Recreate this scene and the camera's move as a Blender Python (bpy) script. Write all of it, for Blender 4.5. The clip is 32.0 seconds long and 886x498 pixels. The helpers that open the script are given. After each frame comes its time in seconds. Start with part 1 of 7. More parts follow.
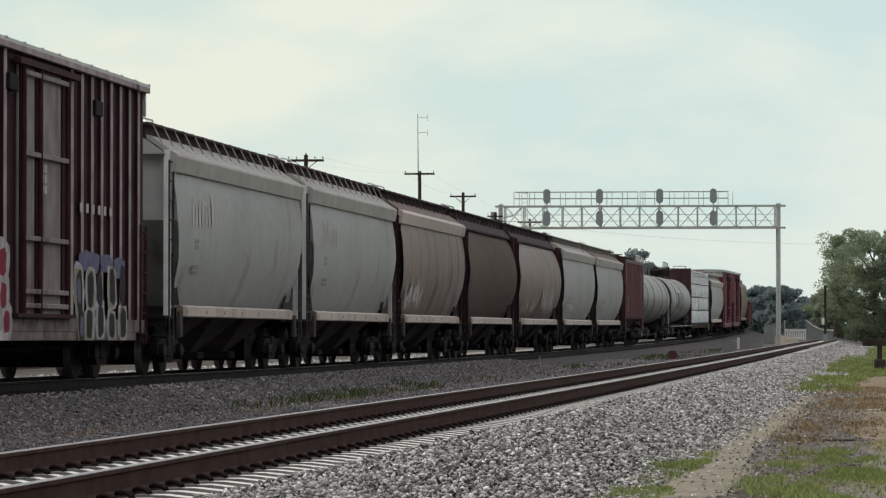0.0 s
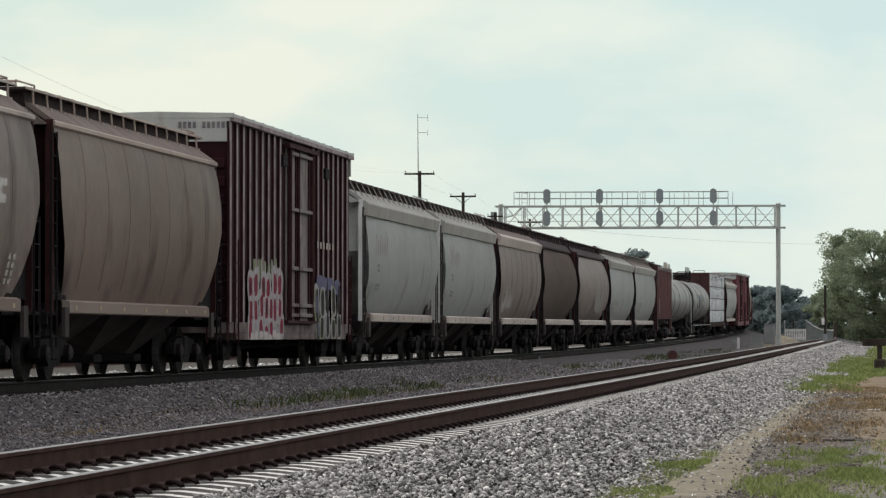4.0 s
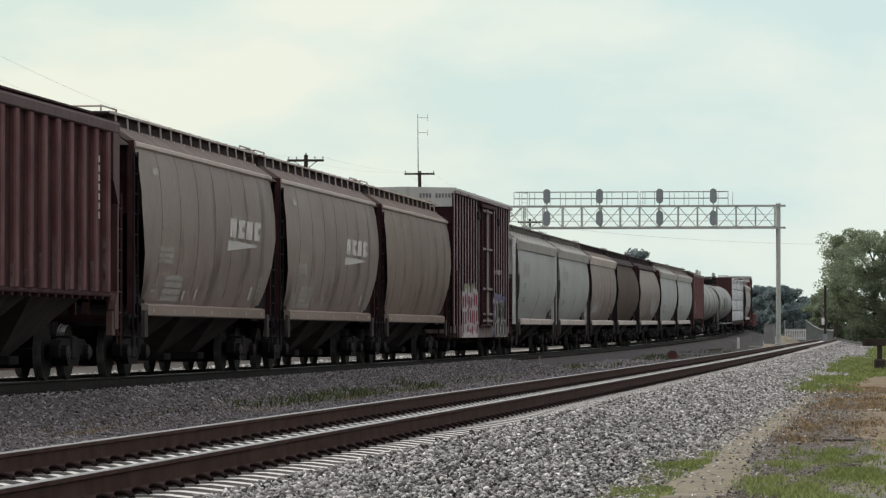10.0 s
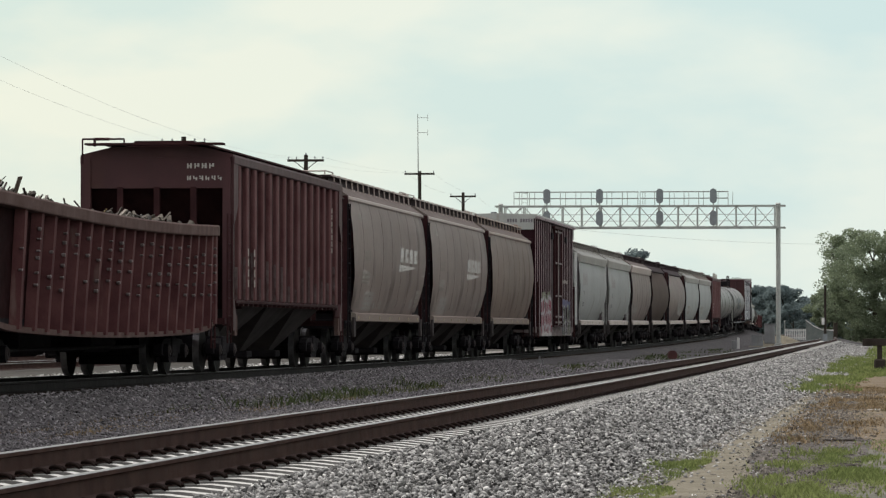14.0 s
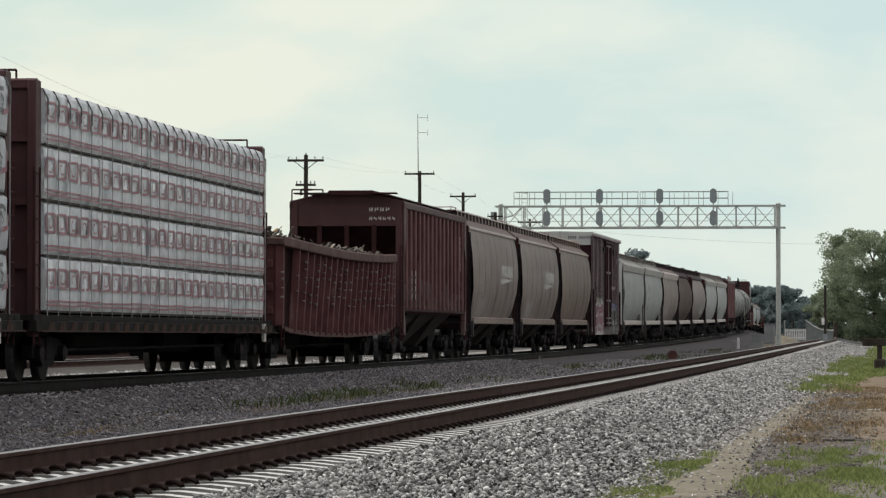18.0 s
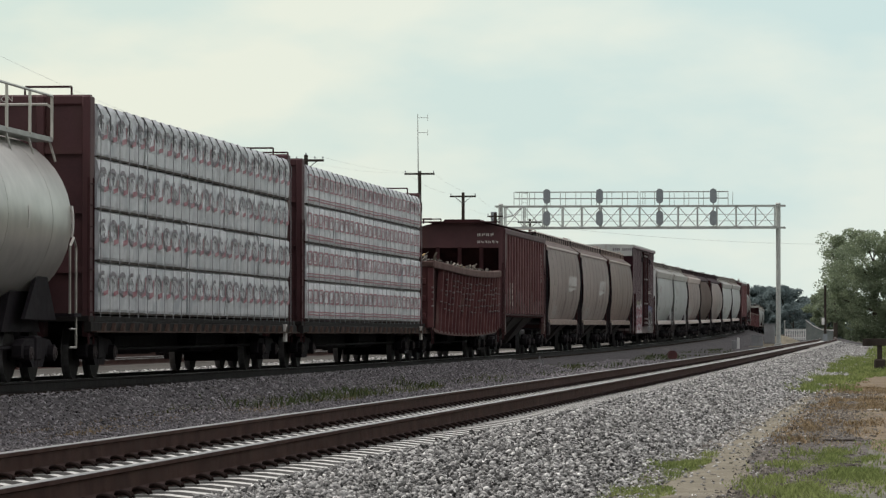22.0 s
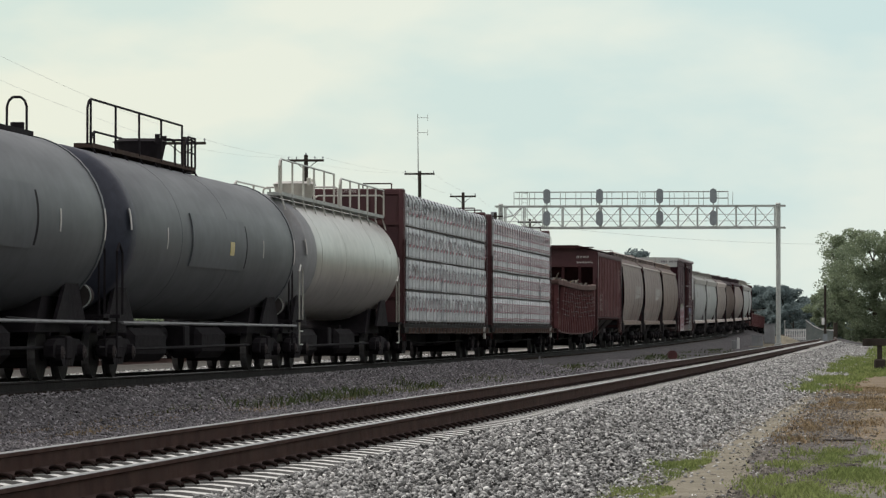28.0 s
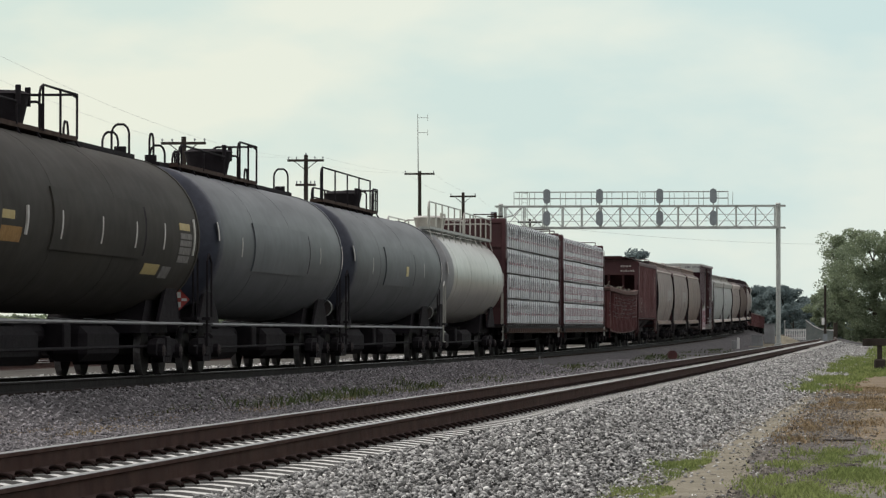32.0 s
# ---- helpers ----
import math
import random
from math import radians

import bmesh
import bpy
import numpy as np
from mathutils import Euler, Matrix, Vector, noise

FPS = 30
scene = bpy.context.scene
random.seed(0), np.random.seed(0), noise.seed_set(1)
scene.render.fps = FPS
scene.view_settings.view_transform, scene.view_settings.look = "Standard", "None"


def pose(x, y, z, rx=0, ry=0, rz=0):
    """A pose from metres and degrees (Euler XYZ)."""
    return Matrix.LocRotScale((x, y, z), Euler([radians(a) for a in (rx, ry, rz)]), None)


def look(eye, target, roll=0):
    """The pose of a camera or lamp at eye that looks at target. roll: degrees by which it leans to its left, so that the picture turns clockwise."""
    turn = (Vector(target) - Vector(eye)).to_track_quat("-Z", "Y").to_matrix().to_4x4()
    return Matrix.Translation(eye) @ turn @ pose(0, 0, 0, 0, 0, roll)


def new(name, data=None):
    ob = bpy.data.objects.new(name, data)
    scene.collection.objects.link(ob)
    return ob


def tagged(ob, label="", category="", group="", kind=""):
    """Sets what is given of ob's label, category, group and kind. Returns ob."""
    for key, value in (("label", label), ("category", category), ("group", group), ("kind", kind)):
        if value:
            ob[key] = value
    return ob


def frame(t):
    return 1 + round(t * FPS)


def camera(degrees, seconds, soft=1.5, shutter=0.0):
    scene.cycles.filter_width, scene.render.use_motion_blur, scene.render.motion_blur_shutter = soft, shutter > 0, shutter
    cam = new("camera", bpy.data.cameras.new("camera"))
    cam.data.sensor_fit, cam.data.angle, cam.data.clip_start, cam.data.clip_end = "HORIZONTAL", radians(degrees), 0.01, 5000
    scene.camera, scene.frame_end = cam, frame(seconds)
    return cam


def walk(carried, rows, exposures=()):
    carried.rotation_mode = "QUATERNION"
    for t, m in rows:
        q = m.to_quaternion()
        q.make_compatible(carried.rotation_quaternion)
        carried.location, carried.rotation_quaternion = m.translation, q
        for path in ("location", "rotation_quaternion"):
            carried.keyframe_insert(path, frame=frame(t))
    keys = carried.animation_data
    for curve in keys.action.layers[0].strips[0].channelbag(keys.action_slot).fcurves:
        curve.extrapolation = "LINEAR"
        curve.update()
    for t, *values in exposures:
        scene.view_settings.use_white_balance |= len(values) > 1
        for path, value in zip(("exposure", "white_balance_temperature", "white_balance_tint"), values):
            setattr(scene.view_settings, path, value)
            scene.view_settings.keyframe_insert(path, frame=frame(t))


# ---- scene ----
# The camera stands on a tripod; world z = 0 is the head of the near rail.
EYE = (0.0, 0.0, 0.941)
PITCH = 1.1386
cam = camera(12.570, 32.0, soft=1.3)
AIM = pose(0, 0, 0.941, 90 + PITCH, 0, 0)
walk(cam, [(0, AIM), (32, AIM)], [(0, 0.0), (3, 0.05), (6, 0.06), (13, 0.06), (17, 0.03), (20, 0.0), (32, 0.0)])

# ---- light ----
SUN_EL, SUN_AZ = 45.0, -62.0     # the sun is behind thin cloud, to the left of the view
world = bpy.data.worlds.new("sky")
scene.world = world
world.use_nodes = True
wn = world.node_tree
wn.nodes.clear()


def wnode(kind, **kw):
    n = wn.nodes.new(kind)
    for k, v in kw.items():
        n.inputs[k].default_value = v
    return n


w_out = wnode("ShaderNodeOutputWorld")
w_bg = wnode("ShaderNodeBackground", Strength=1.0)
w_sky = wnode("ShaderNodeTexSky")
w_sky.sky_type = "NISHITA"
w_sky.sun_disc = False
w_sky.sun_elevation, w_sky.sun_rotation = radians(SUN_EL), radians(SUN_AZ)
w_sky.dust_density = 3.0
w_dim = wnode("ShaderNodeMix")
w_dim.data_type, w_dim.blend_type = "RGBA", "MULTIPLY"
w_dim.inputs["Factor"].default_value = 1.0
w_dim.inputs["B"].default_value = (0.09, 0.09, 0.09, 1)
w_tc = wnode("ShaderNodeTexCoord")
w_map = wnode("ShaderNodeMapping")
w_map.inputs["Scale"].default_value = (1.0, 1.0, 2.6)
w_noise = wnode("ShaderNodeTexNoise", Scale=11.0, Detail=5.0, Roughness=0.5)
w_ramp = wnode("ShaderNodeValToRGB")
w_ramp.color_ramp.elements[0].position, w_ramp.color_ramp.elements[1].position = 0.40, 0.58
w_ramp.color_ramp.elements[0].color = (0.665, 0.80, 0.785, 1)
w_ramp.color_ramp.elements[1].color = (0.83, 0.88, 0.805, 1)
w_sep = wnode("ShaderNodeSeparateXYZ")
w_side = wnode("ShaderNodeMapRange")
w_side.inputs["From Min"].default_value, w_side.inputs["From Max"].default_value = -0.16, 0.13
w_side.inputs["To Min"].default_value, w_side.inputs["To Max"].default_value = 1.0, 0.0
w_warm = wnode("ShaderNodeMix")
w_warm.data_type = "RGBA"
w_warm.inputs["A"].default_value = (0.95, 0.99, 1.0, 1)
w_warm.inputs["B"].default_value = (1.07, 1.02, 0.93, 1)
w_mul = wnode("ShaderNodeMix")
w_mul.data_type, w_mul.blend_type = "RGBA", "MULTIPLY"
w_mul.inputs["Factor"].default_value = 1.0
w_mix = wnode("ShaderNodeMix")
w_mix.data_type = "RGBA"
w_mix.inputs["Factor"].default_value = 0.94
L = wn.links.new
L(w_tc.outputs["Generated"], w_map.inputs["Vector"])
L(w_map.outputs["Vector"], w_noise.inputs["Vector"])
L(w_noise.outputs["Fac"], w_ramp.inputs["Fac"])
L(w_tc.outputs["Generated"], w_sep.inputs["Vector"])
L(w_sep.outputs["X"], w_side.inputs["Value"])
L(w_side.outputs["Result"], w_warm.inputs["Factor"])
L(w_ramp.outputs["Color"], w_mul.inputs["A"])
L(w_warm.outputs["Result"], w_mul.inputs["B"])
L(w_sky.outputs["Color"], w_dim.inputs["A"])
L(w_dim.outputs["Result"], w_mix.inputs["A"])
L(w_mul.outputs["Result"], w_mix.inputs["B"])
w_up = wnode("ShaderNodeMapRange")
w_up.inputs["From Min"].default_value, w_up.inputs["From Max"].default_value = 0.10, 0.42
w_high = wnode("ShaderNodeMix")
w_high.data_type = "RGBA"
w_high.inputs["B"].default_value = (0.93, 0.90, 0.925, 1)
L(w_sep.outputs["Z"], w_up.inputs["Value"])
L(w_up.outputs["Result"], w_high.inputs["Factor"])
L(w_mix.outputs["Result"], w_high.inputs["A"])
L(w_high.outputs["Result"], w_bg.inputs["Color"])
L(w_bg.outputs["Background"], w_out.inputs["Surface"])

sun = new("sun", bpy.data.lights.new("sun", "SUN"))
sun.data.energy, sun.data.angle, sun.data.color = 2.8, radians(7), (1.0, 0.95, 0.89)
TO_SUN = Vector((math.sin(radians(SUN_AZ)) * math.cos(radians(SUN_EL)), math.cos(radians(SUN_AZ)) * math.cos(radians(SUN_EL)), math.sin(radians(SUN_EL))))
sun.matrix_basis = look((0, 0, 0), -TO_SUN)
scene.view_settings.exposure = 0.0


# ---- materials ----
def material(name, low, high, rough=0.7, metal=0.0, scale=6.0, fine=60.0, bump=0.25, stretch=(1, 1, 1), stain=None, stain_at=0.55, stain_scale=1.6, stain_stretch=(1, 1, 0.22), random_tone=0.0, grit=0.72):
    """Two noises between two colours, a finer grain as bump, and streaks of a stain colour."""
    m = bpy.data.materials.new(name)
    m.use_nodes = True
    t = m.node_tree
    b = t.nodes["Principled BSDF"]
    b.inputs["Metallic"].default_value = metal
    b.inputs["Specular IOR Level"].default_value = 0.5 if rough < 0.5 else 0.3 if rough < 0.62 else 0.06
    tc = t.nodes.new("ShaderNodeTexCoord")

    def noise_at(sc, detail, st=(1, 1, 1)):
        mp = t.nodes.new("ShaderNodeMapping")
        mp.inputs["Scale"].default_value = st
        n = t.nodes.new("ShaderNodeTexNoise")
        n.inputs["Scale"].default_value, n.inputs["Detail"].default_value = sc, detail
        t.links.new(tc.outputs["Object"], mp.inputs["Vector"])
        t.links.new(mp.outputs["Vector"], n.inputs["Vector"])
        return n.outputs["Fac"]

    def mixed(fac, a, c, kind="MIX"):
        x = t.nodes.new("ShaderNodeMix")
        x.data_type, x.blend_type = "RGBA", kind
        for socket, v in (("Factor", fac), ("A", a), ("B", c)):
            if isinstance(v, (tuple, float, int)):
                x.inputs[socket].default_value = (*v, 1) if isinstance(v, tuple) else v
            else:
                t.links.new(v, x.inputs[socket])
        return x.outputs["Result"]

    def ramp(fac, lo, hi):
        r = t.nodes.new("ShaderNodeMapRange")
        r.inputs["From Min"].default_value, r.inputs["From Max"].default_value = lo, hi
        t.links.new(fac, r.inputs["Value"])
        return r.outputs["Result"]

    col = mixed(ramp(noise_at(scale, 4, stretch), 0.3, 0.7), low, high)
    grain = noise_at(fine, 3)
    col = mixed(ramp(grain, 0.3, 0.75), mixed(1.0, col, (grit, grit, grit), "MULTIPLY"), col)
    if stain:
        col = mixed(ramp(noise_at(stain_scale, 6, stain_stretch), stain_at, stain_at + 0.2), col, stain)
    if random_tone:
        info = t.nodes.new("ShaderNodeNewGeometry")
        col = mixed(1.0, col, mixed(info.outputs["Random Per Island"], (1 - random_tone,) * 3, (1 + random_tone,) * 3), "MULTIPLY")
    t.links.new(col, b.inputs["Base Color"])
    rr = t.nodes.new("ShaderNodeMapRange")
    rr.inputs["To Min"].default_value, rr.inputs["To Max"].default_value = max(0.05, rough - 0.12), min(1.0, rough + 0.12)
    t.links.new(noise_at(scale * 2.3, 3, stretch), rr.inputs["Value"])
    t.links.new(rr.outputs["Result"], b.inputs["Roughness"])
    if bump:
        bp = t.nodes.new("ShaderNodeBump")
        bp.inputs["Strength"].default_value, bp.inputs["Distance"].default_value = bump, 0.02
        t.links.new(grain, bp.inputs["Height"])
        t.links.new(bp.outputs["Normal"], b.inputs["Normal"])
    return m


RUST = (0.10, 0.045, 0.028)
M_HOPPER_LIGHT = material("weathered_pale_grey_paint", (0.565, 0.58, 0.565), (0.66, 0.68, 0.665), 0.6, scale=1.2, bump=0.0, stain=(0.30, 0.28, 0.25), stain_at=0.6, stretch=(1, 0.22, 0.4), fine=5.0, stain_stretch=(1, 0.5, 0.22), grit=0.86)
M_HOPPER_TAN = material("dusty_tan_paint", (0.39, 0.32, 0.29), (0.50, 0.418, 0.38), 0.48, scale=1.0, bump=0.0, stain=(0.14, 0.10, 0.08), stain_at=0.55, stretch=(1, 0.22, 0.4), fine=5.0, stain_stretch=(1, 0.5, 0.22), grit=0.86)
M_HOPPER_BROWN = material("dusty_brown_paint", (0.325, 0.248, 0.208), (0.425, 0.332, 0.28), 0.48, scale=1.0, bump=0.0, stain=(0.11, 0.07, 0.055), stain_at=0.55, stretch=(1, 0.22, 0.4), fine=5.0, stain_stretch=(1, 0.5, 0.22), grit=0.86)
M_HOPPER_DIM = material("dirty_umber_paint", (0.228, 0.18, 0.156), (0.3, 0.246, 0.216), 0.7, scale=1.0, bump=0.05, stain=(0.30, 0.27, 0.23), stain_at=0.66, stretch=(1, 0.22, 0.4), stain_stretch=(1, 0.5, 0.22))
M_BOARD = material("purplish_grimy_running_board", (0.050, 0.036, 0.040), (0.085, 0.064, 0.068), 0.75, scale=3.0, bump=0.1)
M_STRUT = material("dirty_pale_strut", (0.30, 0.28, 0.24), (0.42, 0.41, 0.37), 0.65, scale=3.0, bump=0.0)
M_SCRAWL = material("chalky_scrawl", (0.46, 0.45, 0.42), (0.60, 0.60, 0.57), 0.7, scale=8.0, bump=0.0)
M_TANK_DULL = material("dull_stained_silver_paint", (0.135, 0.13, 0.123), (0.225, 0.22, 0.208), 0.45, 0.3, scale=0.8, bump=0.0, stain=(0.10, 0.085, 0.075), stain_at=0.52)
M_BRIGHTRED = material("wine_red_boxcar_paint", (0.115, 0.022, 0.032), (0.165, 0.036, 0.046), 0.6, scale=1.3, bump=0.05)
# grime streaks over pale paint darkened for the ledge face's shade
M_LEDGE = material("shaded_grimy_pale_ledge", (0.36, 0.35, 0.32), (0.46, 0.455, 0.425), 0.65, scale=1.6, bump=0.0, stain=(0.24, 0.21, 0.15), stain_at=0.6)
# brown roof colour, darker than the car sides
M_WELD = material("grimy_weld_seam", (0.20, 0.16, 0.14), (0.36, 0.29, 0.26), 0.7, scale=1.2, bump=0.0, stretch=(1, 1, 0.4))
M_ROOFBROWN = material("darker_brown_roof", (0.17, 0.14, 0.125), (0.25, 0.21, 0.19), 0.75, scale=1.6, bump=0.05, stain=(0.13, 0.11, 0.10), stain_at=0.55)
M_ROOFPALE = material("dirty_pale_roof", (0.33, 0.335, 0.31), (0.43, 0.435, 0.41), 0.7, scale=1.6, bump=0.05, stain=(0.30, 0.27, 0.17), stain_at=0.58)
M_RED = material("oxide_red_paint", (0.052, 0.0185, 0.022), (0.080, 0.030, 0.033), 0.6, scale=1.3, bump=0.06, stain=(0.055, 0.022, 0.018), stain_at=0.55)
# lighter copy of the oxide red, painted as if the posts catch light
M_RIB = material("lit_oxide_red_post", (0.115, 0.050, 0.052), (0.175, 0.09, 0.09), 0.65, scale=1.3, bump=0.05, stain=(0.06, 0.028, 0.026), stain_at=0.58)
M_WORNFOOT = material("scuffed_post_foot", (0.085, 0.045, 0.045), (0.24, 0.185, 0.18), 0.7, scale=7.0, bump=0.0, stretch=(1, 1, 0.5))
M_MAROON = material("faded_maroon_paint", (0.02028, 0.006552, 0.01014), (0.03744, 0.01404, 0.01794), 0.65, scale=1.3, bump=0.08, stain=(0.05, 0.032, 0.032), stain_at=0.7)
M_DOOR = material("chalky_pink_brown_door_paint", (0.19, 0.168, 0.165), (0.29, 0.262, 0.255), 0.7, scale=2.0, bump=0.08, stain=(0.09, 0.055, 0.05), stain_at=0.5)
M_GALV = material("galvanised_roof_sheet", (0.42, 0.43, 0.42), (0.52, 0.53, 0.51), 0.5, 0.2, scale=2.0, bump=0.05, stain=(0.25, 0.2, 0.16), stain_at=0.62)
M_DARK = material("grimy_black_steel", (0.0135, 0.0118, 0.014), (0.0235, 0.0205, 0.0235), 0.75, scale=4.0, bump=0.2, stain=(0.014, 0.011, 0.0095), stain_at=0.64, stain_stretch=(1, 1, 1))
# grimy red steel; between posts and stakes its darkness also paints recess shade
M_DARKRED = material("grimy_shaded_dark_red_steel", (0.0345, 0.01466, 0.01638), (0.05865, 0.025, 0.02587), 0.7, scale=3.0, bump=0.1)
M_WHEEL = material("worn_wheel_steel", (0.0125, 0.0115, 0.0115), (0.024, 0.0217, 0.0205), 0.7, 0.0, scale=8.0, bump=0.1)
M_TREAD = material("polished_tread_steel", (0.16, 0.155, 0.16), (0.24, 0.235, 0.24), 0.36, 0.7, scale=8.0, bump=0.02)
M_TANK_GREY = material("slate_grey_tank_paint", (0.074, 0.081, 0.088), (0.093, 0.101, 0.109), 0.5, scale=0.9, bump=0.0, stain=(0.022, 0.023, 0.025), stain_at=0.72, stain_scale=1.0, fine=2.5, stretch=(1, 0.16, 0.7), stain_stretch=(1, 0.4, 0.2))
M_TANK_SILVER = material("glossy_light_grey_tank_paint", (0.43, 0.415, 0.378), (0.49, 0.475, 0.437), 0.34, 0.5, scale=0.9, bump=0.0, stain=(0.42, 0.40, 0.37), stain_at=0.6, fine=2.5, stretch=(1, 0.05, 0.3), stain_stretch=(1, 0.4, 0.2))
M_TANK_BLACK = material("dusty_black_tank_paint", (0.046, 0.043, 0.038), (0.068, 0.063, 0.055), 0.68, scale=0.9, bump=0.0, stain=(0.045, 0.04, 0.032), stain_at=0.6, stain_scale=1.0, fine=2.5, stretch=(1, 0.16, 0.7), stain_stretch=(1, 0.4, 0.2))
M_SCRAPED = material("bare_scraped_metal", (0.10, 0.072, 0.07), (0.27, 0.225, 0.22), 0.5, scale=6.0, bump=0.0)
M_GONDOLA = material("scraped_red_brown_paint", (0.078, 0.029, 0.032), (0.138, 0.061, 0.060), 0.65, scale=2.0, bump=0.12, stain=(0.20, 0.15, 0.13), stain_at=0.64, stain_scale=3.0)
M_GONDOLA_RIM = material("rusty_brown_rim", (0.10, 0.062, 0.055), (0.155, 0.105, 0.095), 0.75, scale=3.0, bump=0.15)
M_SCRAP = material("scrap_metal", (0.03, 0.027, 0.023), (0.17, 0.15, 0.125), 0.6, 0.3, scale=5.0, bump=0.2, random_tone=0.6)
M_SCRAP_YELLOW = material("ochre_scrap", (0.33, 0.24, 0.12), (0.45, 0.33, 0.17), 0.7, scale=5.0, bump=0.2, random_tone=0.4)
M_WRAP = material("white_lumber_wrap", (0.64, 0.655, 0.685), (0.79, 0.81, 0.835), 0.4, scale=1.4, fine=5.0, bump=1.0, stain=(0.36, 0.385, 0.41), stain_at=0.47, stain_stretch=(1, 0.6, 0.8), stain_scale=2.2)
M_WRAPDULL = material("dusty_white_lumber_wrap", (0.52, 0.535, 0.56), (0.66, 0.68, 0.70), 0.4, scale=1.4, fine=5.0, bump=1.0, stain=(0.36, 0.385, 0.41), stain_at=0.47, stain_stretch=(1, 0.6, 0.8), stain_scale=2.2)
M_PRINT = material("faded_red_print", (0.29, 0.10, 0.13), (0.46, 0.25, 0.28), 0.5, scale=5.0, bump=0.0, stain=(0.20, 0.10, 0.13), stain_at=0.62)
M_PRINTDARK = material("faded_dark_print", (0.10, 0.088, 0.105), (0.29, 0.265, 0.29), 0.5, scale=5.0, bump=0.0)
M_STRAP = material("dark_strap", (0.055, 0.053, 0.055), (0.09, 0.087, 0.09), 0.5, bump=0.0)
M_STRAPFAINT = material("dusty_grey_strap", (0.20, 0.20, 0.21), (0.34, 0.34, 0.35), 0.6, bump=0.0)
M_LUMBER = material("sawn_lumber_edge", (0.05, 0.045, 0.04), (0.09, 0.08, 0.07), 0.8, bump=0.2)
M_MARK = material("worn_white_lettering", (0.50, 0.48, 0.45), (0.60, 0.58, 0.55), 0.6, scale=9.0, bump=0.0, stain=(0.25, 0.22, 0.19), stain_at=0.62, stain_scale=6.0)
M_MARK_DIM = material("rubbed_off_lettering", (0.46, 0.43, 0.39), (0.54, 0.5, 0.45), 0.65, scale=9.0, bump=0.0)
M_MARK_PINK = material("faded_pink_lettering", (0.53, 0.475, 0.46), (0.61, 0.60, 0.585), 0.65, scale=4.0, bump=0.0)
M_REFLECT = material("yellow_reflector", (0.55, 0.44, 0.16), (0.62, 0.52, 0.22), 0.4, bump=0.0)
M_REFLECT_DIRTY = material("dirty_reflector", (0.30, 0.25, 0.13), (0.42, 0.36, 0.20), 0.5, bump=0.0)
M_PLACARD_RED = material("red_placard", (0.45, 0.08, 0.07), (0.55, 0.13, 0.11), 0.5, bump=0.0)
M_RAIL = material("rusty_rail_web", (0.042, 0.0215, 0.0175), (0.078, 0.043, 0.035), 0.7, scale=3.0, bump=0.15)
M_RAILHEAD = material("shiny_rail_head", (0.20, 0.195, 0.195), (0.29, 0.285, 0.28), 0.38, 0.9, scale=5.0, bump=0.03)
M_RAILDARK = material("dull_dark_rail", (0.0117, 0.01066, 0.0104), (0.0221, 0.0195, 0.01885), 0.7, 0.0, scale=3.0, bump=0.1)
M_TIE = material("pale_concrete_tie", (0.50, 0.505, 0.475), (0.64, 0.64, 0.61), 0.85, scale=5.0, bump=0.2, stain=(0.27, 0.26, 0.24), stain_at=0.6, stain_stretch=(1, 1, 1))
# darker copy of the tie concrete, with the flanks' shade in its colour
M_TIESHADE = material("shaded_tie_flank", (0.21, 0.205, 0.195), (0.31, 0.30, 0.285), 0.9, scale=5.0, bump=0.2)
M_TIEWOOD = material("dark_wooden_tie", (0.035, 0.028, 0.023), (0.065, 0.052, 0.043), 0.9, scale=5.0, bump=0.3)
M_CLIP = material("rusty_rail_clip", (0.014, 0.008, 0.0065), (0.026, 0.015, 0.012), 0.7, bump=0.1)
M_STONE = material("crushed_granite", (0.048, 0.0475, 0.0475), (0.575, 0.573, 0.553), 0.85, scale=9.0, fine=90.0, bump=0.3, random_tone=0.85)
M_STONEDARK = material("grimy_ballast_stone", (0.10, 0.095, 0.10), (0.36, 0.343, 0.352), 0.9, scale=9.0, fine=90.0, bump=0.3, random_tone=0.5)
# far darker than the stones above: the gaps' shade is in the colour
M_BALLAST = material("gap_shaded_granite_ballast", (0.035, 0.034, 0.035), (0.10, 0.098, 0.10), 0.9, scale=14.0, fine=26.0, bump=1.0)
M_BALLASTDARK = material("grimy_packed_ballast", (0.066, 0.063, 0.065), (0.135, 0.128, 0.13), 0.9, scale=9.0, fine=24.0, bump=1.0, stain=(0.17, 0.15, 0.12), stain_at=0.6, stain_scale=0.35, stain_stretch=(1, 1, 1))
M_YARD = material("pale_yard_gravel", (0.12, 0.115, 0.108), (0.36, 0.345, 0.325), 0.9, scale=2.4, fine=20.0, bump=0.5)
M_DIRT = material("dusty_dirt_and_gravel", (0.12, 0.119, 0.10), (0.205, 0.202, 0.172), 0.95, scale=1.6, fine=16.0, bump=0.8, stain=(0.165, 0.145, 0.112), stain_at=0.52, stain_scale=0.22, stain_stretch=(1, 1, 1))
M_GRASS = material("summer_grass_blades", (0.135, 0.185, 0.058), (0.28, 0.325, 0.125), 0.7, scale=0.6, bump=0.0, random_tone=0.35)
M_GRASSDRY = material("dull_trackside_weeds", (0.10, 0.115, 0.05), (0.17, 0.175, 0.085), 0.8, scale=0.6, bump=0.0, random_tone=0.35)
M_STEEL = material("weathered_galvanised_steel", (0.36, 0.38, 0.36), (0.46, 0.48, 0.455), 0.55, 0.25, scale=3.0, bump=0.05, stain=(0.2, 0.19, 0.17), stain_at=0.6)
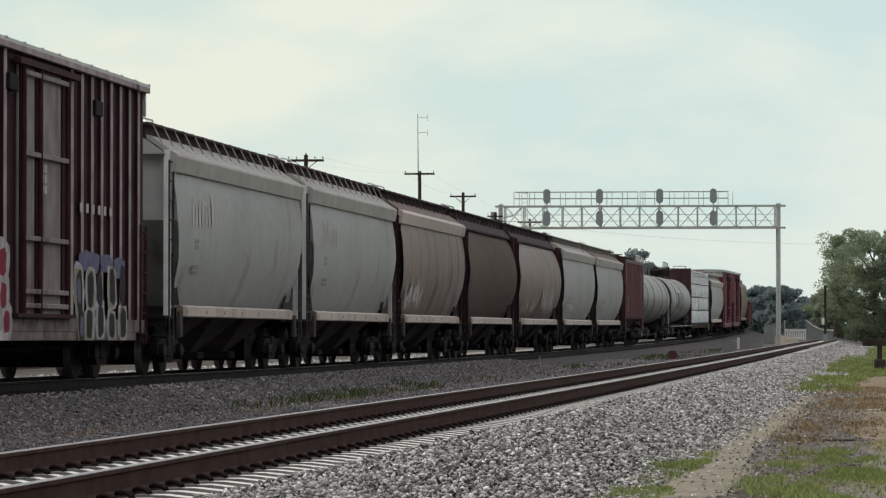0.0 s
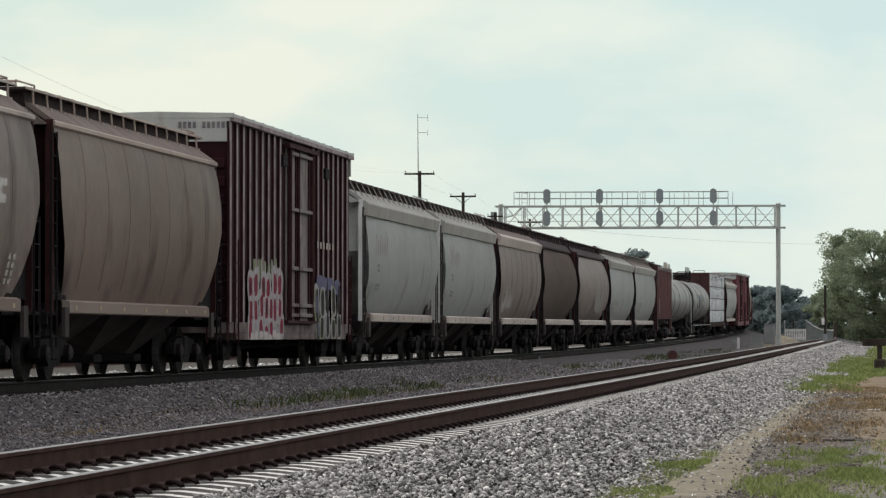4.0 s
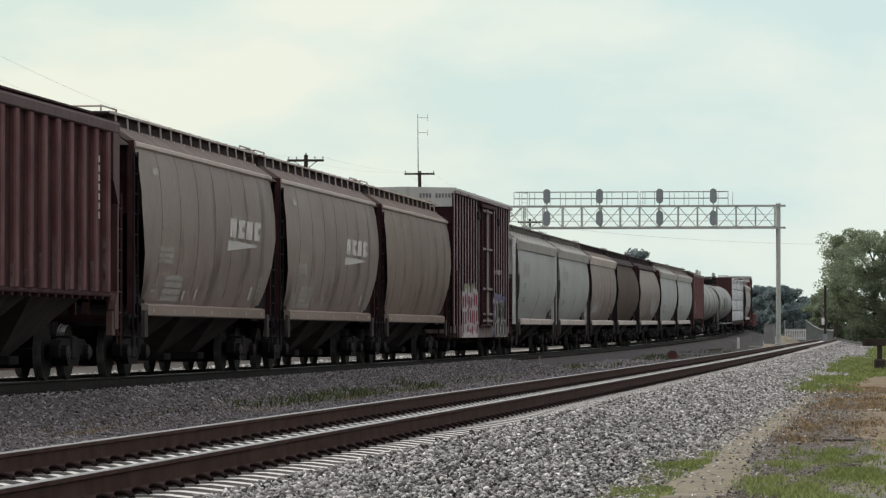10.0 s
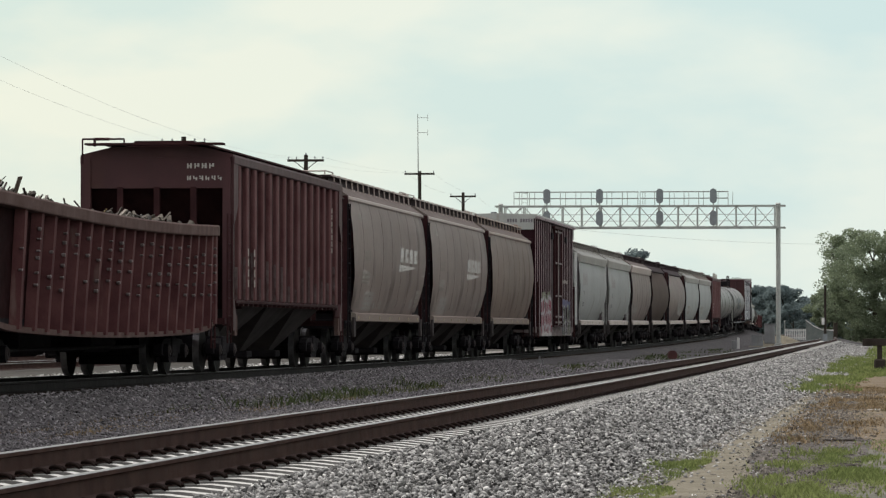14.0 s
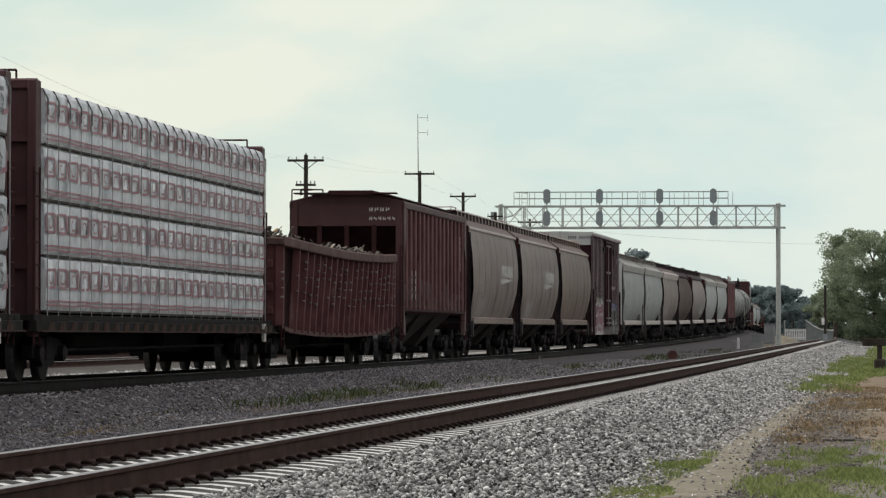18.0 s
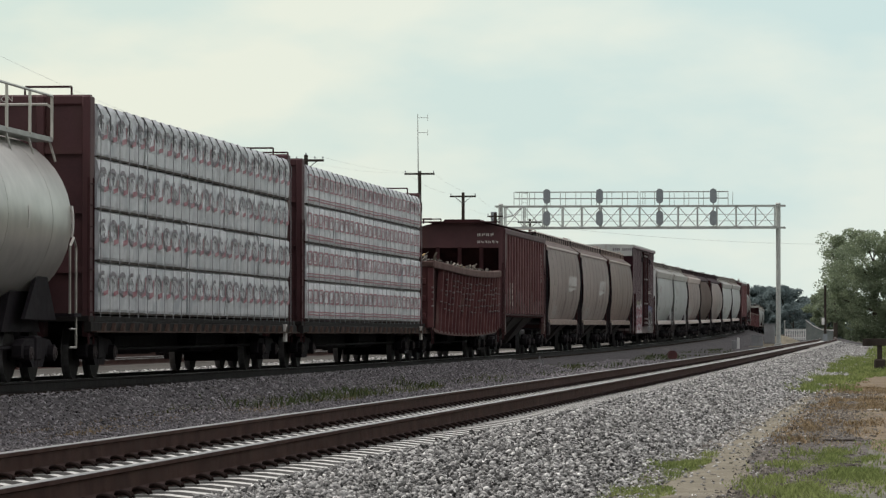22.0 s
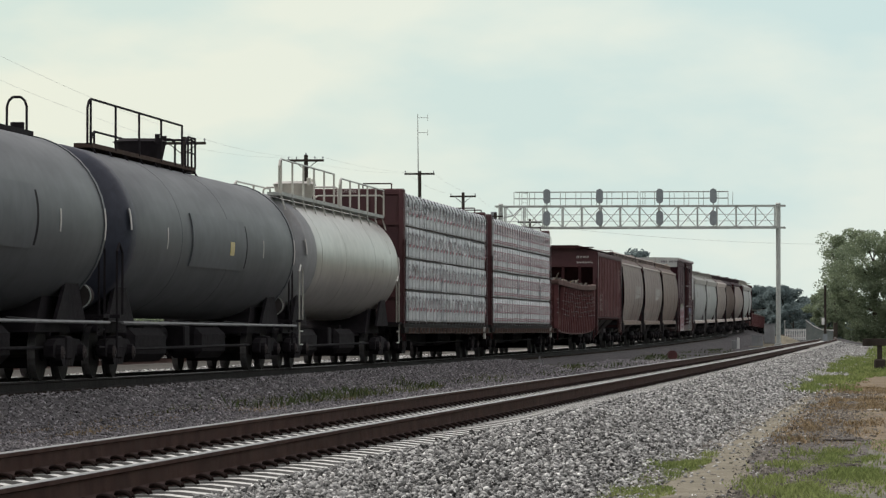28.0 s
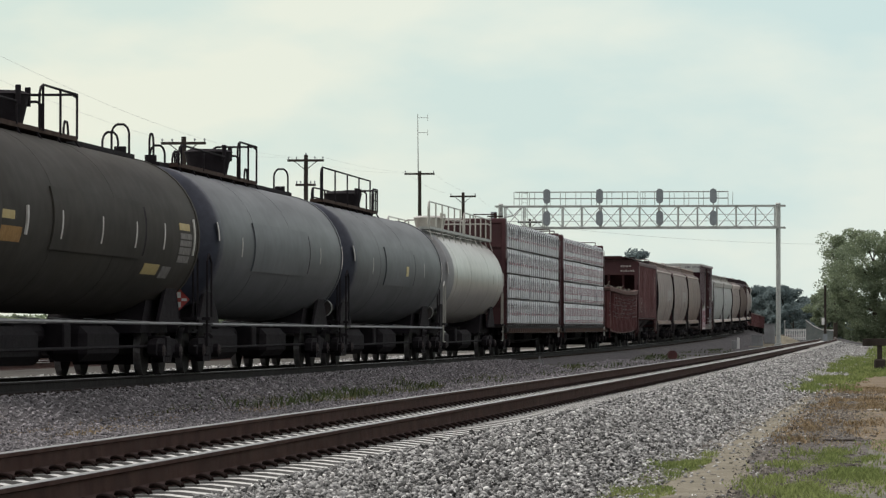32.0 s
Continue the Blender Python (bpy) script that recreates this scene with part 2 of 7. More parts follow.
M_SIGNAL = material("dark_grey_signal_paint", (0.21, 0.235, 0.25), (0.28, 0.31, 0.325), 0.6, bump=0.05)
M_POLE = material("weathered_pole_wood", (0.035, 0.029, 0.025), (0.065, 0.055, 0.047), 0.9, scale=3.0, bump=0.3, stretch=(1, 1, 0.1))
M_WIRE = material("aluminium_wire", (0.6, 0.61, 0.6), (0.7, 0.71, 0.7), 0.5, bump=0.0)
M_CABINET = material("grey_cabinet_paint", (0.20, 0.205, 0.21), (0.27, 0.275, 0.28), 0.6, scale=2.0, bump=0.05, stain=(0.15, 0.14, 0.13), stain_at=0.6)
M_WHITE = material("white_paint", (0.62, 0.62, 0.60), (0.74, 0.74, 0.72), 0.6, scale=2.0, bump=0.05)
M_REDTHING = material("dull_red_paint", (0.06, 0.02, 0.02), (0.10, 0.033, 0.03), 0.6, scale=3.0, bump=0.05)
M_FENCE = material("grey_green_sheet_metal", (0.17, 0.19, 0.18), (0.23, 0.25, 0.235), 0.7, scale=2.0, bump=0.05)
M_LEAF = material("dark_green_foliage", (0.18, 0.23, 0.15), (0.285, 0.34, 0.215), 0.6, scale=0.5, bump=0.0, random_tone=0.3)
# distance haze is mixed into this bluish leaf colour
M_LEAFFAR = material("haze_tinted_foliage", (0.165, 0.215, 0.22), (0.225, 0.28, 0.28), 0.7, scale=0.3, bump=0.0, random_tone=0.12)
M_YARDDARK = material("grimy_yard_gravel", (0.05, 0.047, 0.042), (0.095, 0.09, 0.08), 0.9, scale=0.8, fine=20.0, bump=0.6)
M_SAND = material("pale_sandy_dirt", (0.18, 0.164, 0.125), (0.26, 0.24, 0.185), 0.95, scale=3.0, fine=22.0, bump=1.0, stain=(0.13, 0.115, 0.095), stain_at=0.56, stain_scale=0.8, stain_stretch=(1, 1, 1))
M_STRAW = material("brown_trampled_straw", (0.13, 0.105, 0.072), (0.25, 0.20, 0.138), 0.95, scale=2.6, fine=24.0, bump=0.7, stain=(0.19, 0.165, 0.13), stain_at=0.52, stain_scale=0.5, stain_stretch=(1, 1, 1))
M_GRAVEL = material("dirty_grey_gravel", (0.085, 0.078, 0.072), (0.18, 0.165, 0.152), 0.95, scale=3.0, fine=30.0, bump=1.0)
M_STRAWBLADE = material("dry_straw_blades", (0.22, 0.165, 0.095), (0.37, 0.285, 0.18), 0.8, scale=0.8, bump=0.0, random_tone=0.4)
M_PEBBLE = material("brown_grey_pebbles", (0.07, 0.064, 0.058), (0.23, 0.21, 0.185), 0.9, scale=9.0, fine=90.0, bump=0.3, random_tone=0.6)
M_TANK_PLATE = material("patched_slate_grey_paint", (0.092, 0.101, 0.110), (0.114, 0.124, 0.134), 0.54, scale=0.9, fine=2.5, bump=0.0, stretch=(1, 0.16, 0.7), stain_stretch=(1, 0.4, 0.2))
M_WEED = material("dull_green_weeds", (0.055, 0.078, 0.033), (0.11, 0.135, 0.06), 0.8, scale=0.8, bump=0.0, random_tone=0.4)
M_RUSTDECK = material("rusty_walkway_steel", (0.045, 0.030, 0.024), (0.085, 0.06, 0.05), 0.8, scale=3.0, bump=0.1)
M_CHUTE = material("grime_covered_chute_paint", (0.046, 0.040, 0.040), (0.082, 0.071, 0.070), 0.8, scale=1.5, bump=0.1)
M_SILL = material("scuffed_chalky_sill", (0.10, 0.075, 0.075), (0.26, 0.225, 0.215), 0.75, scale=3.0, bump=0.05, stain=(0.04, 0.02, 0.022), stain_at=0.55, stain_stretch=(1, 1, 1))
# wide dark rings round the far tank shells
M_RINGBAND = material("dark_ring_band", (0.05, 0.05, 0.05), (0.11, 0.108, 0.105), 0.7, scale=3.0, bump=0.0)
M_POST = material("dust_faded_maroon_post", (0.24, 0.187, 0.195), (0.42, 0.355, 0.362), 0.7, scale=2.5, bump=0.08, stain=(0.035, 0.014, 0.017), stain_at=0.55)
M_BUILDING = material("pale_blue_wall_paint", (0.20, 0.225, 0.235), (0.27, 0.295, 0.305), 0.7, scale=1.0, bump=0.05)
M_BARK = material("grey_brown_bark", (0.06, 0.05, 0.04), (0.11, 0.095, 0.08), 0.9, scale=4.0, bump=0.4)


def leafy(m):
    """Let light through a leaf material."""
    t = m.node_tree
    b = t.nodes["Principled BSDF"]
    tr = t.nodes.new("ShaderNodeBsdfTranslucent")
    mix = t.nodes.new("ShaderNodeMixShader")
    mix.inputs["Fac"].default_value = 0.45
    src = b.inputs["Base Color"].links[0].from_socket
    t.links.new(src, tr.inputs["Color"])
    t.links.new(b.outputs["BSDF"], mix.inputs[1])
    t.links.new(tr.outputs["BSDF"], mix.inputs[2])
    t.links.new(mix.outputs["Shader"], t.nodes["Material Output"].inputs["Surface"])


for m in (M_LEAF, M_LEAFFAR, M_GRASS, M_GRASSDRY):
    leafy(m)


# ---- mesh helpers ----
def box(bm, x0, x1, y0, y1, z0, z1, bevel=0.0):
    vs = [bm.verts.new((x, y, z)) for x in (x0, x1) for y in (y0, y1) for z in (z0, z1)]
    fs = [bm.faces.new([vs[i] for i in f]) for f in ((0, 1, 3, 2), (4, 6, 7, 5), (0, 4, 5, 1), (2, 3, 7, 6), (0, 2, 6, 4), (1, 5, 7, 3))]
    if bevel:
        es = {e for f in fs for e in f.edges}
        bmesh.ops.bevel(bm, geom=list(es), offset=bevel, segments=1, affect="EDGES")
    return bm


def rod(bm, p, q, r, n=8, r2=None, caps=True):
    p, q = Vector(p), Vector(q)
    d = (q - p).normalized()
    a = d.orthogonal().normalized()
    c = d.cross(a)
    rings = []
    for o, rad in ((p, r), (q, r if r2 is None else r2)):
        rings.append([bm.verts.new(o + (a * math.cos(6.28319 * i / n) + c * math.sin(6.28319 * i / n)) * rad) for i in range(n)])
    for i in range(n):
        bm.faces.new((rings[0][i], rings[0][(i + 1) % n], rings[1][(i + 1) % n], rings[1][i]))
    if caps:
        bm.faces.new(rings[0][::-1])
        bm.faces.new(rings[1])
    return bm


def pipe(bm, pts, r, n=6):
    for p, q in zip(pts, pts[1:]):
        rod(bm, p, q, r, n)
    return bm


def prism(bm, outline, y0, y1):
    """An outline of (x, z), counted round, pushed from y0 to y1."""
    a = [bm.verts.new((x, y0, z)) for x, z in outline]
    b = [bm.verts.new((x, y1, z)) for x, z in outline]
    n = len(outline)
    for i in range(n):
        bm.faces.new((a[i], a[(i + 1) % n], b[(i + 1) % n], b[i]))
    bm.faces.new(a[::-1])
    bm.faces.new(b)
    return bm


def slab(bm, outline, x0, x1):
    """An outline of (y, z) pushed from x0 to x1."""
    a = [bm.verts.new((x0, y, z)) for y, z in outline]
    b = [bm.verts.new((x1, y, z)) for y, z in outline]
    n = len(outline)
    for i in range(n):
        bm.faces.new((a[i], b[i], b[(i + 1) % n], a[(i + 1) % n]))
    bm.faces.new(a)
    bm.faces.new(b[::-1])
    return bm


def mesh_of(name, bm, mat, smooth=False):
    bmesh.ops.recalc_face_normals(bm, faces=bm.faces[:])
    me = bpy.data.meshes.new(name)
    bm.to_mesh(me)
    bm.free()
    me.materials.append(mat)
    if smooth:
        me.polygons.foreach_set("use_smooth", [True] * len(me.polygons))
        me.set_sharp_from_angle(angle=radians(35))
    return me


def part(name, bm, mat, parent, label="", smooth=False, at=None):
    """One mesh object under a thing or a part; bm may be a mesh that is shared."""
    ob = new(name, bm if isinstance(bm, bpy.types.Mesh) else mesh_of(name, bm, mat, smooth))
    ob.parent = parent
    if at is not None:
        ob.matrix_basis = at
    return tagged(ob, label) if label else ob


def thing(name, label, category, group="", kind="", at=None):
    ob = new(name)
    ob.empty_display_size = 0.3
    if at is not None:
        ob.matrix_basis = at
    return tagged(ob, label, category, group, kind)


def solid(name, bm, mat, label="", category="", group="", kind="", at=None, smooth=False):
    ob = new(name, bm if isinstance(bm, bpy.types.Mesh) else mesh_of(name, bm, mat, smooth))
    if at is not None:
        ob.matrix_basis = at
    return tagged(ob, label, category, group, kind)


def pydata(name, verts, faces, mat, smooth=False):
    me = bpy.data.meshes.new(name)
    me.from_pydata(verts, [], faces)
    me.materials.append(mat)
    if smooth:
        me.polygons.foreach_set("use_smooth", [True] * len(me.polygons))
    return me


def array_mesh(name, verts, tris, mat):
    """A mesh from numpy arrays of corners and triangles."""
    me = bpy.data.meshes.new(name)
    me.vertices.add(len(verts))
    me.vertices.foreach_set("co", np.asarray(verts, np.float32).ravel())
    me.loops.add(tris.size)
    me.loops.foreach_set("vertex_index", np.asarray(tris, np.int32).ravel())
    me.polygons.add(len(tris))
    me.polygons.foreach_set("loop_start", np.arange(0, tris.size, 3, dtype=np.int32))
    me.update(calc_edges=True)
    me.materials.append(mat)
    return me


# ---- the plan: all tracks run side by side, 6.37 degrees to the right of the view ----
HEADING = 6.372
SH, CH = math.sin(radians(HEADING)), math.cos(radians(HEADING))
NX, NY = -4.050, 18.0          # a point of the near track's middle
TX, TY = -9.805, 45.0          # a point of the train track's middle; s = 0 there


def near_z(s):
    k = min(1, max(0, (s - 340) / 100))
    return 0.25 * k * k * (3 - 2 * k)


def train_z(s):
    u = s / 100
    if u < 3.2:
        return 0.142 - 0.276 * u + 0.1336 * u * u
    v = min(u, 7.2) - 3.2
    return 0.627 + 0.579 * v - 0.21 * v * v - 1.1 * max(0, u - 7.2)


def train_shift(s):
    k = min(1, max(0, (s - 315) / 245))
    return -9.0 * k * k * (3 - 2 * k)


def near_bend(s):
    """The near track swings gently out and back to the left."""
    k, far = np.minimum(s, 150.0), np.minimum(np.maximum(s, 150.0), 520.0) - 150.0
    return -0.04 + 0.00713 * k - 2.91e-5 * k * k - 0.0016 * far - 4.5 * (np.maximum(0.0, far - 205.0) / 100) ** 2


def near_at(s, lat=0.0, z=0.0):
    lat += float(near_bend(s))
    return Vector((NX + s * SH + lat * CH, NY + s * CH - lat * SH, near_z(s) + z))


def train_at(s, lat=0.0, z=0.0):
    lat += train_shift(s)
    return Vector((TX + s * SH + lat * CH, TY + s * CH - lat * SH, train_z(s) + z))


def train_pose(s):
    a, b = train_at(s - 6), train_at(s + 6)
    d = (b - a).normalized()
    m = d.to_track_quat("Y", "Z").to_matrix().to_4x4()
    return Matrix.Translation(train_at(s)) @ m


SPEED, GAIN = 6.8114, 0.0183


def travelled(t):
    return SPEED * t + GAIN * t * t / 2


def aligned(x, y, z, turn=0.0):
    """A pose whose y axis runs along the tracks."""
    return pose(x, y, z, 0, 0, -HEADING + turn)


def beside(s, lat, z=0.0, turn=0.0):
    x, y = world_xy(s, lat)
    return aligned(x, y, z, turn)

# ---- ground ----
def world_xy(s, lat):
    return NX + s * SH + lat * CH, NY + s * CH - lat * SH


def ground_z(lat, s):
    """Height of the open ground beside the near track."""
    if lat > 0:
        return -0.56
    if lat > -7.0:
        return -0.42
    return -0.30


def build_ground():
    lats = [-900, -300, -120, -60, -40, -34.5, -32, -24, -16.4, -14.4, -9, -7.2, -6.2, -5, -4, -3, -1, 1, 2.6, 3.6, 5, 7, 10, 15, 25, 50, 120, 400, 900]
    steps = [-60, -20, 0, 8, 16, 24, 32, 42, 54, 70, 90, 115, 145, 180, 220, 260, 300, 340, 380, 430, 500, 600, 800, 1200, 2000, 3500]
    verts, faces = [], []
    for s in steps:
        for lat in lats:
            p = near_at(s, lat)
            drop = -0.5 * ((min(s, 900) - 340) / 300) ** 2 if s > 340 else 0
            verts.append((p.x, p.y, ground_z(lat, s) + drop))
    n = len(lats)
    for i in range(len(steps) - 1):
        for j in range(n - 1):
            faces.append((i * n + j, i * n + j + 1, (i + 1) * n + j + 1, (i + 1) * n + j))
    me = pydata("ground", verts, faces, M_DIRT, True)
    me.materials.append(M_YARD)
    me.materials.append(M_BALLASTDARK)
    me.materials.append(M_YARDDARK)
    for k, f in enumerate(me.polygons):
        lat = (lats[k % (n - 1)] + lats[k % (n - 1) + 1]) / 2
        f.material_index = 1 if -16.4 < lat < -14.4 or -34.5 < lat < -32 else 3 if -200 < lat < -16.4 else 2 if -14.4 < lat < -2 else 0
    tagged(new("ground", me), "dusty dirt and gravel ground beside the tracks", "ground", kind="structure")


build_ground()


def ribbon(name, at, steps, outline, mat, label, category, kind="structure", smooth=False):
    """An outline of (lat, z) carried along a track."""
    verts, faces = [], []
    n = len(outline)
    for s in steps:
        verts += [at(s, lat, z) for lat, z in outline]
    for i in range(len(steps) - 1):
        for j in range(n):
            k = (j + 1) % n
            faces.append((i * n + j, i * n + k, (i + 1) * n + k, (i + 1) * n + j))
    faces += [tuple(range(n)), tuple(range((len(steps) - 1) * n, len(steps) * n))[::-1]]
    return tagged(new(name, pydata(name, verts, faces, mat, smooth)), label, category, kind=kind)


NEAR_STEPS = [-8 + 6 * i for i in range(88)]
TRAIN_STEPS = [-45 + 7.5 * i for i in range(110)]
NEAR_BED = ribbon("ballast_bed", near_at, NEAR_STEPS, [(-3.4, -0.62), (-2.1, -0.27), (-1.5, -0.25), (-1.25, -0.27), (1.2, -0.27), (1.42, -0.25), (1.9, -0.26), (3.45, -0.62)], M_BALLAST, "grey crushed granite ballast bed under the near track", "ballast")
TRAIN_BED = ribbon("ballast_bed", train_at, TRAIN_STEPS, [(-3.2, -0.75), (-1.9, -0.20), (1.5, -0.20), (1.9, -0.22), (3.6, -0.75)], M_BALLASTDARK, "grimy dark ballast bed under the train", "ballast")

RAIL = [(-0.076, -0.190), (0.076, -0.190), (0.076, -0.176), (0.012, -0.150), (0.009, -0.045), (0.036, -0.034), (0.036, -0.006), (-0.036, -0.006), (-0.036, -0.034), (-0.009, -0.045), (-0.012, -0.150), (-0.076, -0.176)]
HEAD = [(-0.034, -0.006), (0.034, -0.006), (0.028, 0.0), (-0.028, 0.0)]


def track_rails(at, steps, side_mat, group, label):
    for lat in (-0.755, 0.755):
        rail = thing("rail", label, "rail", group)
        for nm, outline, mat in (("rail_web", RAIL, side_mat), ("rail_head", HEAD, M_RAILHEAD)):
            verts, faces = [], []
            n = len(outline)
            for s in steps:
                verts += [at(s, lat + a, z) for a, z in outline]
            for i in range(len(steps) - 1):
                for j in range(n):
                    k = (j + 1) % n
                    faces.append((i * n + j, i * n + k, (i + 1) * n + k, (i + 1) * n + j))
            ob = new(nm, pydata(nm, verts, faces, mat))
            ob.parent = rail


track_rails(near_at, NEAR_STEPS, M_RAIL, "rails of the near track", "rusty brown steel rail with a worn bright head")
track_rails(train_at, TRAIN_STEPS, M_RAILDARK, "rails of the train track", "dark steel rail under the freight train")


def tie_mesh(mat, length=2.6, width=0.27, height=0.2, dip=0.0, side=None):
    # the top dips between the rail seats and towards the ends
    bm = bmesh.new()
    rows = []
    for k, z in ((-1, -0.6), (-0.8, 0), (-0.42, 0), (-0.25, -0.9), (0, -1), (0.25, -0.9), (0.42, 0), (0.8, 0), (1, -0.6)):
        x = k * length / 2
        rows.append([bm.verts.new((x, a, c)) for a, c in ((-width / 2, -height), (width / 2, -height), (width / 2 - 0.02, z * dip), (-width / 2 + 0.02, z * dip))])
    for p, q in zip(rows, rows[1:]):
        for i in range(4):
            bm.faces.new((p[i], p[(i + 1) % 4], q[(i + 1) % 4], q[i]))
    bm.faces.new(rows[0])
    bm.faces.new(rows[-1][::-1])
    me = mesh_of("tie", bm, mat)
    # faces along the track get the copy that has shade painted in
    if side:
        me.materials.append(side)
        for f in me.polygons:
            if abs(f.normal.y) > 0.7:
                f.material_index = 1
    return me


def lay_ties(at, s0, count, spacing, mesh, bed, top, far_count, turn):
    for i in range(count):
        p = at(s0 + i * spacing, 0, top)
        ob = new("tie", mesh)
        ob.parent = bed
        ob.matrix_basis = aligned(p.x, p.y, p.z, turn[i % len(turn)])
    verts, faces = [], []
    for i in range(count, count + far_count):
        s = s0 + i * spacing
        k = len(verts)
        verts += [at(s + a, lat, top + z) for lat in (-1.3, 1.3) for a, z in ((-0.135, -0.2), (0.135, -0.2), (0.115, 0.0), (-0.115, 0.0))]
        faces += [(k, k + 1, k + 5, k + 4), (k + 1, k + 2, k + 6, k + 5), (k + 2, k + 3, k + 7, k + 6), (k + 3, k, k + 4, k + 7), (k, k + 3, k + 2, k + 1), (k + 4, k + 5, k + 6, k + 7)]
    ob = new("far_ties", pydata("far_ties", verts, faces, mesh.materials[0]))
    ob.parent = bed
    tagged(ob, kind="stuff")


lay_ties(near_at, 11.63 - 0.61 * 18, 290, 0.61, tie_mesh(M_TIE, dip=0.045, side=M_TIESHADE), NEAR_BED, -0.195, 300, (0.2, -0.3, 0.0, 0.4, -0.1))
lay_ties(train_at, 8.0, 120, 0.54, tie_mesh(M_TIEWOOD, 2.55, 0.23), TRAIN_BED, -0.178, 400, (0.5, -0.6, 0.1, 0.9, -0.3))


def rail_clips():
    # two spring clips beside each rail on every tie
    verts, tris = [], []
    arc = [(-1.0, 0.0), (-0.85, 0.75), (-0.2, 1.0), (0.45, 0.8), (0.9, 0.35), (1.0, 0.0)]
    square = [(1, 0), (0, 1), (-1, 0), (0, -1)]
    for i in range(360):
        s = 11.63 - 0.61 * 18 + 0.61 * i
        for rail in (-0.755, 0.755):
            for side in (-0.125, 0.125):
                for k, tall in ((-0.06, 0.052), (0.05, 0.042)):
                    n = len(verts)
                    for x, z in arc:
                        for c, d in square:
                            verts.append(near_at(s + k + c * 0.034, rail + side * 0.95 + x * 0.06, -0.192 + z * tall * 0.8 + d * 0.017))
                    for r in range(5):
                        for q in range(4):
                            e, f = n + r * 4 + q, n + r * 4 + (q + 1) % 4
                            tris += [(e, f, f + 4), (e, f + 4, e + 4)]
    me = array_mesh("rail_clips", np.array(verts), np.array(tris), M_CLIP)
    tagged(new("rail_clips", me), "rusty spring clips holding the rails to the ties", "rail clips", kind="stuff")


rail_clips()


def yard_track(off):
    def at(s, lat=0.0, z=0.0):
        p = near_at(s, lat - off)
        p.z = -0.06 + z
        return p
    track_rails(at, [10, 60, 120, 200, 330], M_RAIL, "rails of the yard tracks", "rusty rail of a yard track behind the train")


yard_track(20.5)
yard_track(27.5)


def patch(name, s0, lat0, ds, dlat, mat, label, seed, lift, slant=0.0):
    """An irregular sheet lying on the ground, round a middle, with half sizes."""
    n = 64
    verts = [(s0, lat0)]
    for k in (0.5, 1.0):
        for i in range(n):
            a = 6.28319 * i / n
            r = k * (1 + 0.3 * noise.noise(Vector((math.cos(a) * 2.2, math.sin(a) * 2.2, seed))) + 0.12 * noise.noise(Vector((math.cos(a) * 9, math.sin(a) * 9, seed))))
            ds_ = ds * r * math.cos(a)
            verts.append((s0 + ds_, lat0 + dlat * r * math.sin(a) + slant * ds_))
    pts = []
    for i, (s, lat) in enumerate(verts):
        x, y = world_xy(s, lat)
        pts.append((x, y, ground_z(lat, s) + (lift if i <= n else 0.002)))
    faces = [(0, 1 + i, 1 + (i + 1) % n) for i in range(n)] + [(1 + i, 1 + n + i, 1 + n + (i + 1) % n, 1 + (i + 1) % n) for i in range(n)]
    tagged(new(name, pydata(name, pts, faces, mat, True)), label, "ground", kind="structure")


# ---- loose stones and plants ----
ICO = np.array([(0, 0, 1)] + [(0.894 * math.cos(i * 1.2566), 0.894 * math.sin(i * 1.2566), 0.447) for i in range(5)] + [(0.894 * math.cos(i * 1.2566 + 0.6283), 0.894 * math.sin(i * 1.2566 + 0.6283), -0.447) for i in range(5)] + [(0, 0, -1)])
ICO_T = np.array([(0, 1 + i, 1 + (i + 1) % 5) for i in range(5)] + [(1 + i, 6 + i, 1 + (i + 1) % 5) for i in range(5)] + [(1 + (i + 1) % 5, 6 + i, 6 + (i + 1) % 5) for i in range(5)] + [(11, 6 + (i + 1) % 5, 6 + i) for i in range(5)])
OCT = np.array([(1, 0, 0), (0, 1, 0), (-1, 0, 0), (0, -1, 0), (0, 0, 1), (0, 0, -1)], float)
OCT_T = np.array([(0, 1, 4), (1, 2, 4), (2, 3, 4), (3, 0, 4), (1, 0, 5), (2, 1, 5), (3, 2, 5), (0, 3, 5)])


patch("dirt_path", 46, 3.98, 30, 0.40, M_SAND, "pale sandy path worn along the ballast's foot", 1.0, 0.012)
patch("dirt_path", 21, 4.2, 9, 0.42, M_SAND, "pale sandy path worn along the ballast's foot", 7.0, 0.016)
patch("gravel_patch", 33, 5.0, 11, 0.75, M_GRAVEL, "dark grey gravel spilt over the dirt", 3.0, 0.010)
patch("straw_ground", 74, 6.3, 42, 2.1, M_STRAW, "brown trampled straw and dirt beside the path", 5.0, 0.008)


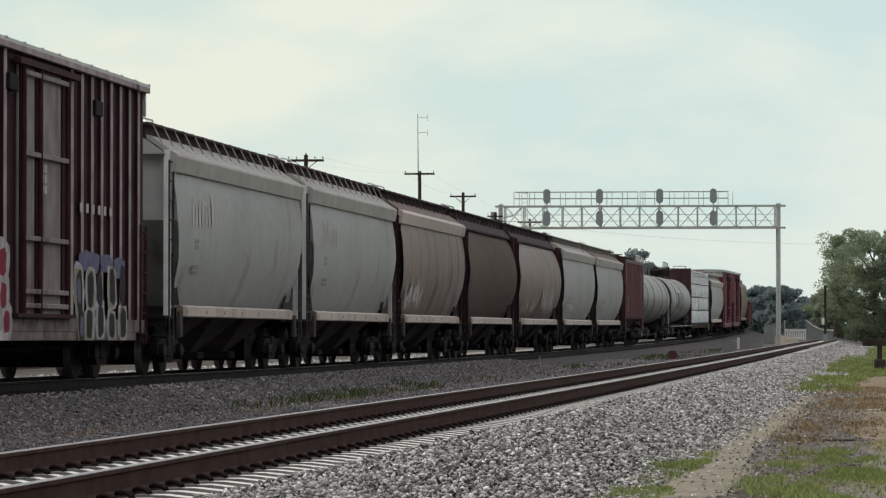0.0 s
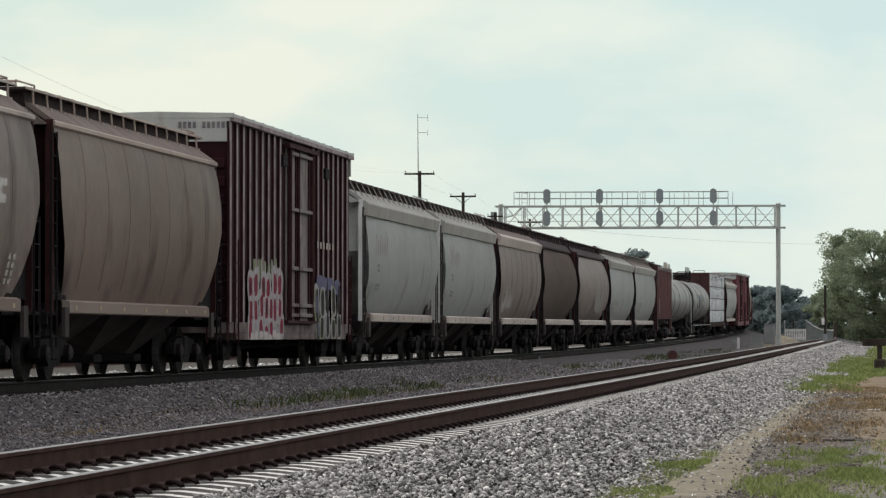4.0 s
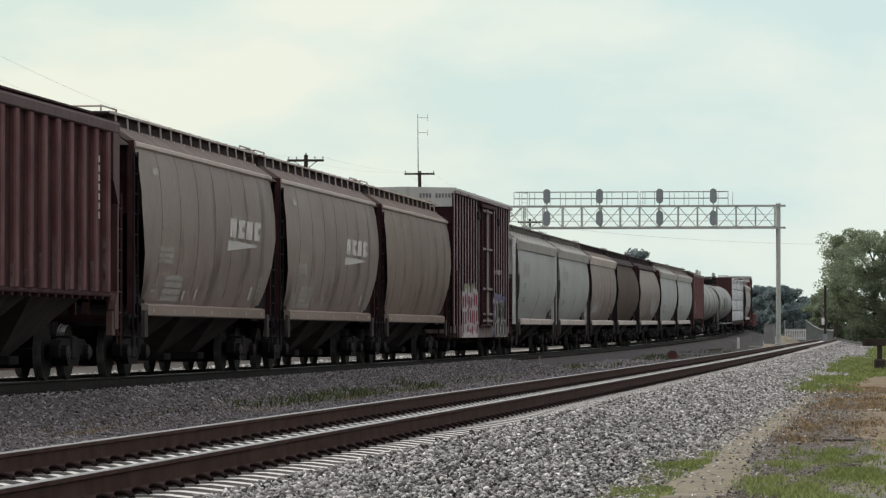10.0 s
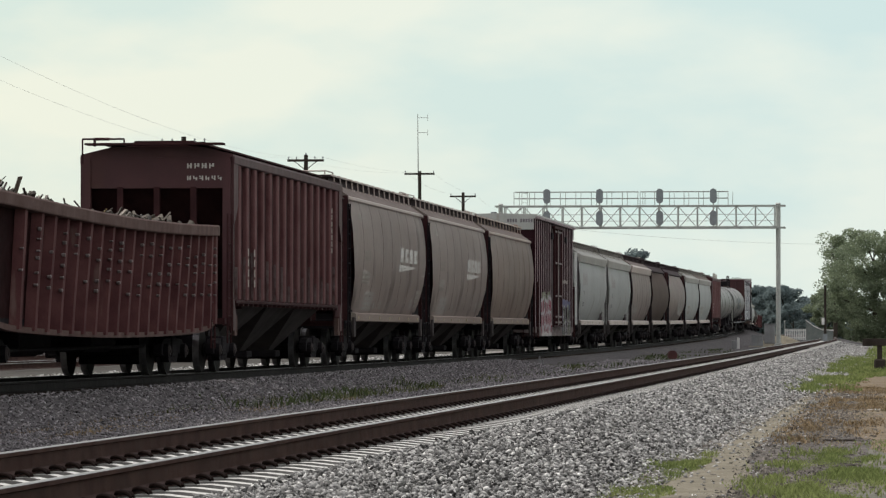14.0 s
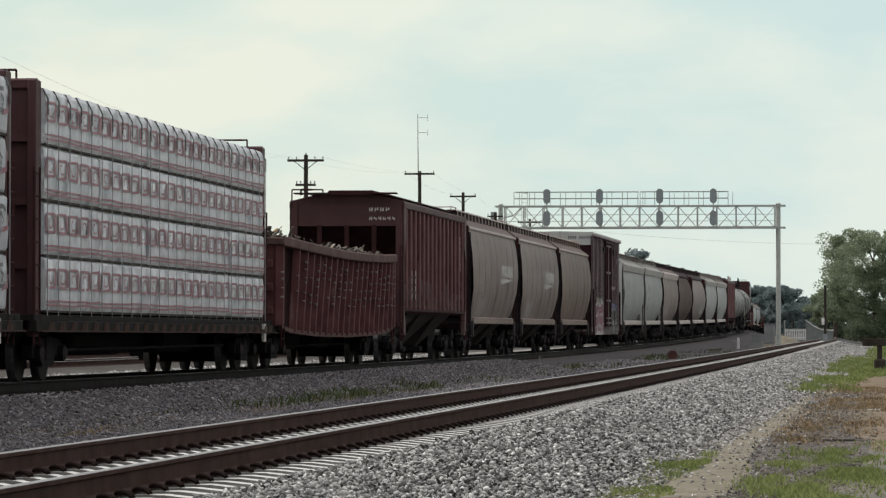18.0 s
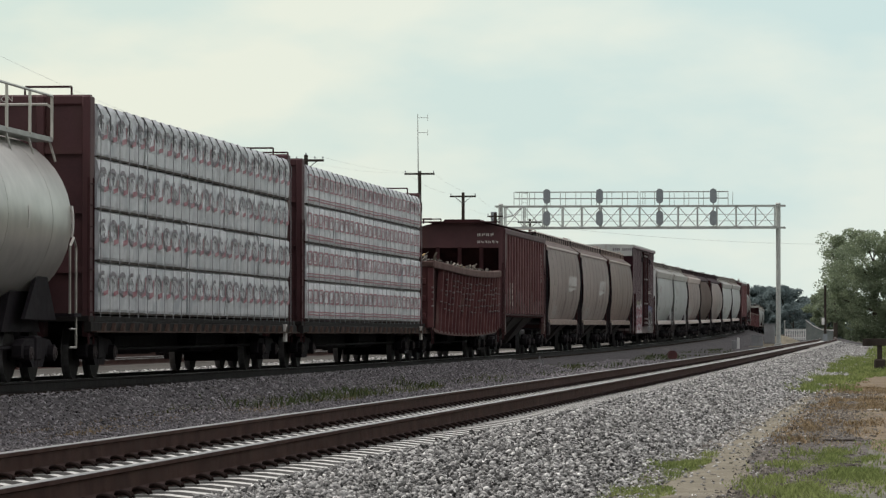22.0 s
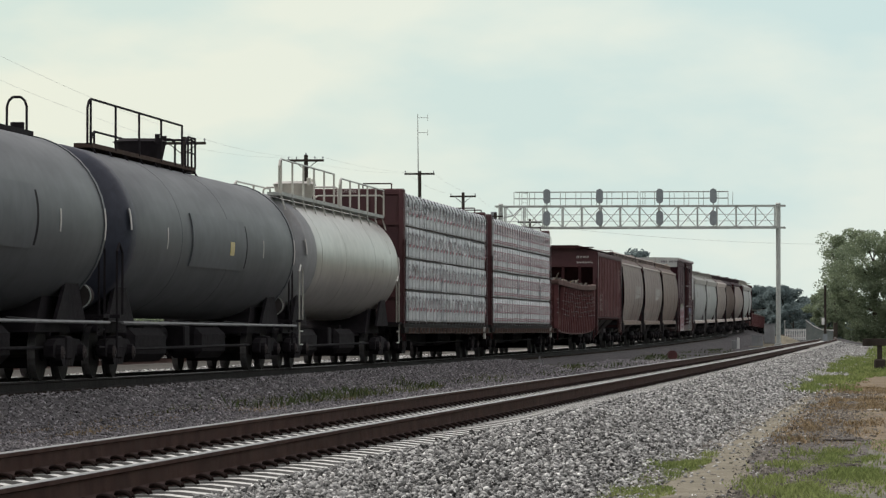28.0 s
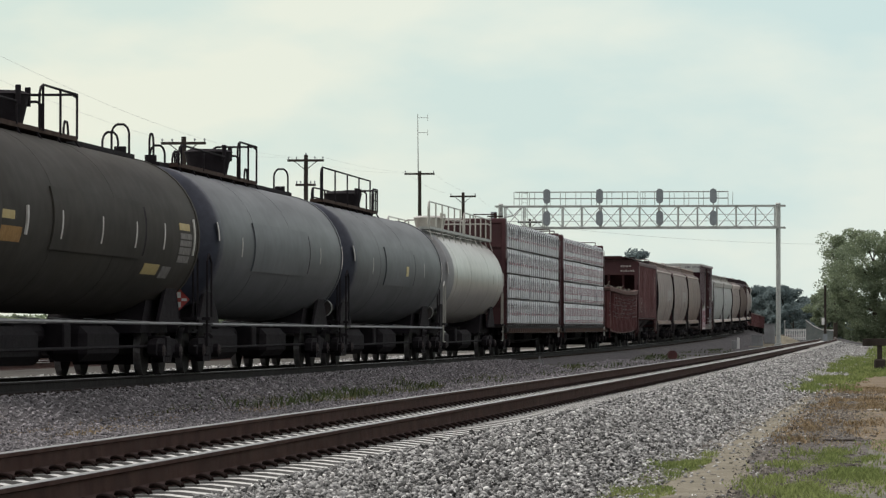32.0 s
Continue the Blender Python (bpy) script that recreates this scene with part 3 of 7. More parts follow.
def strew(name, s, lat, z, size, mat, label, seed, full=True):
    """Angular stones at tracks' coordinates s, lat with heights z."""
    rs = np.random.RandomState(seed)
    n = len(s)
    base, tri = (ICO, ICO_T) if full else (OCT, OCT_T)
    v = np.repeat(base[None], n, 0) * (1 + rs.uniform(-0.55, 0.5, (n, len(base), 1)))
    v = v * size[:, None, None] * rs.uniform(0.42, 1.45, (n, 1, 3)) * np.array([1.3, 1.0, 0.72])
    a, b = rs.uniform(0, 6.28, n), rs.uniform(-0.7, 0.7, n)
    ca, sa, cb, sb = np.cos(a)[:, None], np.sin(a)[:, None], np.cos(b)[:, None], np.sin(b)[:, None]
    x, y, w = v[..., 0], v[..., 1], v[..., 2]
    x, w = x * cb - w * sb, x * sb + w * cb
    x, y = x * ca - y * sa, x * sa + y * ca
    px, py = world_xy(s, lat + near_bend(s))
    verts = np.stack([x + px[:, None], y + py[:, None], w + z[:, None]], -1).reshape(-1, 3)
    tris = (tri[None] + (np.arange(n) * len(base))[:, None, None]).reshape(-1, 3)
    tagged(new(name, array_mesh(name, verts, tris, mat)), label, "stones", kind="stuff")


def shoulder_z(lat):
    return np.interp(lat, [-3.4, -2.1, -1.5, -1.25, 1.2, 1.42, 1.9, 3.45, 4.2], [-0.56, -0.27, -0.25, -0.20, -0.20, -0.25, -0.26, -0.58, -0.57])


def stones():
    rs = np.random.RandomState(4)
    n = 115000
    s = 8 + 112 * rs.uniform(0, 1, n) ** 1.35
    lat = np.where(rs.uniform(0, 1, n) < 0.94, rs.uniform(1.30, 3.75, n), rs.normal(3.6, 0.5, n))
    ok = lat > 1.29
    s, lat = s[ok], lat[ok]
    size = rs.uniform(0.009, 0.027, len(s)) * np.clip(0.86 + s / 300, 0.9, 1.25)
    strew("ballast_stones", s, lat, shoulder_z(lat) + rs.uniform(-0.012, 0.034, len(s)), size, M_STONE, "sharp grey granite stones on the ballast shoulder", 5)
    n = 60000
    s = 112 + 230 * rs.uniform(0, 1, n) ** 1.3
    lat = rs.uniform(1.35, 4.2, n) + np.clip((s - 180) / 160, 0, 1) * rs.uniform(0, 4, n)
    strew("far_ballast_stones", s, lat, shoulder_z(lat) + rs.uniform(-0.01, 0.03, n), rs.uniform(0.02, 0.04, n), M_STONE, "grey granite stones further along the ballast shoulder", 6, False)
    n = 90000
    s = 10 + 150 * rs.uniform(0, 1, n) ** 1.4
    lat = rs.uniform(-6.6, -1.35, n)
    z = np.where(lat > -3.4, shoulder_z(lat), -0.42)
    strew("trackside_stones", s, np.minimum(lat, -1.4), z + rs.uniform(-0.01, 0.02, n), rs.uniform(0.009, 0.024, n) * np.clip(0.8 + s / 150, 0.9, 1.7), M_STONEDARK, "grimy stones strewn between the two tracks", 7, False)
    n = 18000
    s = 8 + 110 * rs.uniform(0, 1, n)
    lat = -8.7 + rs.uniform(1.1, 3.6, n)
    z = np.interp(lat + 8.7, [1.3, 1.9, 3.6], [-0.08, -0.12, -0.42])
    strew("bed_stones", s, lat, z, rs.uniform(0.014, 0.032, n), M_STONEDARK, "grimy stones on the bed under the train", 8, False)
    n = 26000
    s = 17 + 62 * rs.uniform(0, 1, n) ** 1.2
    lat = np.where(rs.uniform(0, 1, n) < 0.25, 3.4 + np.abs(rs.normal(0, 0.2, n)), rs.normal(4.8, 0.33, n))
    strew("scattered_gravel", s, lat, np.full(n, -0.56), rs.uniform(0.008, 0.03, n), M_PEBBLE, "brown-grey gravel scattered over the dirt", 9, False)
    n = 5000
    s = 60 + 110 * rs.uniform(0, 1, n)
    lat = -rs.uniform(14.5, 16.3, n)
    strew("yard_gravel", s, lat, np.full(n, -0.29), rs.uniform(0.03, 0.07, n), M_STONE, "pale gravel between the yard tracks", 10, False)


stones()


def blades(name, s, lat, z, height, mat, label, seed, width=0.012):
    """Thin bent blades, two triangles each."""
    rs = np.random.RandomState(seed)
    n = len(s)
    px, py = world_xy(s, lat)
    tuft = np.array([0.75 + 0.9 * noise.noise(Vector((a * 0.4, b * 2.6, 9.1))) for a, b in zip(s, lat)])
    h = height * rs.uniform(0.5, 1.2, n) * np.clip(tuft, 0.25, 1.6)
    a = rs.uniform(0, 6.28, n)
    lean = rs.uniform(0.1, 0.8, n) * h
    dx, dy = np.cos(a), np.sin(a)
    w = width * rs.uniform(0.6, 1.3, n)
    v = np.empty((n, 4, 3))
    v[:, 0] = np.stack([px - dy * w, py + dx * w, z], -1)
    v[:, 1] = np.stack([px + dy * w, py - dx * w, z], -1)
    v[:, 2] = np.stack([px + dx * lean * 0.4 + dy * w * 0.6, py + dy * lean * 0.4 - dx * w * 0.6, z + h * 0.65], -1)
    v[:, 3] = np.stack([px + dx * lean, py + dy * lean, z + h], -1)
    t = np.array([(0, 1, 2), (0, 2, 3)])
    tris = (t[None] + (np.arange(n) * 4)[:, None, None]).reshape(-1, 3)
    tagged(new(name, array_mesh(name, v.reshape(-1, 3), tris, mat)), label, "grass", kind="stuff")


def clumped(rs, n, s0, s1, lat_lo, lat_hi, cell, keep):
    """Random points, kept where a slow noise is high, so that they gather in patches."""
    s, lat = rs.uniform(s0, s1, n), rs.uniform(0, 1, n)
    lo = np.array([lat_lo(a) for a in s])
    hi = np.array([lat_hi(a) for a in s])
    lat = lo + (hi - lo) * lat
    val = np.array([noise.noise(Vector((a / cell / 5, b / cell * 1.3, 3.7))) + 0.5 * noise.noise(Vector((a / cell / 1.6, b / cell * 4, 8.2))) for a, b in zip(s, lat)])
    fade = np.abs(rs.normal(0, 0.45, n))
    ok = (val > keep + rs.normal(0, 0.17, n)) & (lat - lo > fade) & (s - s0 > fade * 4) & (s1 - s > fade * 4)
    return s[ok], lat[ok]


def plants():
    rs = np.random.RandomState(12)
    s, lat = clumped(rs, 26000, 11.0, 31, lambda a: 3.25 + 0.2 * noise.noise(Vector((a * 0.6, 0, 2))), lambda a: 3.98 + 0.2 * noise.noise(Vector((a * 0.5, 3, 2))), 0.8, -0.12)
    blades("grass", s, lat, np.full(len(s), -0.57), 0.075, M_GRASS, "bright green grass at the foot of the ballast", 1, 0.007)
    s, lat = clumped(rs, 60000, 11.0, 37, lambda a: 4.25 + 0.012 * (a - 11) + 0.3 * noise.noise(Vector((a * 0.5, 0, 4))), lambda a: 7.5, 0.9, 0.04)
    blades("grass", s, lat, np.full(len(s), -0.57), 0.08, M_GRASS, "bright green grass in patches on the dirt", 8, 0.008)
    s, lat = clumped(rs, 60000, 75, 200, lambda a: 3.2 + 0.35 * noise.noise(Vector((a * 0.25, 0, 0))), lambda a: 4.6 + 0.03 * (a - 76) + 0.9 * noise.noise(Vector((a * 0.12, 5, 0))), 1.6, -0.06)
    blades("verge_grass", s, lat, np.full(len(s), -0.58), 0.15, M_GRASS, "longer green grass along the foot of the ballast", 2, 0.016)
    s, lat = clumped(rs, 12000, 190, 330, lambda a: 4.3, lambda a: 16.0, 4.0, -0.1)
    blades("far_grass", s, lat, np.full(len(s), -0.58), 0.26, M_GRASS, "green grass further along the track", 6, 0.05)
    s, lat = clumped(rs, 80000, 34, 105, lambda a: 4.2, lambda a: 9.0, 2.2, -0.05)
    blades("straw", s, lat, np.full(len(s), -0.56), 0.055, M_STRAWBLADE, "brown trampled straw on the dirt", 7, 0.012)
    s, lat = clumped(rs, 9000, 36, 74, lambda a: 5.0, lambda a: 9.5, 2.0, 0.12)
    blades("dry_grass", s, lat, np.full(len(s), -0.58), 0.06, M_GRASSDRY, "thin dry grass on the trampled dirt", 3, 0.008)
    s, lat = clumped(rs, 7000, 40, 130, lambda a: -6.4, lambda a: -4.2, 3.5, 0.22)
    blades("trackside_weeds", s, lat, np.full(len(s), -0.43), 0.12, M_GRASSDRY, "dull weeds between the two tracks", 4, 0.014)

    s, lat = clumped(rs, 1900, 50, 78, lambda a: -6.3, lambda a: -4.4, 1.6, -0.1)
    blades("trackside_weeds", s, lat, np.full(len(s), -0.43), 0.2, M_WEED, "green weeds between the two tracks", 14, 0.014)
    s, lat = clumped(rs, 15000, 30, 62, lambda a: -6.0, lambda a: -4.2, 1.2, -0.08)
    blades("trackside_straw", s, lat, np.full(len(s), -0.43), 0.045, M_STRAWBLADE, "yellowed weeds in the gravel beside the near track", 15, 0.009)
    s, lat = clumped(rs, 4500, 80, 260, lambda a: -7.0, lambda a: -3.4, 3.0, 0.1)
    blades("far_weeds", s, lat, np.full(len(s), -0.43), 0.13, M_WEED, "sparse dull weeds along the gravel", 16, 0.03)


plants()


# ---- freight cars: local y runs forward, x to the near side, z up from the rail head ----
def wheelset_mesh():
    bm = bmesh.new()
    rod(bm, (-1.0, 0, 0), (1.0, 0, 0), 0.075, 8)
    for sx in (-1, 1):
        rod(bm, (sx * 0.69, 0, 0), (sx * 0.72, 0, 0), 0.485, 24)
        rod(bm, (sx * 0.72, 0, 0), (sx * 0.82, 0, 0), 0.46, 24)
        rod(bm, (sx * 0.82, 0, 0), (sx * 0.86, 0, 0), 0.13, 10)
    me = mesh_of("wheelset", bm, M_WHEEL)
    me.materials.append(M_TREAD)
    for f in me.polygons:
        r = math.hypot(f.center.y, f.center.z)
        if 0.44 < r and abs(f.normal.x) < 0.3:
            f.material_index = 1
    return me


def truck_mesh():
    bm = bmesh.new()
    for sx in (-1, 1):
        x0, x1 = sx * 0.93, sx * 1.09
        arch = [(-1.2, 0.40), (-1.2, 0.58), (-0.95, 0.68), (-0.45, 0.70), (0.45, 0.70), (0.95, 0.68), (1.2, 0.58), (1.2, 0.40), (0.95, 0.36), (0.62, 0.44), (0.40, 0.24), (-0.40, 0.24), (-0.62, 0.44), (-0.95, 0.36)]
        slab(bm, arch, min(x0, x1), max(x0, x1))
        for y in (-0.9, 0.9):
            rod(bm, (sx * 1.0, y, 0.46), (sx * 1.18, y, 0.46), 0.14, 10)
        for y in (-0.2, 0.0, 0.2):
            rod(bm, (sx * 1.02, y, 0.26), (sx * 1.02, y, 0.50), 0.075, 8)
    box(bm, -1.12, 1.12, -0.24, 0.24, 0.34, 0.74, 0.03)
    box(bm, -0.66, 0.66, -0.40, 0.40, 0.20, 0.42, 0.02)
    box(bm, -0.9, 0.9, -0.55, -0.50, 0.38, 0.50)
    box(bm, -0.9, 0.9, 0.50, 0.55, 0.38, 0.50)
    return mesh_of("truck", bm, M_DARK)


WHEELSET, TRUCK = wheelset_mesh(), truck_mesh()
CAP = mesh_of("bearing_cap", rod(rod(bmesh.new(), (0, 0, 0), (0.03, 0, 0), 0.11, 10, 0.09), (0.03, 0, 0), (0.045, 0, 0), 0.045, 6), M_CHUTE)
WHEELS = []                     # wheelsets that turn, filled as the cars are built


def trucks(car, span):
    for y in (-span, span):
        t = part("truck", TRUCK, None, car, at=pose(0, y, 0))
        for a in (-0.9, 0.9):
            w = part("wheelset", WHEELSET, None, t, at=pose(0, a, 0.46))
            WHEELS.append((w, a, car))
            part("bearing_cap", CAP, None, t, at=pose(1.18, a, 0.46))


def coupler_mesh(bar=0.62):
    bm = bmesh.new()
    box(bm, -0.10, 0.10, -bar, 0.0, 0.78, 0.98, 0.02)
    box(bm, -0.17, 0.15, -0.02, 0.22, 0.72, 1.02, 0.04)
    return mesh_of("coupler", bm, M_DARK)


COUPLER = coupler_mesh()


def ends(car, reach, nose=0.0):
    """Couplers at the coupling points; a long-travel drawbar at the front stands out by its nose."""
    for sy in (1, -1):
        out = nose if sy > 0 else 0.0
        part("coupler", coupler_mesh(0.62 + out) if out else COUPLER, None, car, at=pose(0, sy * (reach - 0.15 + out), 0, 0, 0, 0 if sy > 0 else 180))


def brake_gear(car, reach, floor=0.42):
    """Reservoir, levers and rods hung under the floor."""
    for x, y0, y1, z0, z1 in ((0.38, -reach, -reach * 0.3, 0.42, 0.95), (-0.5, -reach * 0.2, reach * 0.5, 0.38, 1.0), (0.35, reach * 0.35, reach, 0.45, 0.98), (-0.75, -reach * 0.9, -reach * 0.45, 0.40, 0.9)):
        part("brake_gear", box(bmesh.new(), x - 0.36, x + 0.36, y0 + 0.2, y1 - 0.2, z0 - 0.42 + floor, z1 - 0.06, 0.14), M_DARK, car)
    for x in (-0.9, 0.9):
        part("brake_rod", rod(bmesh.new(), (x, -reach * 1.3, 0.5), (x, reach * 1.3, 0.55), 0.03, 6), M_DARK, car)


def ladder(bm, x, y, z0, z1, width=0.42, along="y", step=0.36, r=0.014):
    dx, dy = (width / 2, 0) if along == "x" else (0, width / 2)
    for k in (-1, 1):
        rod(bm, (x + k * dx, y + k * dy, z0), (x + k * dx, y + k * dy, z1), r * 1.5, 5)
    z = z0 + step / 2
    while z < z1:
        rod(bm, (x - dx, y - dy, z), (x + dx, y + dy, z), r, 5)
        z += step
    return bm


def bars(bm, x, y0, y1, z0, z1, count, rng, rows=1, gap=0.25):
    """Bars that stand for unreadable marks, just proud of a side at x (a number, or a function of z)."""
    h = (z1 - z0) / rows
    w = (y1 - y0) / count
    for r in range(rows):
        for i in range(count):
            a, b = y0 + i * w + w * gap * 0.5, y0 + (i + 1) * w - w * gap * 0.5
            lo, hi = z0 + r * h + h * 0.12, z0 + (r + 1) * h - h * 0.12
            xa, xb = (x(lo), x(hi)) if callable(x) else (x, x)
            vs = [bm.verts.new(c) for c in ((xa + 0.006, a, lo), (xa + 0.006, b, lo), (xb + 0.006, b, hi), (xb + 0.006, a, hi))]
            bm.faces.new(vs)
    return bm


def hopper_side(z):
    """Half width of a round-sided covered hopper at height z."""
    pts = ((1.28, 1.29), (1.7, 1.42), (2.2, 1.515), (2.8, 1.55), (3.3, 1.535), (3.8, 1.475), (4.12, 1.39))
    for (a, xa), (b, xb) in zip(pts, pts[1:]):
        if z <= b:
            k = (z - a) / (b - a)
            return xa + (xb - xa) * k
    return pts[-1][1]


def rounded_hopper(length, paint, trim, marks, label, end_paint=None, build="bowed", group="covered hoppers of the train", seed=1):
    """A covered hopper with bowed sides, three bays, a roof walk and end platforms."""
    rng = random.Random(seed)
    car = thing("hopper_car", label, "hopper car", group)
    end_paint = end_paint or M_DARKRED
    pale = paint is M_HOPPER_LIGHT
    roof_paint = M_ROOFPALE if trim is M_HOPPER_LIGHT else M_BOARD if build == "round" else M_ROOFBROWN
    eave = 0.17 if build == "round" else 0.0
    half = length / 2
    top, low = half - 0.78, half - 1.95
    zs = [1.28, 1.5, 1.7, 1.95, 2.2, 2.5, 2.8, 3.05, 3.3, 3.55, 3.8, 4.0, 4.12]
    ledged = pale or build == "ledged"
    if build == "round":
        low = top - 0.1
    elif ledged:
        low = top - 1.0

    def wall(z):
        """Half width of this car: the round ones tuck in above and below, the ledged ones below."""
        k = (z - 2.75) / 1.4
        if build == "round":
            return hopper_side(z) - 0.24 * k * k
        return hopper_side(z) - ((0.13 if k < 0 else 0.05) * k * k if ledged else 0.0)

    def reach(z):
        k = min(1, max(0, (z - 1.28) / 1.6))
        return low + (top - low) * (k ** 0.8)

    # side sheets with shallow weld bands
    for sx in (1, -1):
        bm = bmesh.new()
        n = 28
        rows = []
        for z in zs:
            r = reach(z)
            row = []
            for i in range(n + 1):
                f = i / n * 2 - 1
                dent = 0.006 * math.sin(i * 2.1 + z * 1.3 + seed) + 0.004 * math.sin(i * 0.9 - z * 2.3)
                row.append(bm.verts.new((sx * (wall(z) + dent), f * r, z)))
            rows.append(row)
        for a, b in zip(rows, rows[1:]):
            for i in range(n):
                bm.faces.new((a[i], a[i + 1], b[i + 1], b[i]))
        bmesh.ops.solidify(bm, geom=bm.faces[:], thickness=0.02)
        part("side_sheet", bm, paint, car, smooth=True)
    for sx in (1, -1):
        for i in (() if build == "round" else range(1, 8) if paint is not M_HOPPER_LIGHT or marks is marks_dim else (5,)):
            bm = bmesh.new()
            y = -top + 2 * top * i / 8
            ridge = [[bm.verts.new((sx * (wall(z) + 0.008 + d), y + e, z)) for d, e in ((0, -0.028), (0.004, 0), (0, 0.028))] for z in zs[1:]]
            for p, q in zip(ridge, ridge[1:]):
                bm.faces.new((p[0], p[1], q[1], q[0]))
                bm.faces.new((p[1], p[2], q[2], q[1]))
            part("weld_band", bm, paint if pale else M_WELD, car)
        # eave lip, steep roof slope above it, and side sill
        bm = bmesh.new()
        prism(bm, [(sx * (x - eave), z) for x, z in ((1.33, 4.08), (1.41, 4.08), (1.45, 4.11), (1.45, 4.17), (1.40, 4.20), (1.33, 4.20))], -top - 0.08, top + 0.08)
        part("eave_lip", bm, trim, car)
        bm = bmesh.new()
        prism(bm, [(sx * (1.42 - eave), 4.18), (sx * (1.40 - eave), 4.21), (sx * 1.02, 4.475), (sx * 0.96, 4.49), (sx * 0.96, 4.42), (sx * (1.36 - eave), 4.14)], -top - 0.06, top + 0.06)
        part("roof_slope", bm, roof_paint, car)
        if ledged:
            bm = bmesh.new()
            prism(bm, [(sx * 1.36, 3.77), (sx * 1.51, 3.80), (sx * 1.565, 4.08), (sx * 1.54, 4.13), (sx * 1.44, 4.185), (sx * 1.34, 4.17)], -top - 0.1, top + 0.1)
            part("top_ledge", bm, M_LEDGE if pale else trim, car, "box-like ledge under the roof edge")
        bm = bmesh.new()
        prism(bm, [(sx * 1.34, 1.10), (sx * 1.45, 1.10), (sx * 1.47, 1.12), (sx * 1.47, 1.29), (sx * 1.40, 1.325), (sx * 1.34, 1.325)], -half + 1.8, half - 1.8)
        part("side_sill", bm, M_HOPPER_DIM if build == "bowed" and not pale else M_HOPPER_TAN, car)
        for i in range(7 if sx > 0 else 0):
            y = -half + 2.3 + (length - 4.6) * i / 6
            part("reflector", box(bmesh.new(), 1.471, 1.477, y - 0.08, y + 0.08, 1.16, 1.235), M_REFLECT_DIRTY, car, "small dirty yellow reflector strip")
    # roof
    bm = bmesh.new()
    outline = [(-1.34 + eave, 4.12), (-0.96, 4.40), (-0.8, 4.45), (-0.3, 4.50), (0.3, 4.50), (0.8, 4.45), (0.96, 4.40), (1.34 - eave, 4.12)]
    prism(bm, outline, -top - 0.2, top + 0.2)
    part("roof", bm, roof_paint, car, smooth=True)
    # hatch trough and running boards
    bm = bmesh.new()
    prism(bm, [(-0.34, 4.49), (0.34, 4.49), (0.34, 4.64), (0.22, 4.68), (-0.22, 4.68), (-0.34, 4.64)], -top + 0.5, top - 0.5)
    part("hatch_cover", bm, M_DARK, car)
    for sx in (1, -1):
        bm = bmesh.new()
        box(bm, min(sx * 0.62, sx * 1.05), max(sx * 0.62, sx * 1.05), -top - 0.5, top + 0.5, 4.66, 4.70)
        box(bm, min(sx * 0.62, sx * 0.90), max(sx * 0.62, sx * 0.90), -top + 0.1, top - 0.1, 4.44, 4.66)
        part("running_board", bm, M_BOARD, car, "dark steel running board along the roof")
        k = 15
        bm = bmesh.new()
        lean = 0.20 if pale else 0.0
        rod(bm, (sx * lean, 0, 4.44 - lean * 0.8), (sx * -0.02, 0, 4.71), 0.015 if pale else 0.022, 5)
        rod(bm, (sx * -0.02, 0, 4.715), (sx * -0.34, 0, 4.715), 0.014, 5)
        box(bm, min(sx * (lean - 0.03), sx * (lean + 0.06)), max(sx * (lean - 0.03), sx * (lean + 0.06)), -0.03, 0.03, 4.41 - lean * 0.8, 4.45 - lean * 0.8)
        bracket = mesh_of("board_bracket", bm, M_STRUT if pale else M_BOARD if build != "bowed" else trim)
        part("board_edge", box(bmesh.new(), sx * 1.055 - 0.012, sx * 1.055 + 0.012, -top - 0.5, top + 0.5, 4.665, 4.705), M_BOARD if build != "bowed" or pale else trim, car)
        for i in range(k):
            y = -top + 0.1 + (2 * top - 0.2) * i / (k - 1)
            part("board_bracket", bracket, None, car, at=pose(sx * 1.06, y, 0))
    for sy in (1, -1):
        bm = bmesh.new()
        pipe(bm, [(0.9, sy * (top - 0.9), 4.70), (0.9, sy * (top - 0.9), 4.80), (0.9, sy * (top + 0.5), 4.80), (0.9, sy * (top + 0.5), 4.70)], 0.018)
        pipe(bm, [(0.9, sy * (top + 0.5), 4.79), (-0.9, sy * (top + 0.5), 4.79)], 0.018)
        part("roof_grab_iron", bm, trim, car)
    # ends: sloped sheet, posts, platform and ladders
    for sy in (1, -1):
        bm = bmesh.new()
        rows = []
        for z in (1.28, 1.7, 2.2, 2.55, 2.9, 3.3, 3.8, 4.12, 4.24):
            slope = min(1.0, max(0.0, (2.9 - z) / 1.62))
            y = top - 0.05 - slope * 2.4
            x = wall(min(z, 4.12)) - 0.012
            rows.append([bm.verts.new((a * x, sy * y, z)) for a in (-1, -0.5, 0, 0.5, 1)])
        for p, q in zip(rows, rows[1:]):
            for j in range(4):
                bm.faces.new((p[j], p[j + 1], q[j + 1], q[j]))
        bmesh.ops.solidify(bm, geom=bm.faces[:], thickness=0.03)
        part("end_sheet", bm, end_paint, car)
        bm = bmesh.new()
        box(bm, -1.42, 1.42, sy * (half - 0.62) - 0.42, sy * (half - 0.62) + 0.42, 1.06, 1.12)
        box(bm, -1.42, 1.42, sy * (half - 0.30) - 0.03, sy * (half - 0.30) + 0.03, 0.92, 1.12)
        part("end_platform", bm, M_DARK, car)
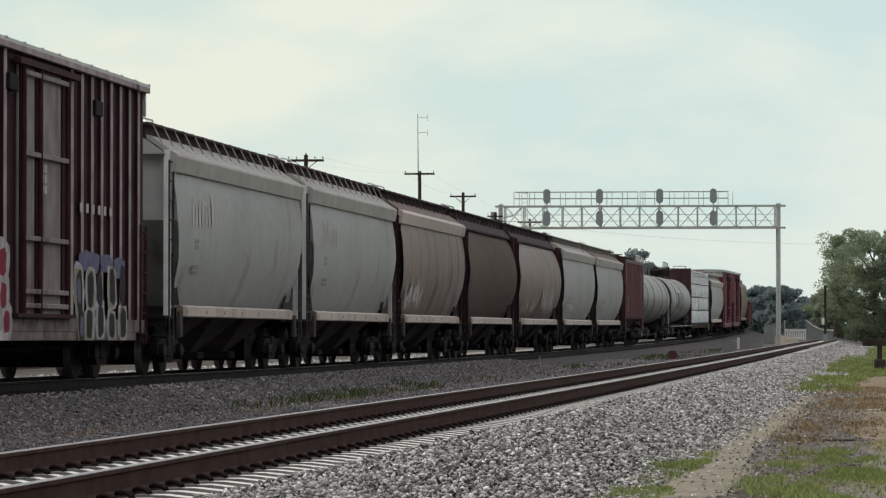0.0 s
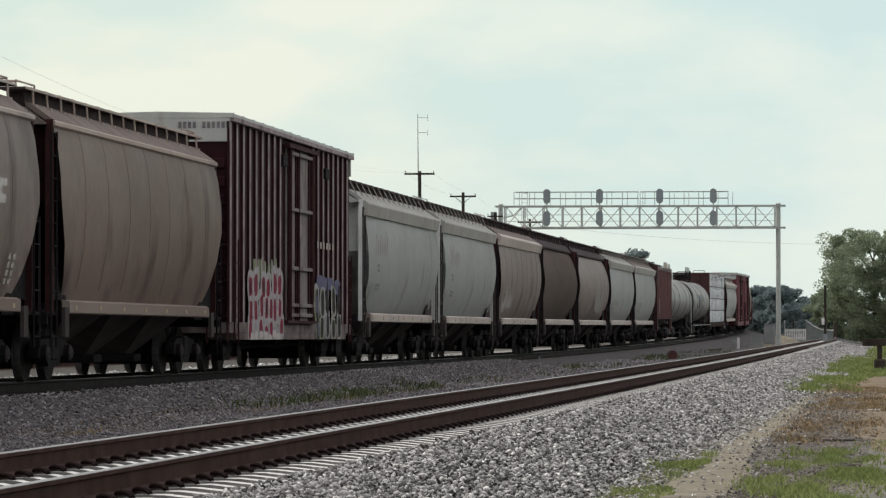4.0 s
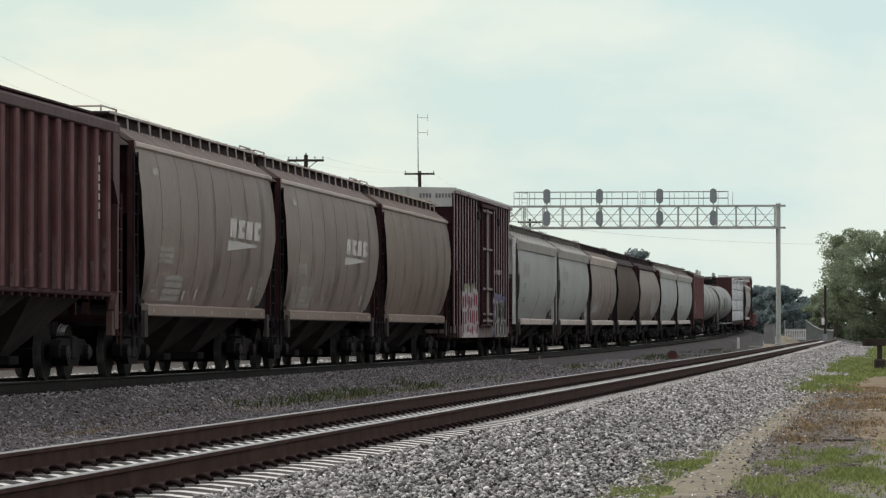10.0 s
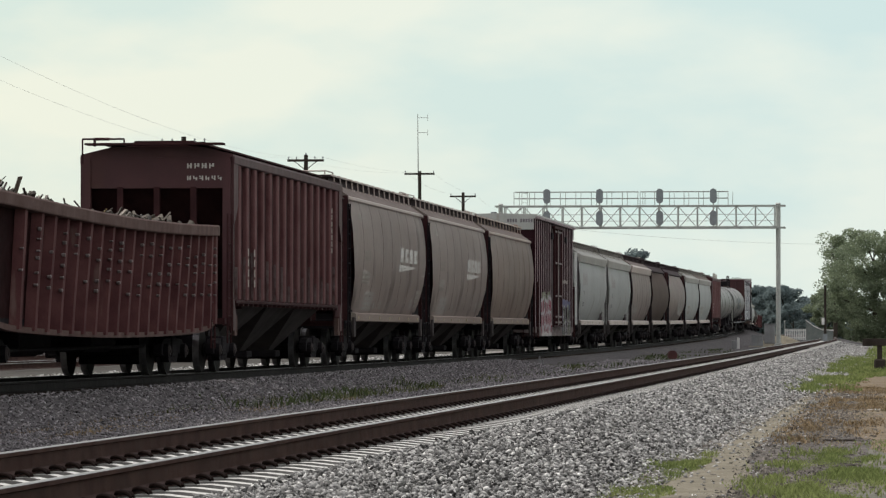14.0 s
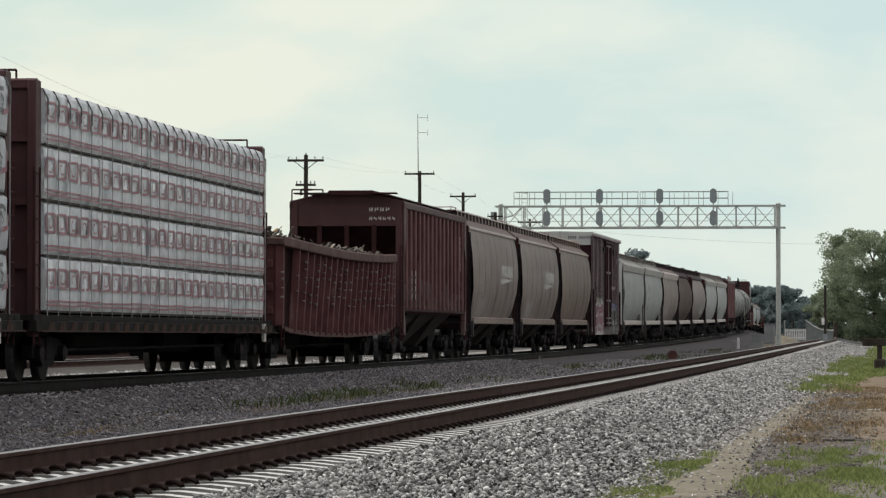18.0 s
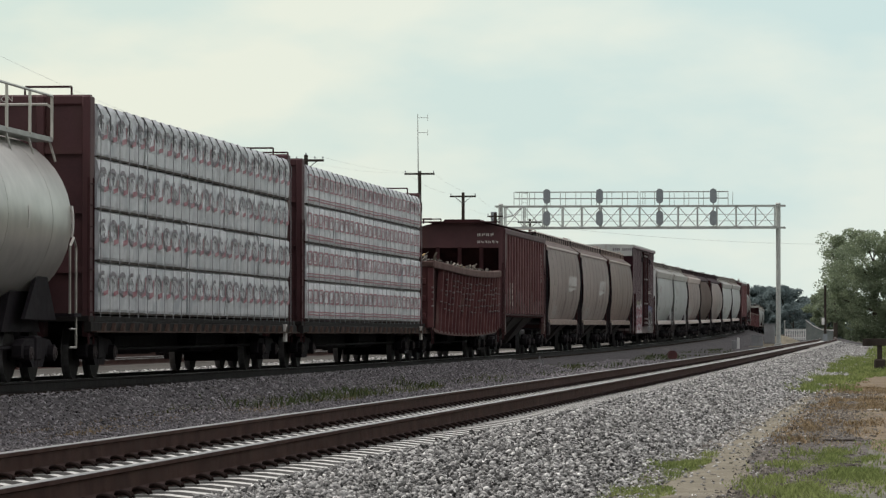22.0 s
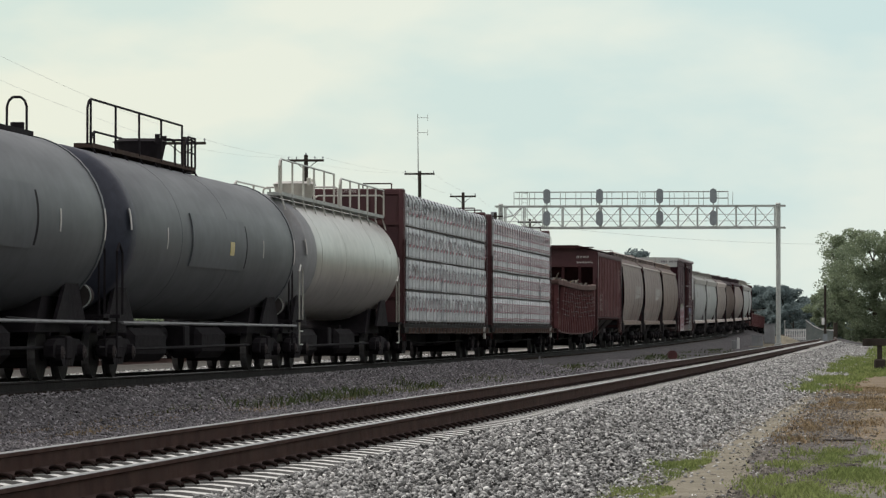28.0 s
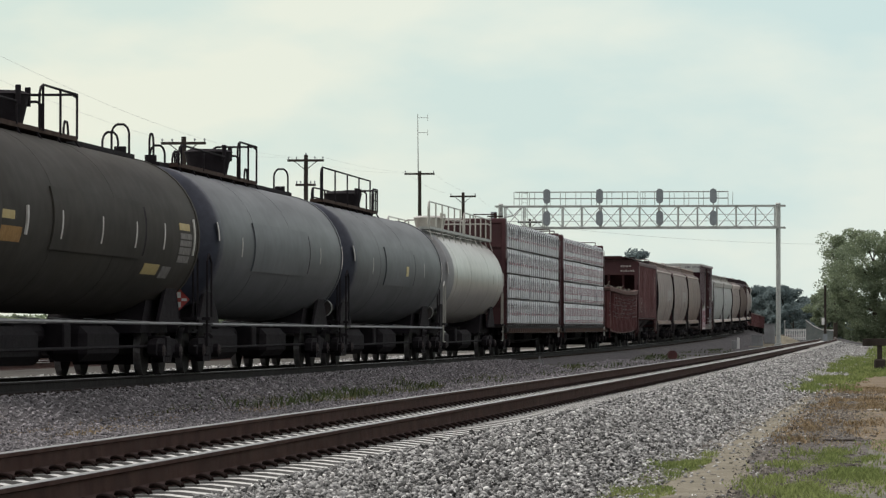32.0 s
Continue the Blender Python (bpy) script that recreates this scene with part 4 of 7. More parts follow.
        for x in (-1.36, -0.55, 0.55, 1.36):
            part("end_post", box(bmesh.new(), x - 0.06, x + 0.06, sy * (half - 0.72) - 0.06, sy * (half - 0.72) + 0.06, 1.1, 4.2), end_paint, car)
        for x in (1.46, -1.46):
            bm = bmesh.new()
            ladder(bm, x, sy * (half - 0.60), 0.55, 4.0 if sy < 0 else 2.6)
            part("ladder", bm, M_CHUTE if end_paint is not M_DARKRED else M_DARK, car)
            # dark sheet that stands for the shaded triangular recess at the corner
            bm = bmesh.new()
            pts = [(sy * (half - 0.80), 1.3), (sy * (half - 0.80), 2.75), (sy * (half - 0.95), 2.85), (sy * (half - 2.2), 1.33)]
            slab(bm, pts, x * 0.90 - 0.012, x * 0.90 + 0.012)
            part("corner_recess_shade", bm, M_DARK if end_paint is M_DARKRED or sy < 0 else M_BOARD, car)
            bm = bmesh.new()
            box(bm, x - 0.03, x + 0.03, sy * (half - 1.5) - 0.16, sy * (half - 1.5) + 0.16, 0.72, 1.2)
            part("jacking_pad", bm, M_CHUTE, car)
    # three bays of discharge chutes
    bay = (length - 5.6) / 3
    for i in range(3):
        c = -length / 2 + 2.8 + bay * (i + 0.5)
        bm = bmesh.new()
        vs = [bm.verts.new(v) for v in ((-1.34, c - bay / 2, 1.3), (1.34, c - bay / 2, 1.3), (1.34, c + bay / 2, 1.3), (-1.34, c + bay / 2, 1.3), (-0.42, c - 0.3, 0.40), (0.42, c - 0.3, 0.40), (0.42, c + 0.3, 0.40), (-0.42, c + 0.3, 0.40))]
        for f in ((0, 1, 5, 4), (1, 2, 6, 5), (2, 3, 7, 6), (3, 0, 4, 7), (4, 5, 6, 7)):
            bm.faces.new([vs[j] for j in f])
        part("chute", bm, M_CHUTE, car, "grimy slanting discharge chute")
        bm = bmesh.new()
        box(bm, -0.6, 0.6, c - 0.36, c + 0.36, 0.26, 0.41, 0.02)
        part("outlet_gate", bm, M_DARK, car)
    bm = bmesh.new()
    box(bm, -0.22, 0.22, -half + 0.35, half - 0.35, 0.74, 1.06, 0.02)
    part("centre_sill", bm, M_DARK, car)
    for sy in (1, -1):
        bm = bmesh.new()
        slab(bm, [(sy * (half - 0.5), 1.06), (sy * low, 1.3), (sy * low, 1.06)], -1.2, 1.2)
        part("bolster_web", bm, M_DARK, car)
    if marks:
        marks(car, top, rng)
    ends(car, half)
    trucks(car, half - 2.35)
    return car


def side_x(z):
    return hopper_side(z) + 0.012


def marks_swoosh(car, top, rng):
    """A white block wordmark drawn as plain bars above a tapering bar, and dim panels of marks."""
    bm = bmesh.new()
    y0, z0 = 1.6, 2.72
    for i in range(4):
        a = y0 + i * 1.02
        for b0, b1, w in ((0.0, 0.14, 0.80), (0.14, 0.25, 0.5 if i % 2 else 0.80), (0.25, 0.38, 0.80)):
            bm.faces.new([bm.verts.new((side_x(z0 + c), a + e + c * 0.45, z0 + c)) for e, c in ((0, b0), (w, b0), (w, b1), (0, b1))])
    vs = [bm.verts.new((side_x(z), y, z)) for y, z in ((y0 - 0.2, 2.44), (y0 - 0.1, 2.655), (y0 + 3.6, 2.63), (y0 + 3.4, 2.585))]
    bm.faces.new(vs)
    part("wordmark", bm, M_MARK, car, "worn white block mark over a tapering bar")
    bm = bmesh.new()
    bars(bm, side_x, -top + 1.9, -top + 3.2, 2.62, 2.92, 5, rng, 2, 0.45)
    bars(bm, side_x, -top + 1.8, -top + 3.2, 2.05, 2.38, 5, rng, 3, 0.3)
    bars(bm, side_x, -top + 1.5, -top + 2.3, 1.42, 1.70, 3, rng, 3, 0.4)
    bars(bm, side_x, 1.0, 1.6, 1.45, 1.75, 3, rng, 3, 0.5)
    bars(bm, side_x, top - 2.0, top - 1.4, 1.5, 2.0, 2, rng, 4, 0.4)
    bars(bm, side_x, -top + 1.2, -top + 1.8, 3.62, 3.80, 1, rng, 1, 0.1)
    tagged(part("stencil_panel", bm, M_MARK_DIM, car, "rubbed-off stencilled marks"), kind="stuff")
    bm = bmesh.new()
    bars(bm, side_x, -top + 2.7, -top + 4.6, 1.37, 1.88, 11, rng, 4, 0.35)
    bars(bm, side_x, -top + 4.9, -top + 5.2, 1.40, 1.62, 1, rng)
    bars(bm, side_x, -1.6, -1.25, 1.42, 1.66, 1, rng, 2)
    bars(bm, side_x, top - 2.9, top - 2.5, 1.45, 1.80, 1, rng)
    tagged(part("small_stencil", bm, M_MARK, car), kind="stuff")


def smear(car, name, mat, spots, rng, label):
    """Uneven upright smears of paint that follow the bowed side."""
    bm = bmesh.new()
    for y, z, w, h, lean in spots:
        rows = []
        for k in range(6):
            f = k / 5
            half = w / 2 * (0.35 + 0.65 * math.sin(math.pi * (0.15 + 0.7 * f))) * rng.uniform(0.75, 1.2)
            zz, mid = z + h * f, y + lean * h * f + rng.uniform(-0.05, 0.05) * w
            rows.append([bm.verts.new((side_x(zz), mid + e * half, zz)) for e in (-1, 1)])
        for p, q in zip(rows, rows[1:]):
            bm.faces.new((p[0], p[1], q[1], q[0]))
    tagged(part(name, bm, mat, car, label), kind="stuff")


def marks_pink(car, top, rng):
    y = -top + 1.6
    smear(car, "faded_mark", M_MARK_PINK, [(y + 0.36 * i, 2.78 + rng.uniform(0, 0.1), 0.2, rng.uniform(0.35, 0.7), 0.15) for i in range(7)], rng, "faded pink smears of a worn mark")
    bm = bmesh.new()
    bars(bm, side_x, y + 0.2, y + 0.7, 2.38, 2.60, 3, rng, 2, 0.4)
    bars(bm, side_x, y + 0.1, y + 0.9, 1.90, 2.10, 4, rng, 2, 0.4)
    bars(bm, side_x, top - 1.5, top - 1.0, 1.45, 1.75, 2, rng)
    tagged(part("stencil_panel", bm, M_CABINET, car, "small grey stencilled marks"), kind="stuff")


def marks_scrawled(car, top, rng):
    """Chalky scrawls sprayed low on the side, and a few streaks near the front."""
    spots = [(-top + 1.2 + 0.28 * i + rng.uniform(-0.15, 0.15), 1.45 + rng.uniform(0, 0.25), rng.uniform(0.12, 0.3), rng.uniform(0.35, 0.95), rng.uniform(-0.3, 0.5)) for i in range(13)]
    spots += [(rng.uniform(top - 4.5, top - 1.2), rng.uniform(1.5, 2.1), 0.12, rng.uniform(0.3, 0.6), rng.uniform(-0.1, 0.5)) for i in range(6)]
    smear(car, "scrawl", M_SCRAWL, spots, rng, "chalky white scrawls")


def marks_scrawled_front(car, top, rng):
    spots = [(top * 0.1 + 0.45 * i + rng.uniform(-0.2, 0.2), 1.5 + rng.uniform(0, 0.3), rng.uniform(0.2, 0.42), rng.uniform(0.5, 1.15), rng.uniform(-0.2, 0.5)) for i in range(10)]
    spots += [(rng.uniform(-top + 1.5, 0), rng.uniform(1.5, 1.9), 0.14, rng.uniform(0.3, 0.7), rng.uniform(0.1, 0.6)) for i in range(6)]
    smear(car, "scrawl", M_SCRAWL, spots, rng, "chalky white scrawls")


def marks_dim(car, top, rng):
    bm = bmesh.new()
    bars(bm, side_x, -top + 2.0, -top + 5.2, 1.7, 2.3, 5, rng, 2, 0.45)
    bars(bm, side_x, top - 4.5, top - 3.2, 1.4, 1.6, 3, rng)
    tagged(part("stencil_panel", bm, M_MARK_DIM, car), kind="stuff")


def blot(bm, x, y, z, w, h, lean, rng, n=14):
    """One sprayed patch with soft uneven edges, flat against the side at x."""
    vs = []
    for i in range(n):
        a = 6.28319 * i / n
        c, d = math.cos(a), math.sin(a)
        k = 1 + rng.uniform(-0.12, 0.12)
        yy = w / 2 * k * (1 if c > 0 else -1) * abs(c) ** 0.7
        zz = h / 2 * k * (1 if d > 0 else -1) * abs(d) ** 0.55
        vs.append(bm.verts.new((x, y + yy + lean * zz, max(0.665, z + zz))))
    bm.faces.new(vs)


def graffiti(car, y0, y1, rows, layers, seed):
    """Rows of sprayed letters: each layer is a paint, a width, a height, an offset from the side and a share of letters that take it."""
    rng = random.Random(seed)
    spots = []
    for z, h, count in rows:
        for i in range(count):
            spots.append((y0 + (y1 - y0) * (i + 0.5 + rng.uniform(-0.18, 0.18)) / count, z + rng.uniform(-0.08, 0.08), (y1 - y0) / count, h * rng.uniform(0.85, 1.15), rng.uniform(-0.15, 0.15)))
    for mat, fw, fh, off, share in layers:
        bm = bmesh.new()
        for y, z, w, h, lean in spots:
            if rng.random() < share:
                blot(bm, 1.500 + off + rng.random() * 0.0015, y + rng.uniform(-0.04, 0.04), z, w * fw, h * fh, lean, rng)
        tagged(part("graffiti", bm, mat, car, "sprayed graffiti"), kind="stuff")


M_SPRAY_WHITE = material("sprayed_white", (0.26, 0.24, 0.25), (0.52, 0.50, 0.51), 0.7, bump=0.0)
M_SPRAY_RED = material("sprayed_red", (0.16, 0.020, 0.040), (0.27, 0.038, 0.066), 0.7, bump=0.0)
M_SPRAY_DARK = material("sprayed_black", (0.02, 0.02, 0.025), (0.04, 0.035, 0.04), 0.7, bump=0.0)
M_SPRAY_BLUE = material("sprayed_lilac", (0.10, 0.10, 0.17), (0.17, 0.165, 0.26), 0.7, bump=0.0)
M_SPRAY_GREEN = material("sprayed_yellow_green", (0.16, 0.19, 0.12), (0.30, 0.32, 0.20), 0.7, bump=0.0)


def boxcar(length, label, sprayed=True, paint=None):
    paint = paint or M_MAROON
    car = thing("boxcar", label, "boxcar", "boxcars of the train")
    half = length / 2
    b = half - 0.62
    door0, door1 = -1.45, 2.05
    bm = bmesh.new()
    box(bm, -1.44, 1.44, -b, b, 0.98, 5.10)
    # the maroon is darkened so that it holds the recess shade between posts
    part("body", bm, paint, car)
    bm = bmesh.new()
    box(bm, -1.50, 1.50, -b - 0.02, b + 0.02, 0.80, 1.02, 0.01)
    box(bm, -1.49, 1.49, -b * 0.9, b * 0.9, 0.66, 0.98, 0.01)
    part("side_sill", bm, M_SILL if sprayed else paint, car, "chalky scuffed side sill" if sprayed else "")
    # roof with raised seams and a low gable
    bm = bmesh.new()
    prism(bm, [(-1.56, 5.14), (1.56, 5.14), (1.56, 5.22), (0.0, 5.25), (-1.56, 5.22)], -b - 0.06, b + 0.06)
    part("roof", bm, M_GALV, car, "pale galvanised roof")
    bm = bmesh.new()
    for i in range(15):
        y = -b + 2 * b * i / 14
        prism(bm, [(-1.57, 5.20), (1.57, 5.20), (1.57, 5.235), (0, 5.27), (-1.57, 5.235)], y - 0.04, y + 0.04)
    part("roof_seams", bm, M_GALV, car)
    bm = bmesh.new()
    for sx in (1, -1):
        box(bm, sx * 1.52 - 0.05, sx * 1.52 + 0.05, -b - 0.02, b + 0.02, 5.07, 5.16)
    part("eave_rail", bm, M_POST if paint is M_MAROON else M_GALV, car)
    # end walls: pale upper band, ribbed below
    for sy in (1, -1):
        bm = bmesh.new()
        box(bm, -1.49, 1.49, sy * b - 0.05, sy * b + 0.05, 4.66, 5.16)
        part("end_band", bm, M_GALV, car, "pale band along the top of the end wall")
        bm = bmesh.new()
        for i in range(9):
            z = 1.15 + i * 0.37
            box(bm, -1.40, 1.40, sy * b - 0.06, sy * b + 0.06, z, z + 0.22, 0.03)
        part("end_ribs", bm, paint, car)
        if sy < 0:
            for i in range(11):
                if i != 4:
                    a = 0.44 + i * 0.098
                    part("end_mark", box(bmesh.new(), a, a + 0.066, -b - 0.062, -b - 0.056, 4.93, 5.06), M_PRINTDARK, car, "grey stencilled mark")
        for x in (1.47, -1.47):
            bm = bmesh.new()
            ladder(bm, x * 0.85, sy * (b + 0.09), 0.6, 2.6, along="x")
            ladder(bm, x * 1.05, sy * (b - 0.5), 0.6, 2.7, 0.5)
            part("ladder", bm, M_DARKRED if sprayed else M_DARK, car)
    # side posts
    for sx in (1, -1):
        y = -b + 0.06
        while y < b:
            if not door0 - 0.1 < y < door1 + 0.1:
                bm = bmesh.new()
                prism(bm, [(sx * 1.44, y - 0.14), (sx * 1.485, y - 0.115), (sx * 1.490, y - 0.10), (sx * 1.490, y + 0.10), (sx * 1.485, y + 0.115), (sx * 1.44, y + 0.14)], 1.0, 5.07)
                for v in bm.verts:
                    v.co = (v.co.x, v.co.z, v.co.y)
                post = part("side_post", bm, paint, car)
                if paint is M_MAROON:
                    part("worn_face", box(bmesh.new(), min(sx * 1.489, sx * 1.495), max(sx * 1.489, sx * 1.495), y - 0.10, y + 0.10, 1.02, 5.06), M_POST, post, "chalky worn face of the post")
            y += 0.83
        # plug door with its bars, rails and locking rods
        bm = bmesh.new()
        box(bm, min(sx * 1.44, sx * 1.50), max(sx * 1.44, sx * 1.50), door0, door1, 1.05, 4.94, 0.015)
        door = part("door", bm, M_DOOR, car, "chalky brown-grey plug door")
        for y, w in ((door0 + 0.22, 0.22), (door0 + 1.32, 0.2), (door1 - 0.2, 0.2)):
            part("door_stile", box(bmesh.new(), min(sx * 1.498, sx * 1.53), max(sx * 1.498, sx * 1.53), y - w, y + w, 1.06, 4.92, 0.012), paint, door)
        for y in (door0 + 0.08, door0 + 1.3, door1 - 0.08):
            part("locking_rod", rod(bmesh.new(), (sx * 1.55, y, 1.05), (sx * 1.55, y, 4.92), 0.05, 8), M_DARKRED, door)
        for z in (1.16, 1.38, 2.2, 3.5, 4.74):
            part("door_bar", box(bmesh.new(), min(sx * 1.50, sx * 1.58), max(sx * 1.50, sx * 1.58), door0 + 0.05, door1 - 0.05, z, z + 0.08, 0.01), M_DOOR, door)
        part("door_rail", box(bmesh.new(), min(sx * 1.50, sx * 1.60), max(sx * 1.50, sx * 1.60), door0 - 0.5, door1 + 0.4, 1.02, 1.08), M_DARKRED, car)
        part("door_rail", box(bmesh.new(), min(sx * 1.50, sx * 1.62), max(sx * 1.50, sx * 1.62), door0 - 0.4, door1 + 0.6, 4.88, 4.98), M_DARKRED, car)
    for y, z in ((door0 - 0.9, 4.45), (door1 + 2.2, 4.42)):
        part("hand_hold", box(bmesh.new(), 1.48, 1.56, y, y + 0.6, z, z + 0.25, 0.01), M_DARK, car)
    bm = bmesh.new()
    box(bm, -0.25, 0.25, -half + 0.4, half - 0.4, 0.62, 0.98)
    for y in (-3.5, -1.0, 1.5, 4.0):
        box(bm, -1.3, 1.3, y - 0.1, y + 0.1, 0.62, 0.82)
    part("underframe", bm, M_DARK, car)
    if sprayed:
        graffiti(car, -6.7, -2.3, [(2.12, 0.5, 9)], [(M_SPRAY_GREEN, 0.75, 1.0, 0.0, 0.8), (M_SPRAY_WHITE, 0.3, 0.8, 0.002, 0.6)], 8)
        graffiti(car, -6.9, -2.1, [(1.82, 0.62, 6), (1.32, 0.66, 7), (0.88, 0.5, 7)], [(M_SPRAY_WHITE, 1.15, 1.15, 0.004, 1.0), (M_SPRAY_RED, 0.6, 0.64, 0.006, 0.9), (M_MAROON, 0.3, 0.4, 0.008, 0.35)], 4)
        graffiti(car, -6.6, -2.4, [(0.74, 0.2, 7)], [(M_MARK_PINK, 0.8, 1.0, 0.008, 0.9)], 9)
        graffiti(car, 3.0, 7.0, [(1.92, 0.35, 4)], [(M_SPRAY_BLUE, 1.0, 1.0, 0.003, 0.9)], 6)
        graffiti(car, 2.7, 7.3, [(1.52, 0.8, 5), (0.98, 0.6, 5)], [(M_SPRAY_WHITE, 0.95, 1.12, 0.004, 0.8), (M_SPRAY_GREEN, 0.7, 0.95, 0.0055, 0.6), (M_SPRAY_DARK, 0.52, 0.85, 0.007, 0.75), (M_SPRAY_BLUE, 0.3, 0.5, 0.0085, 0.4)], 7)
        bm = bmesh.new()
        bars(bm, 1.497, door1 + 1.0, door1 + 4.0, 2.75, 2.95, 6, None, 1, 0.6)
        bars(bm, 1.51, door0 + 1.3, door0 + 2.0, 2.95, 3.45, 3, None, 3, 0.3)
        tagged(part("stencil_panel", bm, M_MARK_DIM, car), kind="stuff")
    brake_gear(car, 4.5)
    ends(car, half, 1.4 if sprayed else 0.0)
    trucks(car, half - 2.6)
    return car


def ribbed_hopper(length, label, nose=0.0):
    """A covered hopper with close vertical posts, a framed end and a hatch roof."""
    car = thing("hopper_car", label, "hopper car", "covered hoppers of the train")
    half = length / 2
    b = half - 0.75
    bm = bmesh.new()
    slab(bm, [(-b + 0.12, 4.30), (b - 0.12, 4.30), (b - 0.12, 3.72), (b - 2.0, 1.46), (-b + 2.0, 1.46), (-b + 0.12, 3.72)], -1.42, 1.42)
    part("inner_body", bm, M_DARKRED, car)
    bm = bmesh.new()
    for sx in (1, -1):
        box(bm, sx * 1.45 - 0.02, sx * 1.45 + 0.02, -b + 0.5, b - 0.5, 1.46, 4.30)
    # sheet darker than its posts: shade of the recesses put into the colour
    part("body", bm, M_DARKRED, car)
    for sx in (1, -1):
        k = 15
        rng = random.Random(17)
        for i in range(k):
            y = -b + 0.85 + (2 * b - 1.7) * i / (k - 1)
            bm = bmesh.new()
            box(bm, min(sx * 1.44, sx * 1.56), max(sx * 1.44, sx * 1.56), y - 0.15, y + 0.15, 1.46, 4.22, 0.03)
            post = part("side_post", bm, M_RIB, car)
            foot = rng.uniform(1.75, 2.5)
            part("worn_foot", box(bmesh.new(), min(sx * 1.475, sx * 1.53), max(sx * 1.475, sx * 1.53), y - 0.153, y - 0.148, 1.48, foot), M_WORNFOOT, post, "scuffed pale lower end of the post")
        bm = bmesh.new()
        box(bm, sx * 1.48 - 0.06, sx * 1.48 + 0.06, -b + 0.5, b - 0.5, 1.40, 1.47, 0.015)
        for i in range(24):
            y = -b + 0.7 + (2 * b - 1.4) * i / 23
            box(bm, sx * 1.50 - 0.05, sx * 1.50 + 0.05, y - 0.05, y + 0.05, 1.35, 1.40)
        part("side_sill", bm, M_DARKRED, car)
        bm = bmesh.new()
        box(bm, sx * 1.50 - 0.08, sx * 1.50 + 0.08, -b, b, 4.20, 4.38, 0.02)
        part("top_chord", bm, M_RED, car)
        for sy in (1, -1):
            bm = bmesh.new()
            slab(bm, [(sy * b, 4.3), (sy * (b - 0.55), 4.3), (sy * (b - 0.55), 3.4), (sy * (b - 0.1), 3.0), (sy * b, 3.0)], sx * 1.50 - 0.07, sx * 1.50 + 0.07)
            slab(bm, [(sy * b, 0.85), (sy * (b - 0.35), 0.85), (sy * (b - 0.35), 1.2), (sy * (b - 0.12), 1.5), (sy * (b - 0.12), 3.0), (sy * b, 3.0)], sx * 1.50 - 0.06, sx * 1.50 + 0.06)
            part("corner_post", bm, M_RED, car)
            bm = bmesh.new()
            ladder(bm, sx * 1.52, sy * (b + 0.25), 0.6, 3.2)
            part("ladder", bm, M_DARKRED, car)
            bm = bmesh.new()
            box(bm, sx * 1.5 - 0.05, sx * 1.5 + 0.05, sy * (b - 0.4) - 0.15, sy * (b - 0.4) + 0.15, 0.75, 1.16)
            part("jacking_pad", bm, M_GONDOLA_RIM, car)
    bm = bmesh.new()
    prism(bm, [(-1.56, 4.34), (1.56, 4.34), (1.56, 4.40), (0.9, 4.56), (-0.9, 4.56), (-1.56, 4.40)], -b - 0.05, b + 0.05)
    part("roof", bm, M_RED, car)
    for i in range(6):
        bm = bmesh.new()
        y = -b + 1.6 + i * (2 * b - 3.2) / 5
        prism(bm, [(-0.75, 4.55), (0.75, 4.55), (0.6, 4.72), (-0.6, 4.72)], y - 0.8, y + 0.8)
        part("hatch", bm, M_DARKRED, car, "low dark red roof hatch")
    bm = bmesh.new()
    for sx in (1, -1):
        box(bm, sx * 0.85 - 0.2, sx * 0.85 + 0.2, -b - 0.2, b + 0.2, 4.575, 4.61)
    box(bm, -1.4, 1.4, -b - 0.45, -b - 0.05, 4.58, 4.62)
    pipe(bm, [(-1.45, -b - 0.4, 4.2), (-1.45, -b - 0.4, 4.70), (-0.6, -b - 0.4, 4.70), (-0.6, -b - 0.4, 4.60)], 0.02)
    pipe(bm, [(-1.2, -b - 0.4, 4.55), (-1.2, -b - 0.4, 4.70), (-0.9, -b - 0.4, 4.70)], 0.03)
    part("running_board", bm, M_DARKRED, car)
    for sy in (1, -1):
        bm = bmesh.new()
        box(bm, -1.5, 1.5, sy * b - 0.04, sy * b + 0.04, 3.72, 4.36)
        part("end_band", bm, M_RED, car)
        for x in (-1.43, 1.43):
            part("end_post", box(bmesh.new(), x - 0.08, x + 0.08, sy * b - 0.08, sy * b + 0.08, 0.95, 4.3), M_RED, car)
        for x in (-0.75, 0.75, 0.0):
            part("end_post", box(bmesh.new(), x - 0.06, x + 0.06, sy * b - 0.06, sy * b + 0.06, 1.1, 3.75), M_DARKRED, car)
        bm = bmesh.new()
        vs = [bm.verts.new(v) for v in ((-1.42, sy * (b - 0.1), 3.72), (1.42, sy * (b - 0.1), 3.72), (1.42, sy * (b - 1.9), 1.3), (-1.42, sy * (b - 1.9), 1.3))]
        bm.faces.new(vs)
        bmesh.ops.solidify(bm, geom=bm.faces[:], thickness=0.03)
        part("slope_sheet", bm, M_DARKRED, car)
        bm = bmesh.new()
        box(bm, -1.45, 1.45, min(sy * b, sy * (b + 0.4)), max(sy * b, sy * (b + 0.4)), 0.98, 1.10)
        part("end_platform", bm, M_DARKRED, car)
    bm = bmesh.new()
    for i in range(4):
        a = 0.62 + i * 0.15
        box(bm, a, a + 0.03, -b - 0.046, -b - 0.042, 4.12, 4.22)
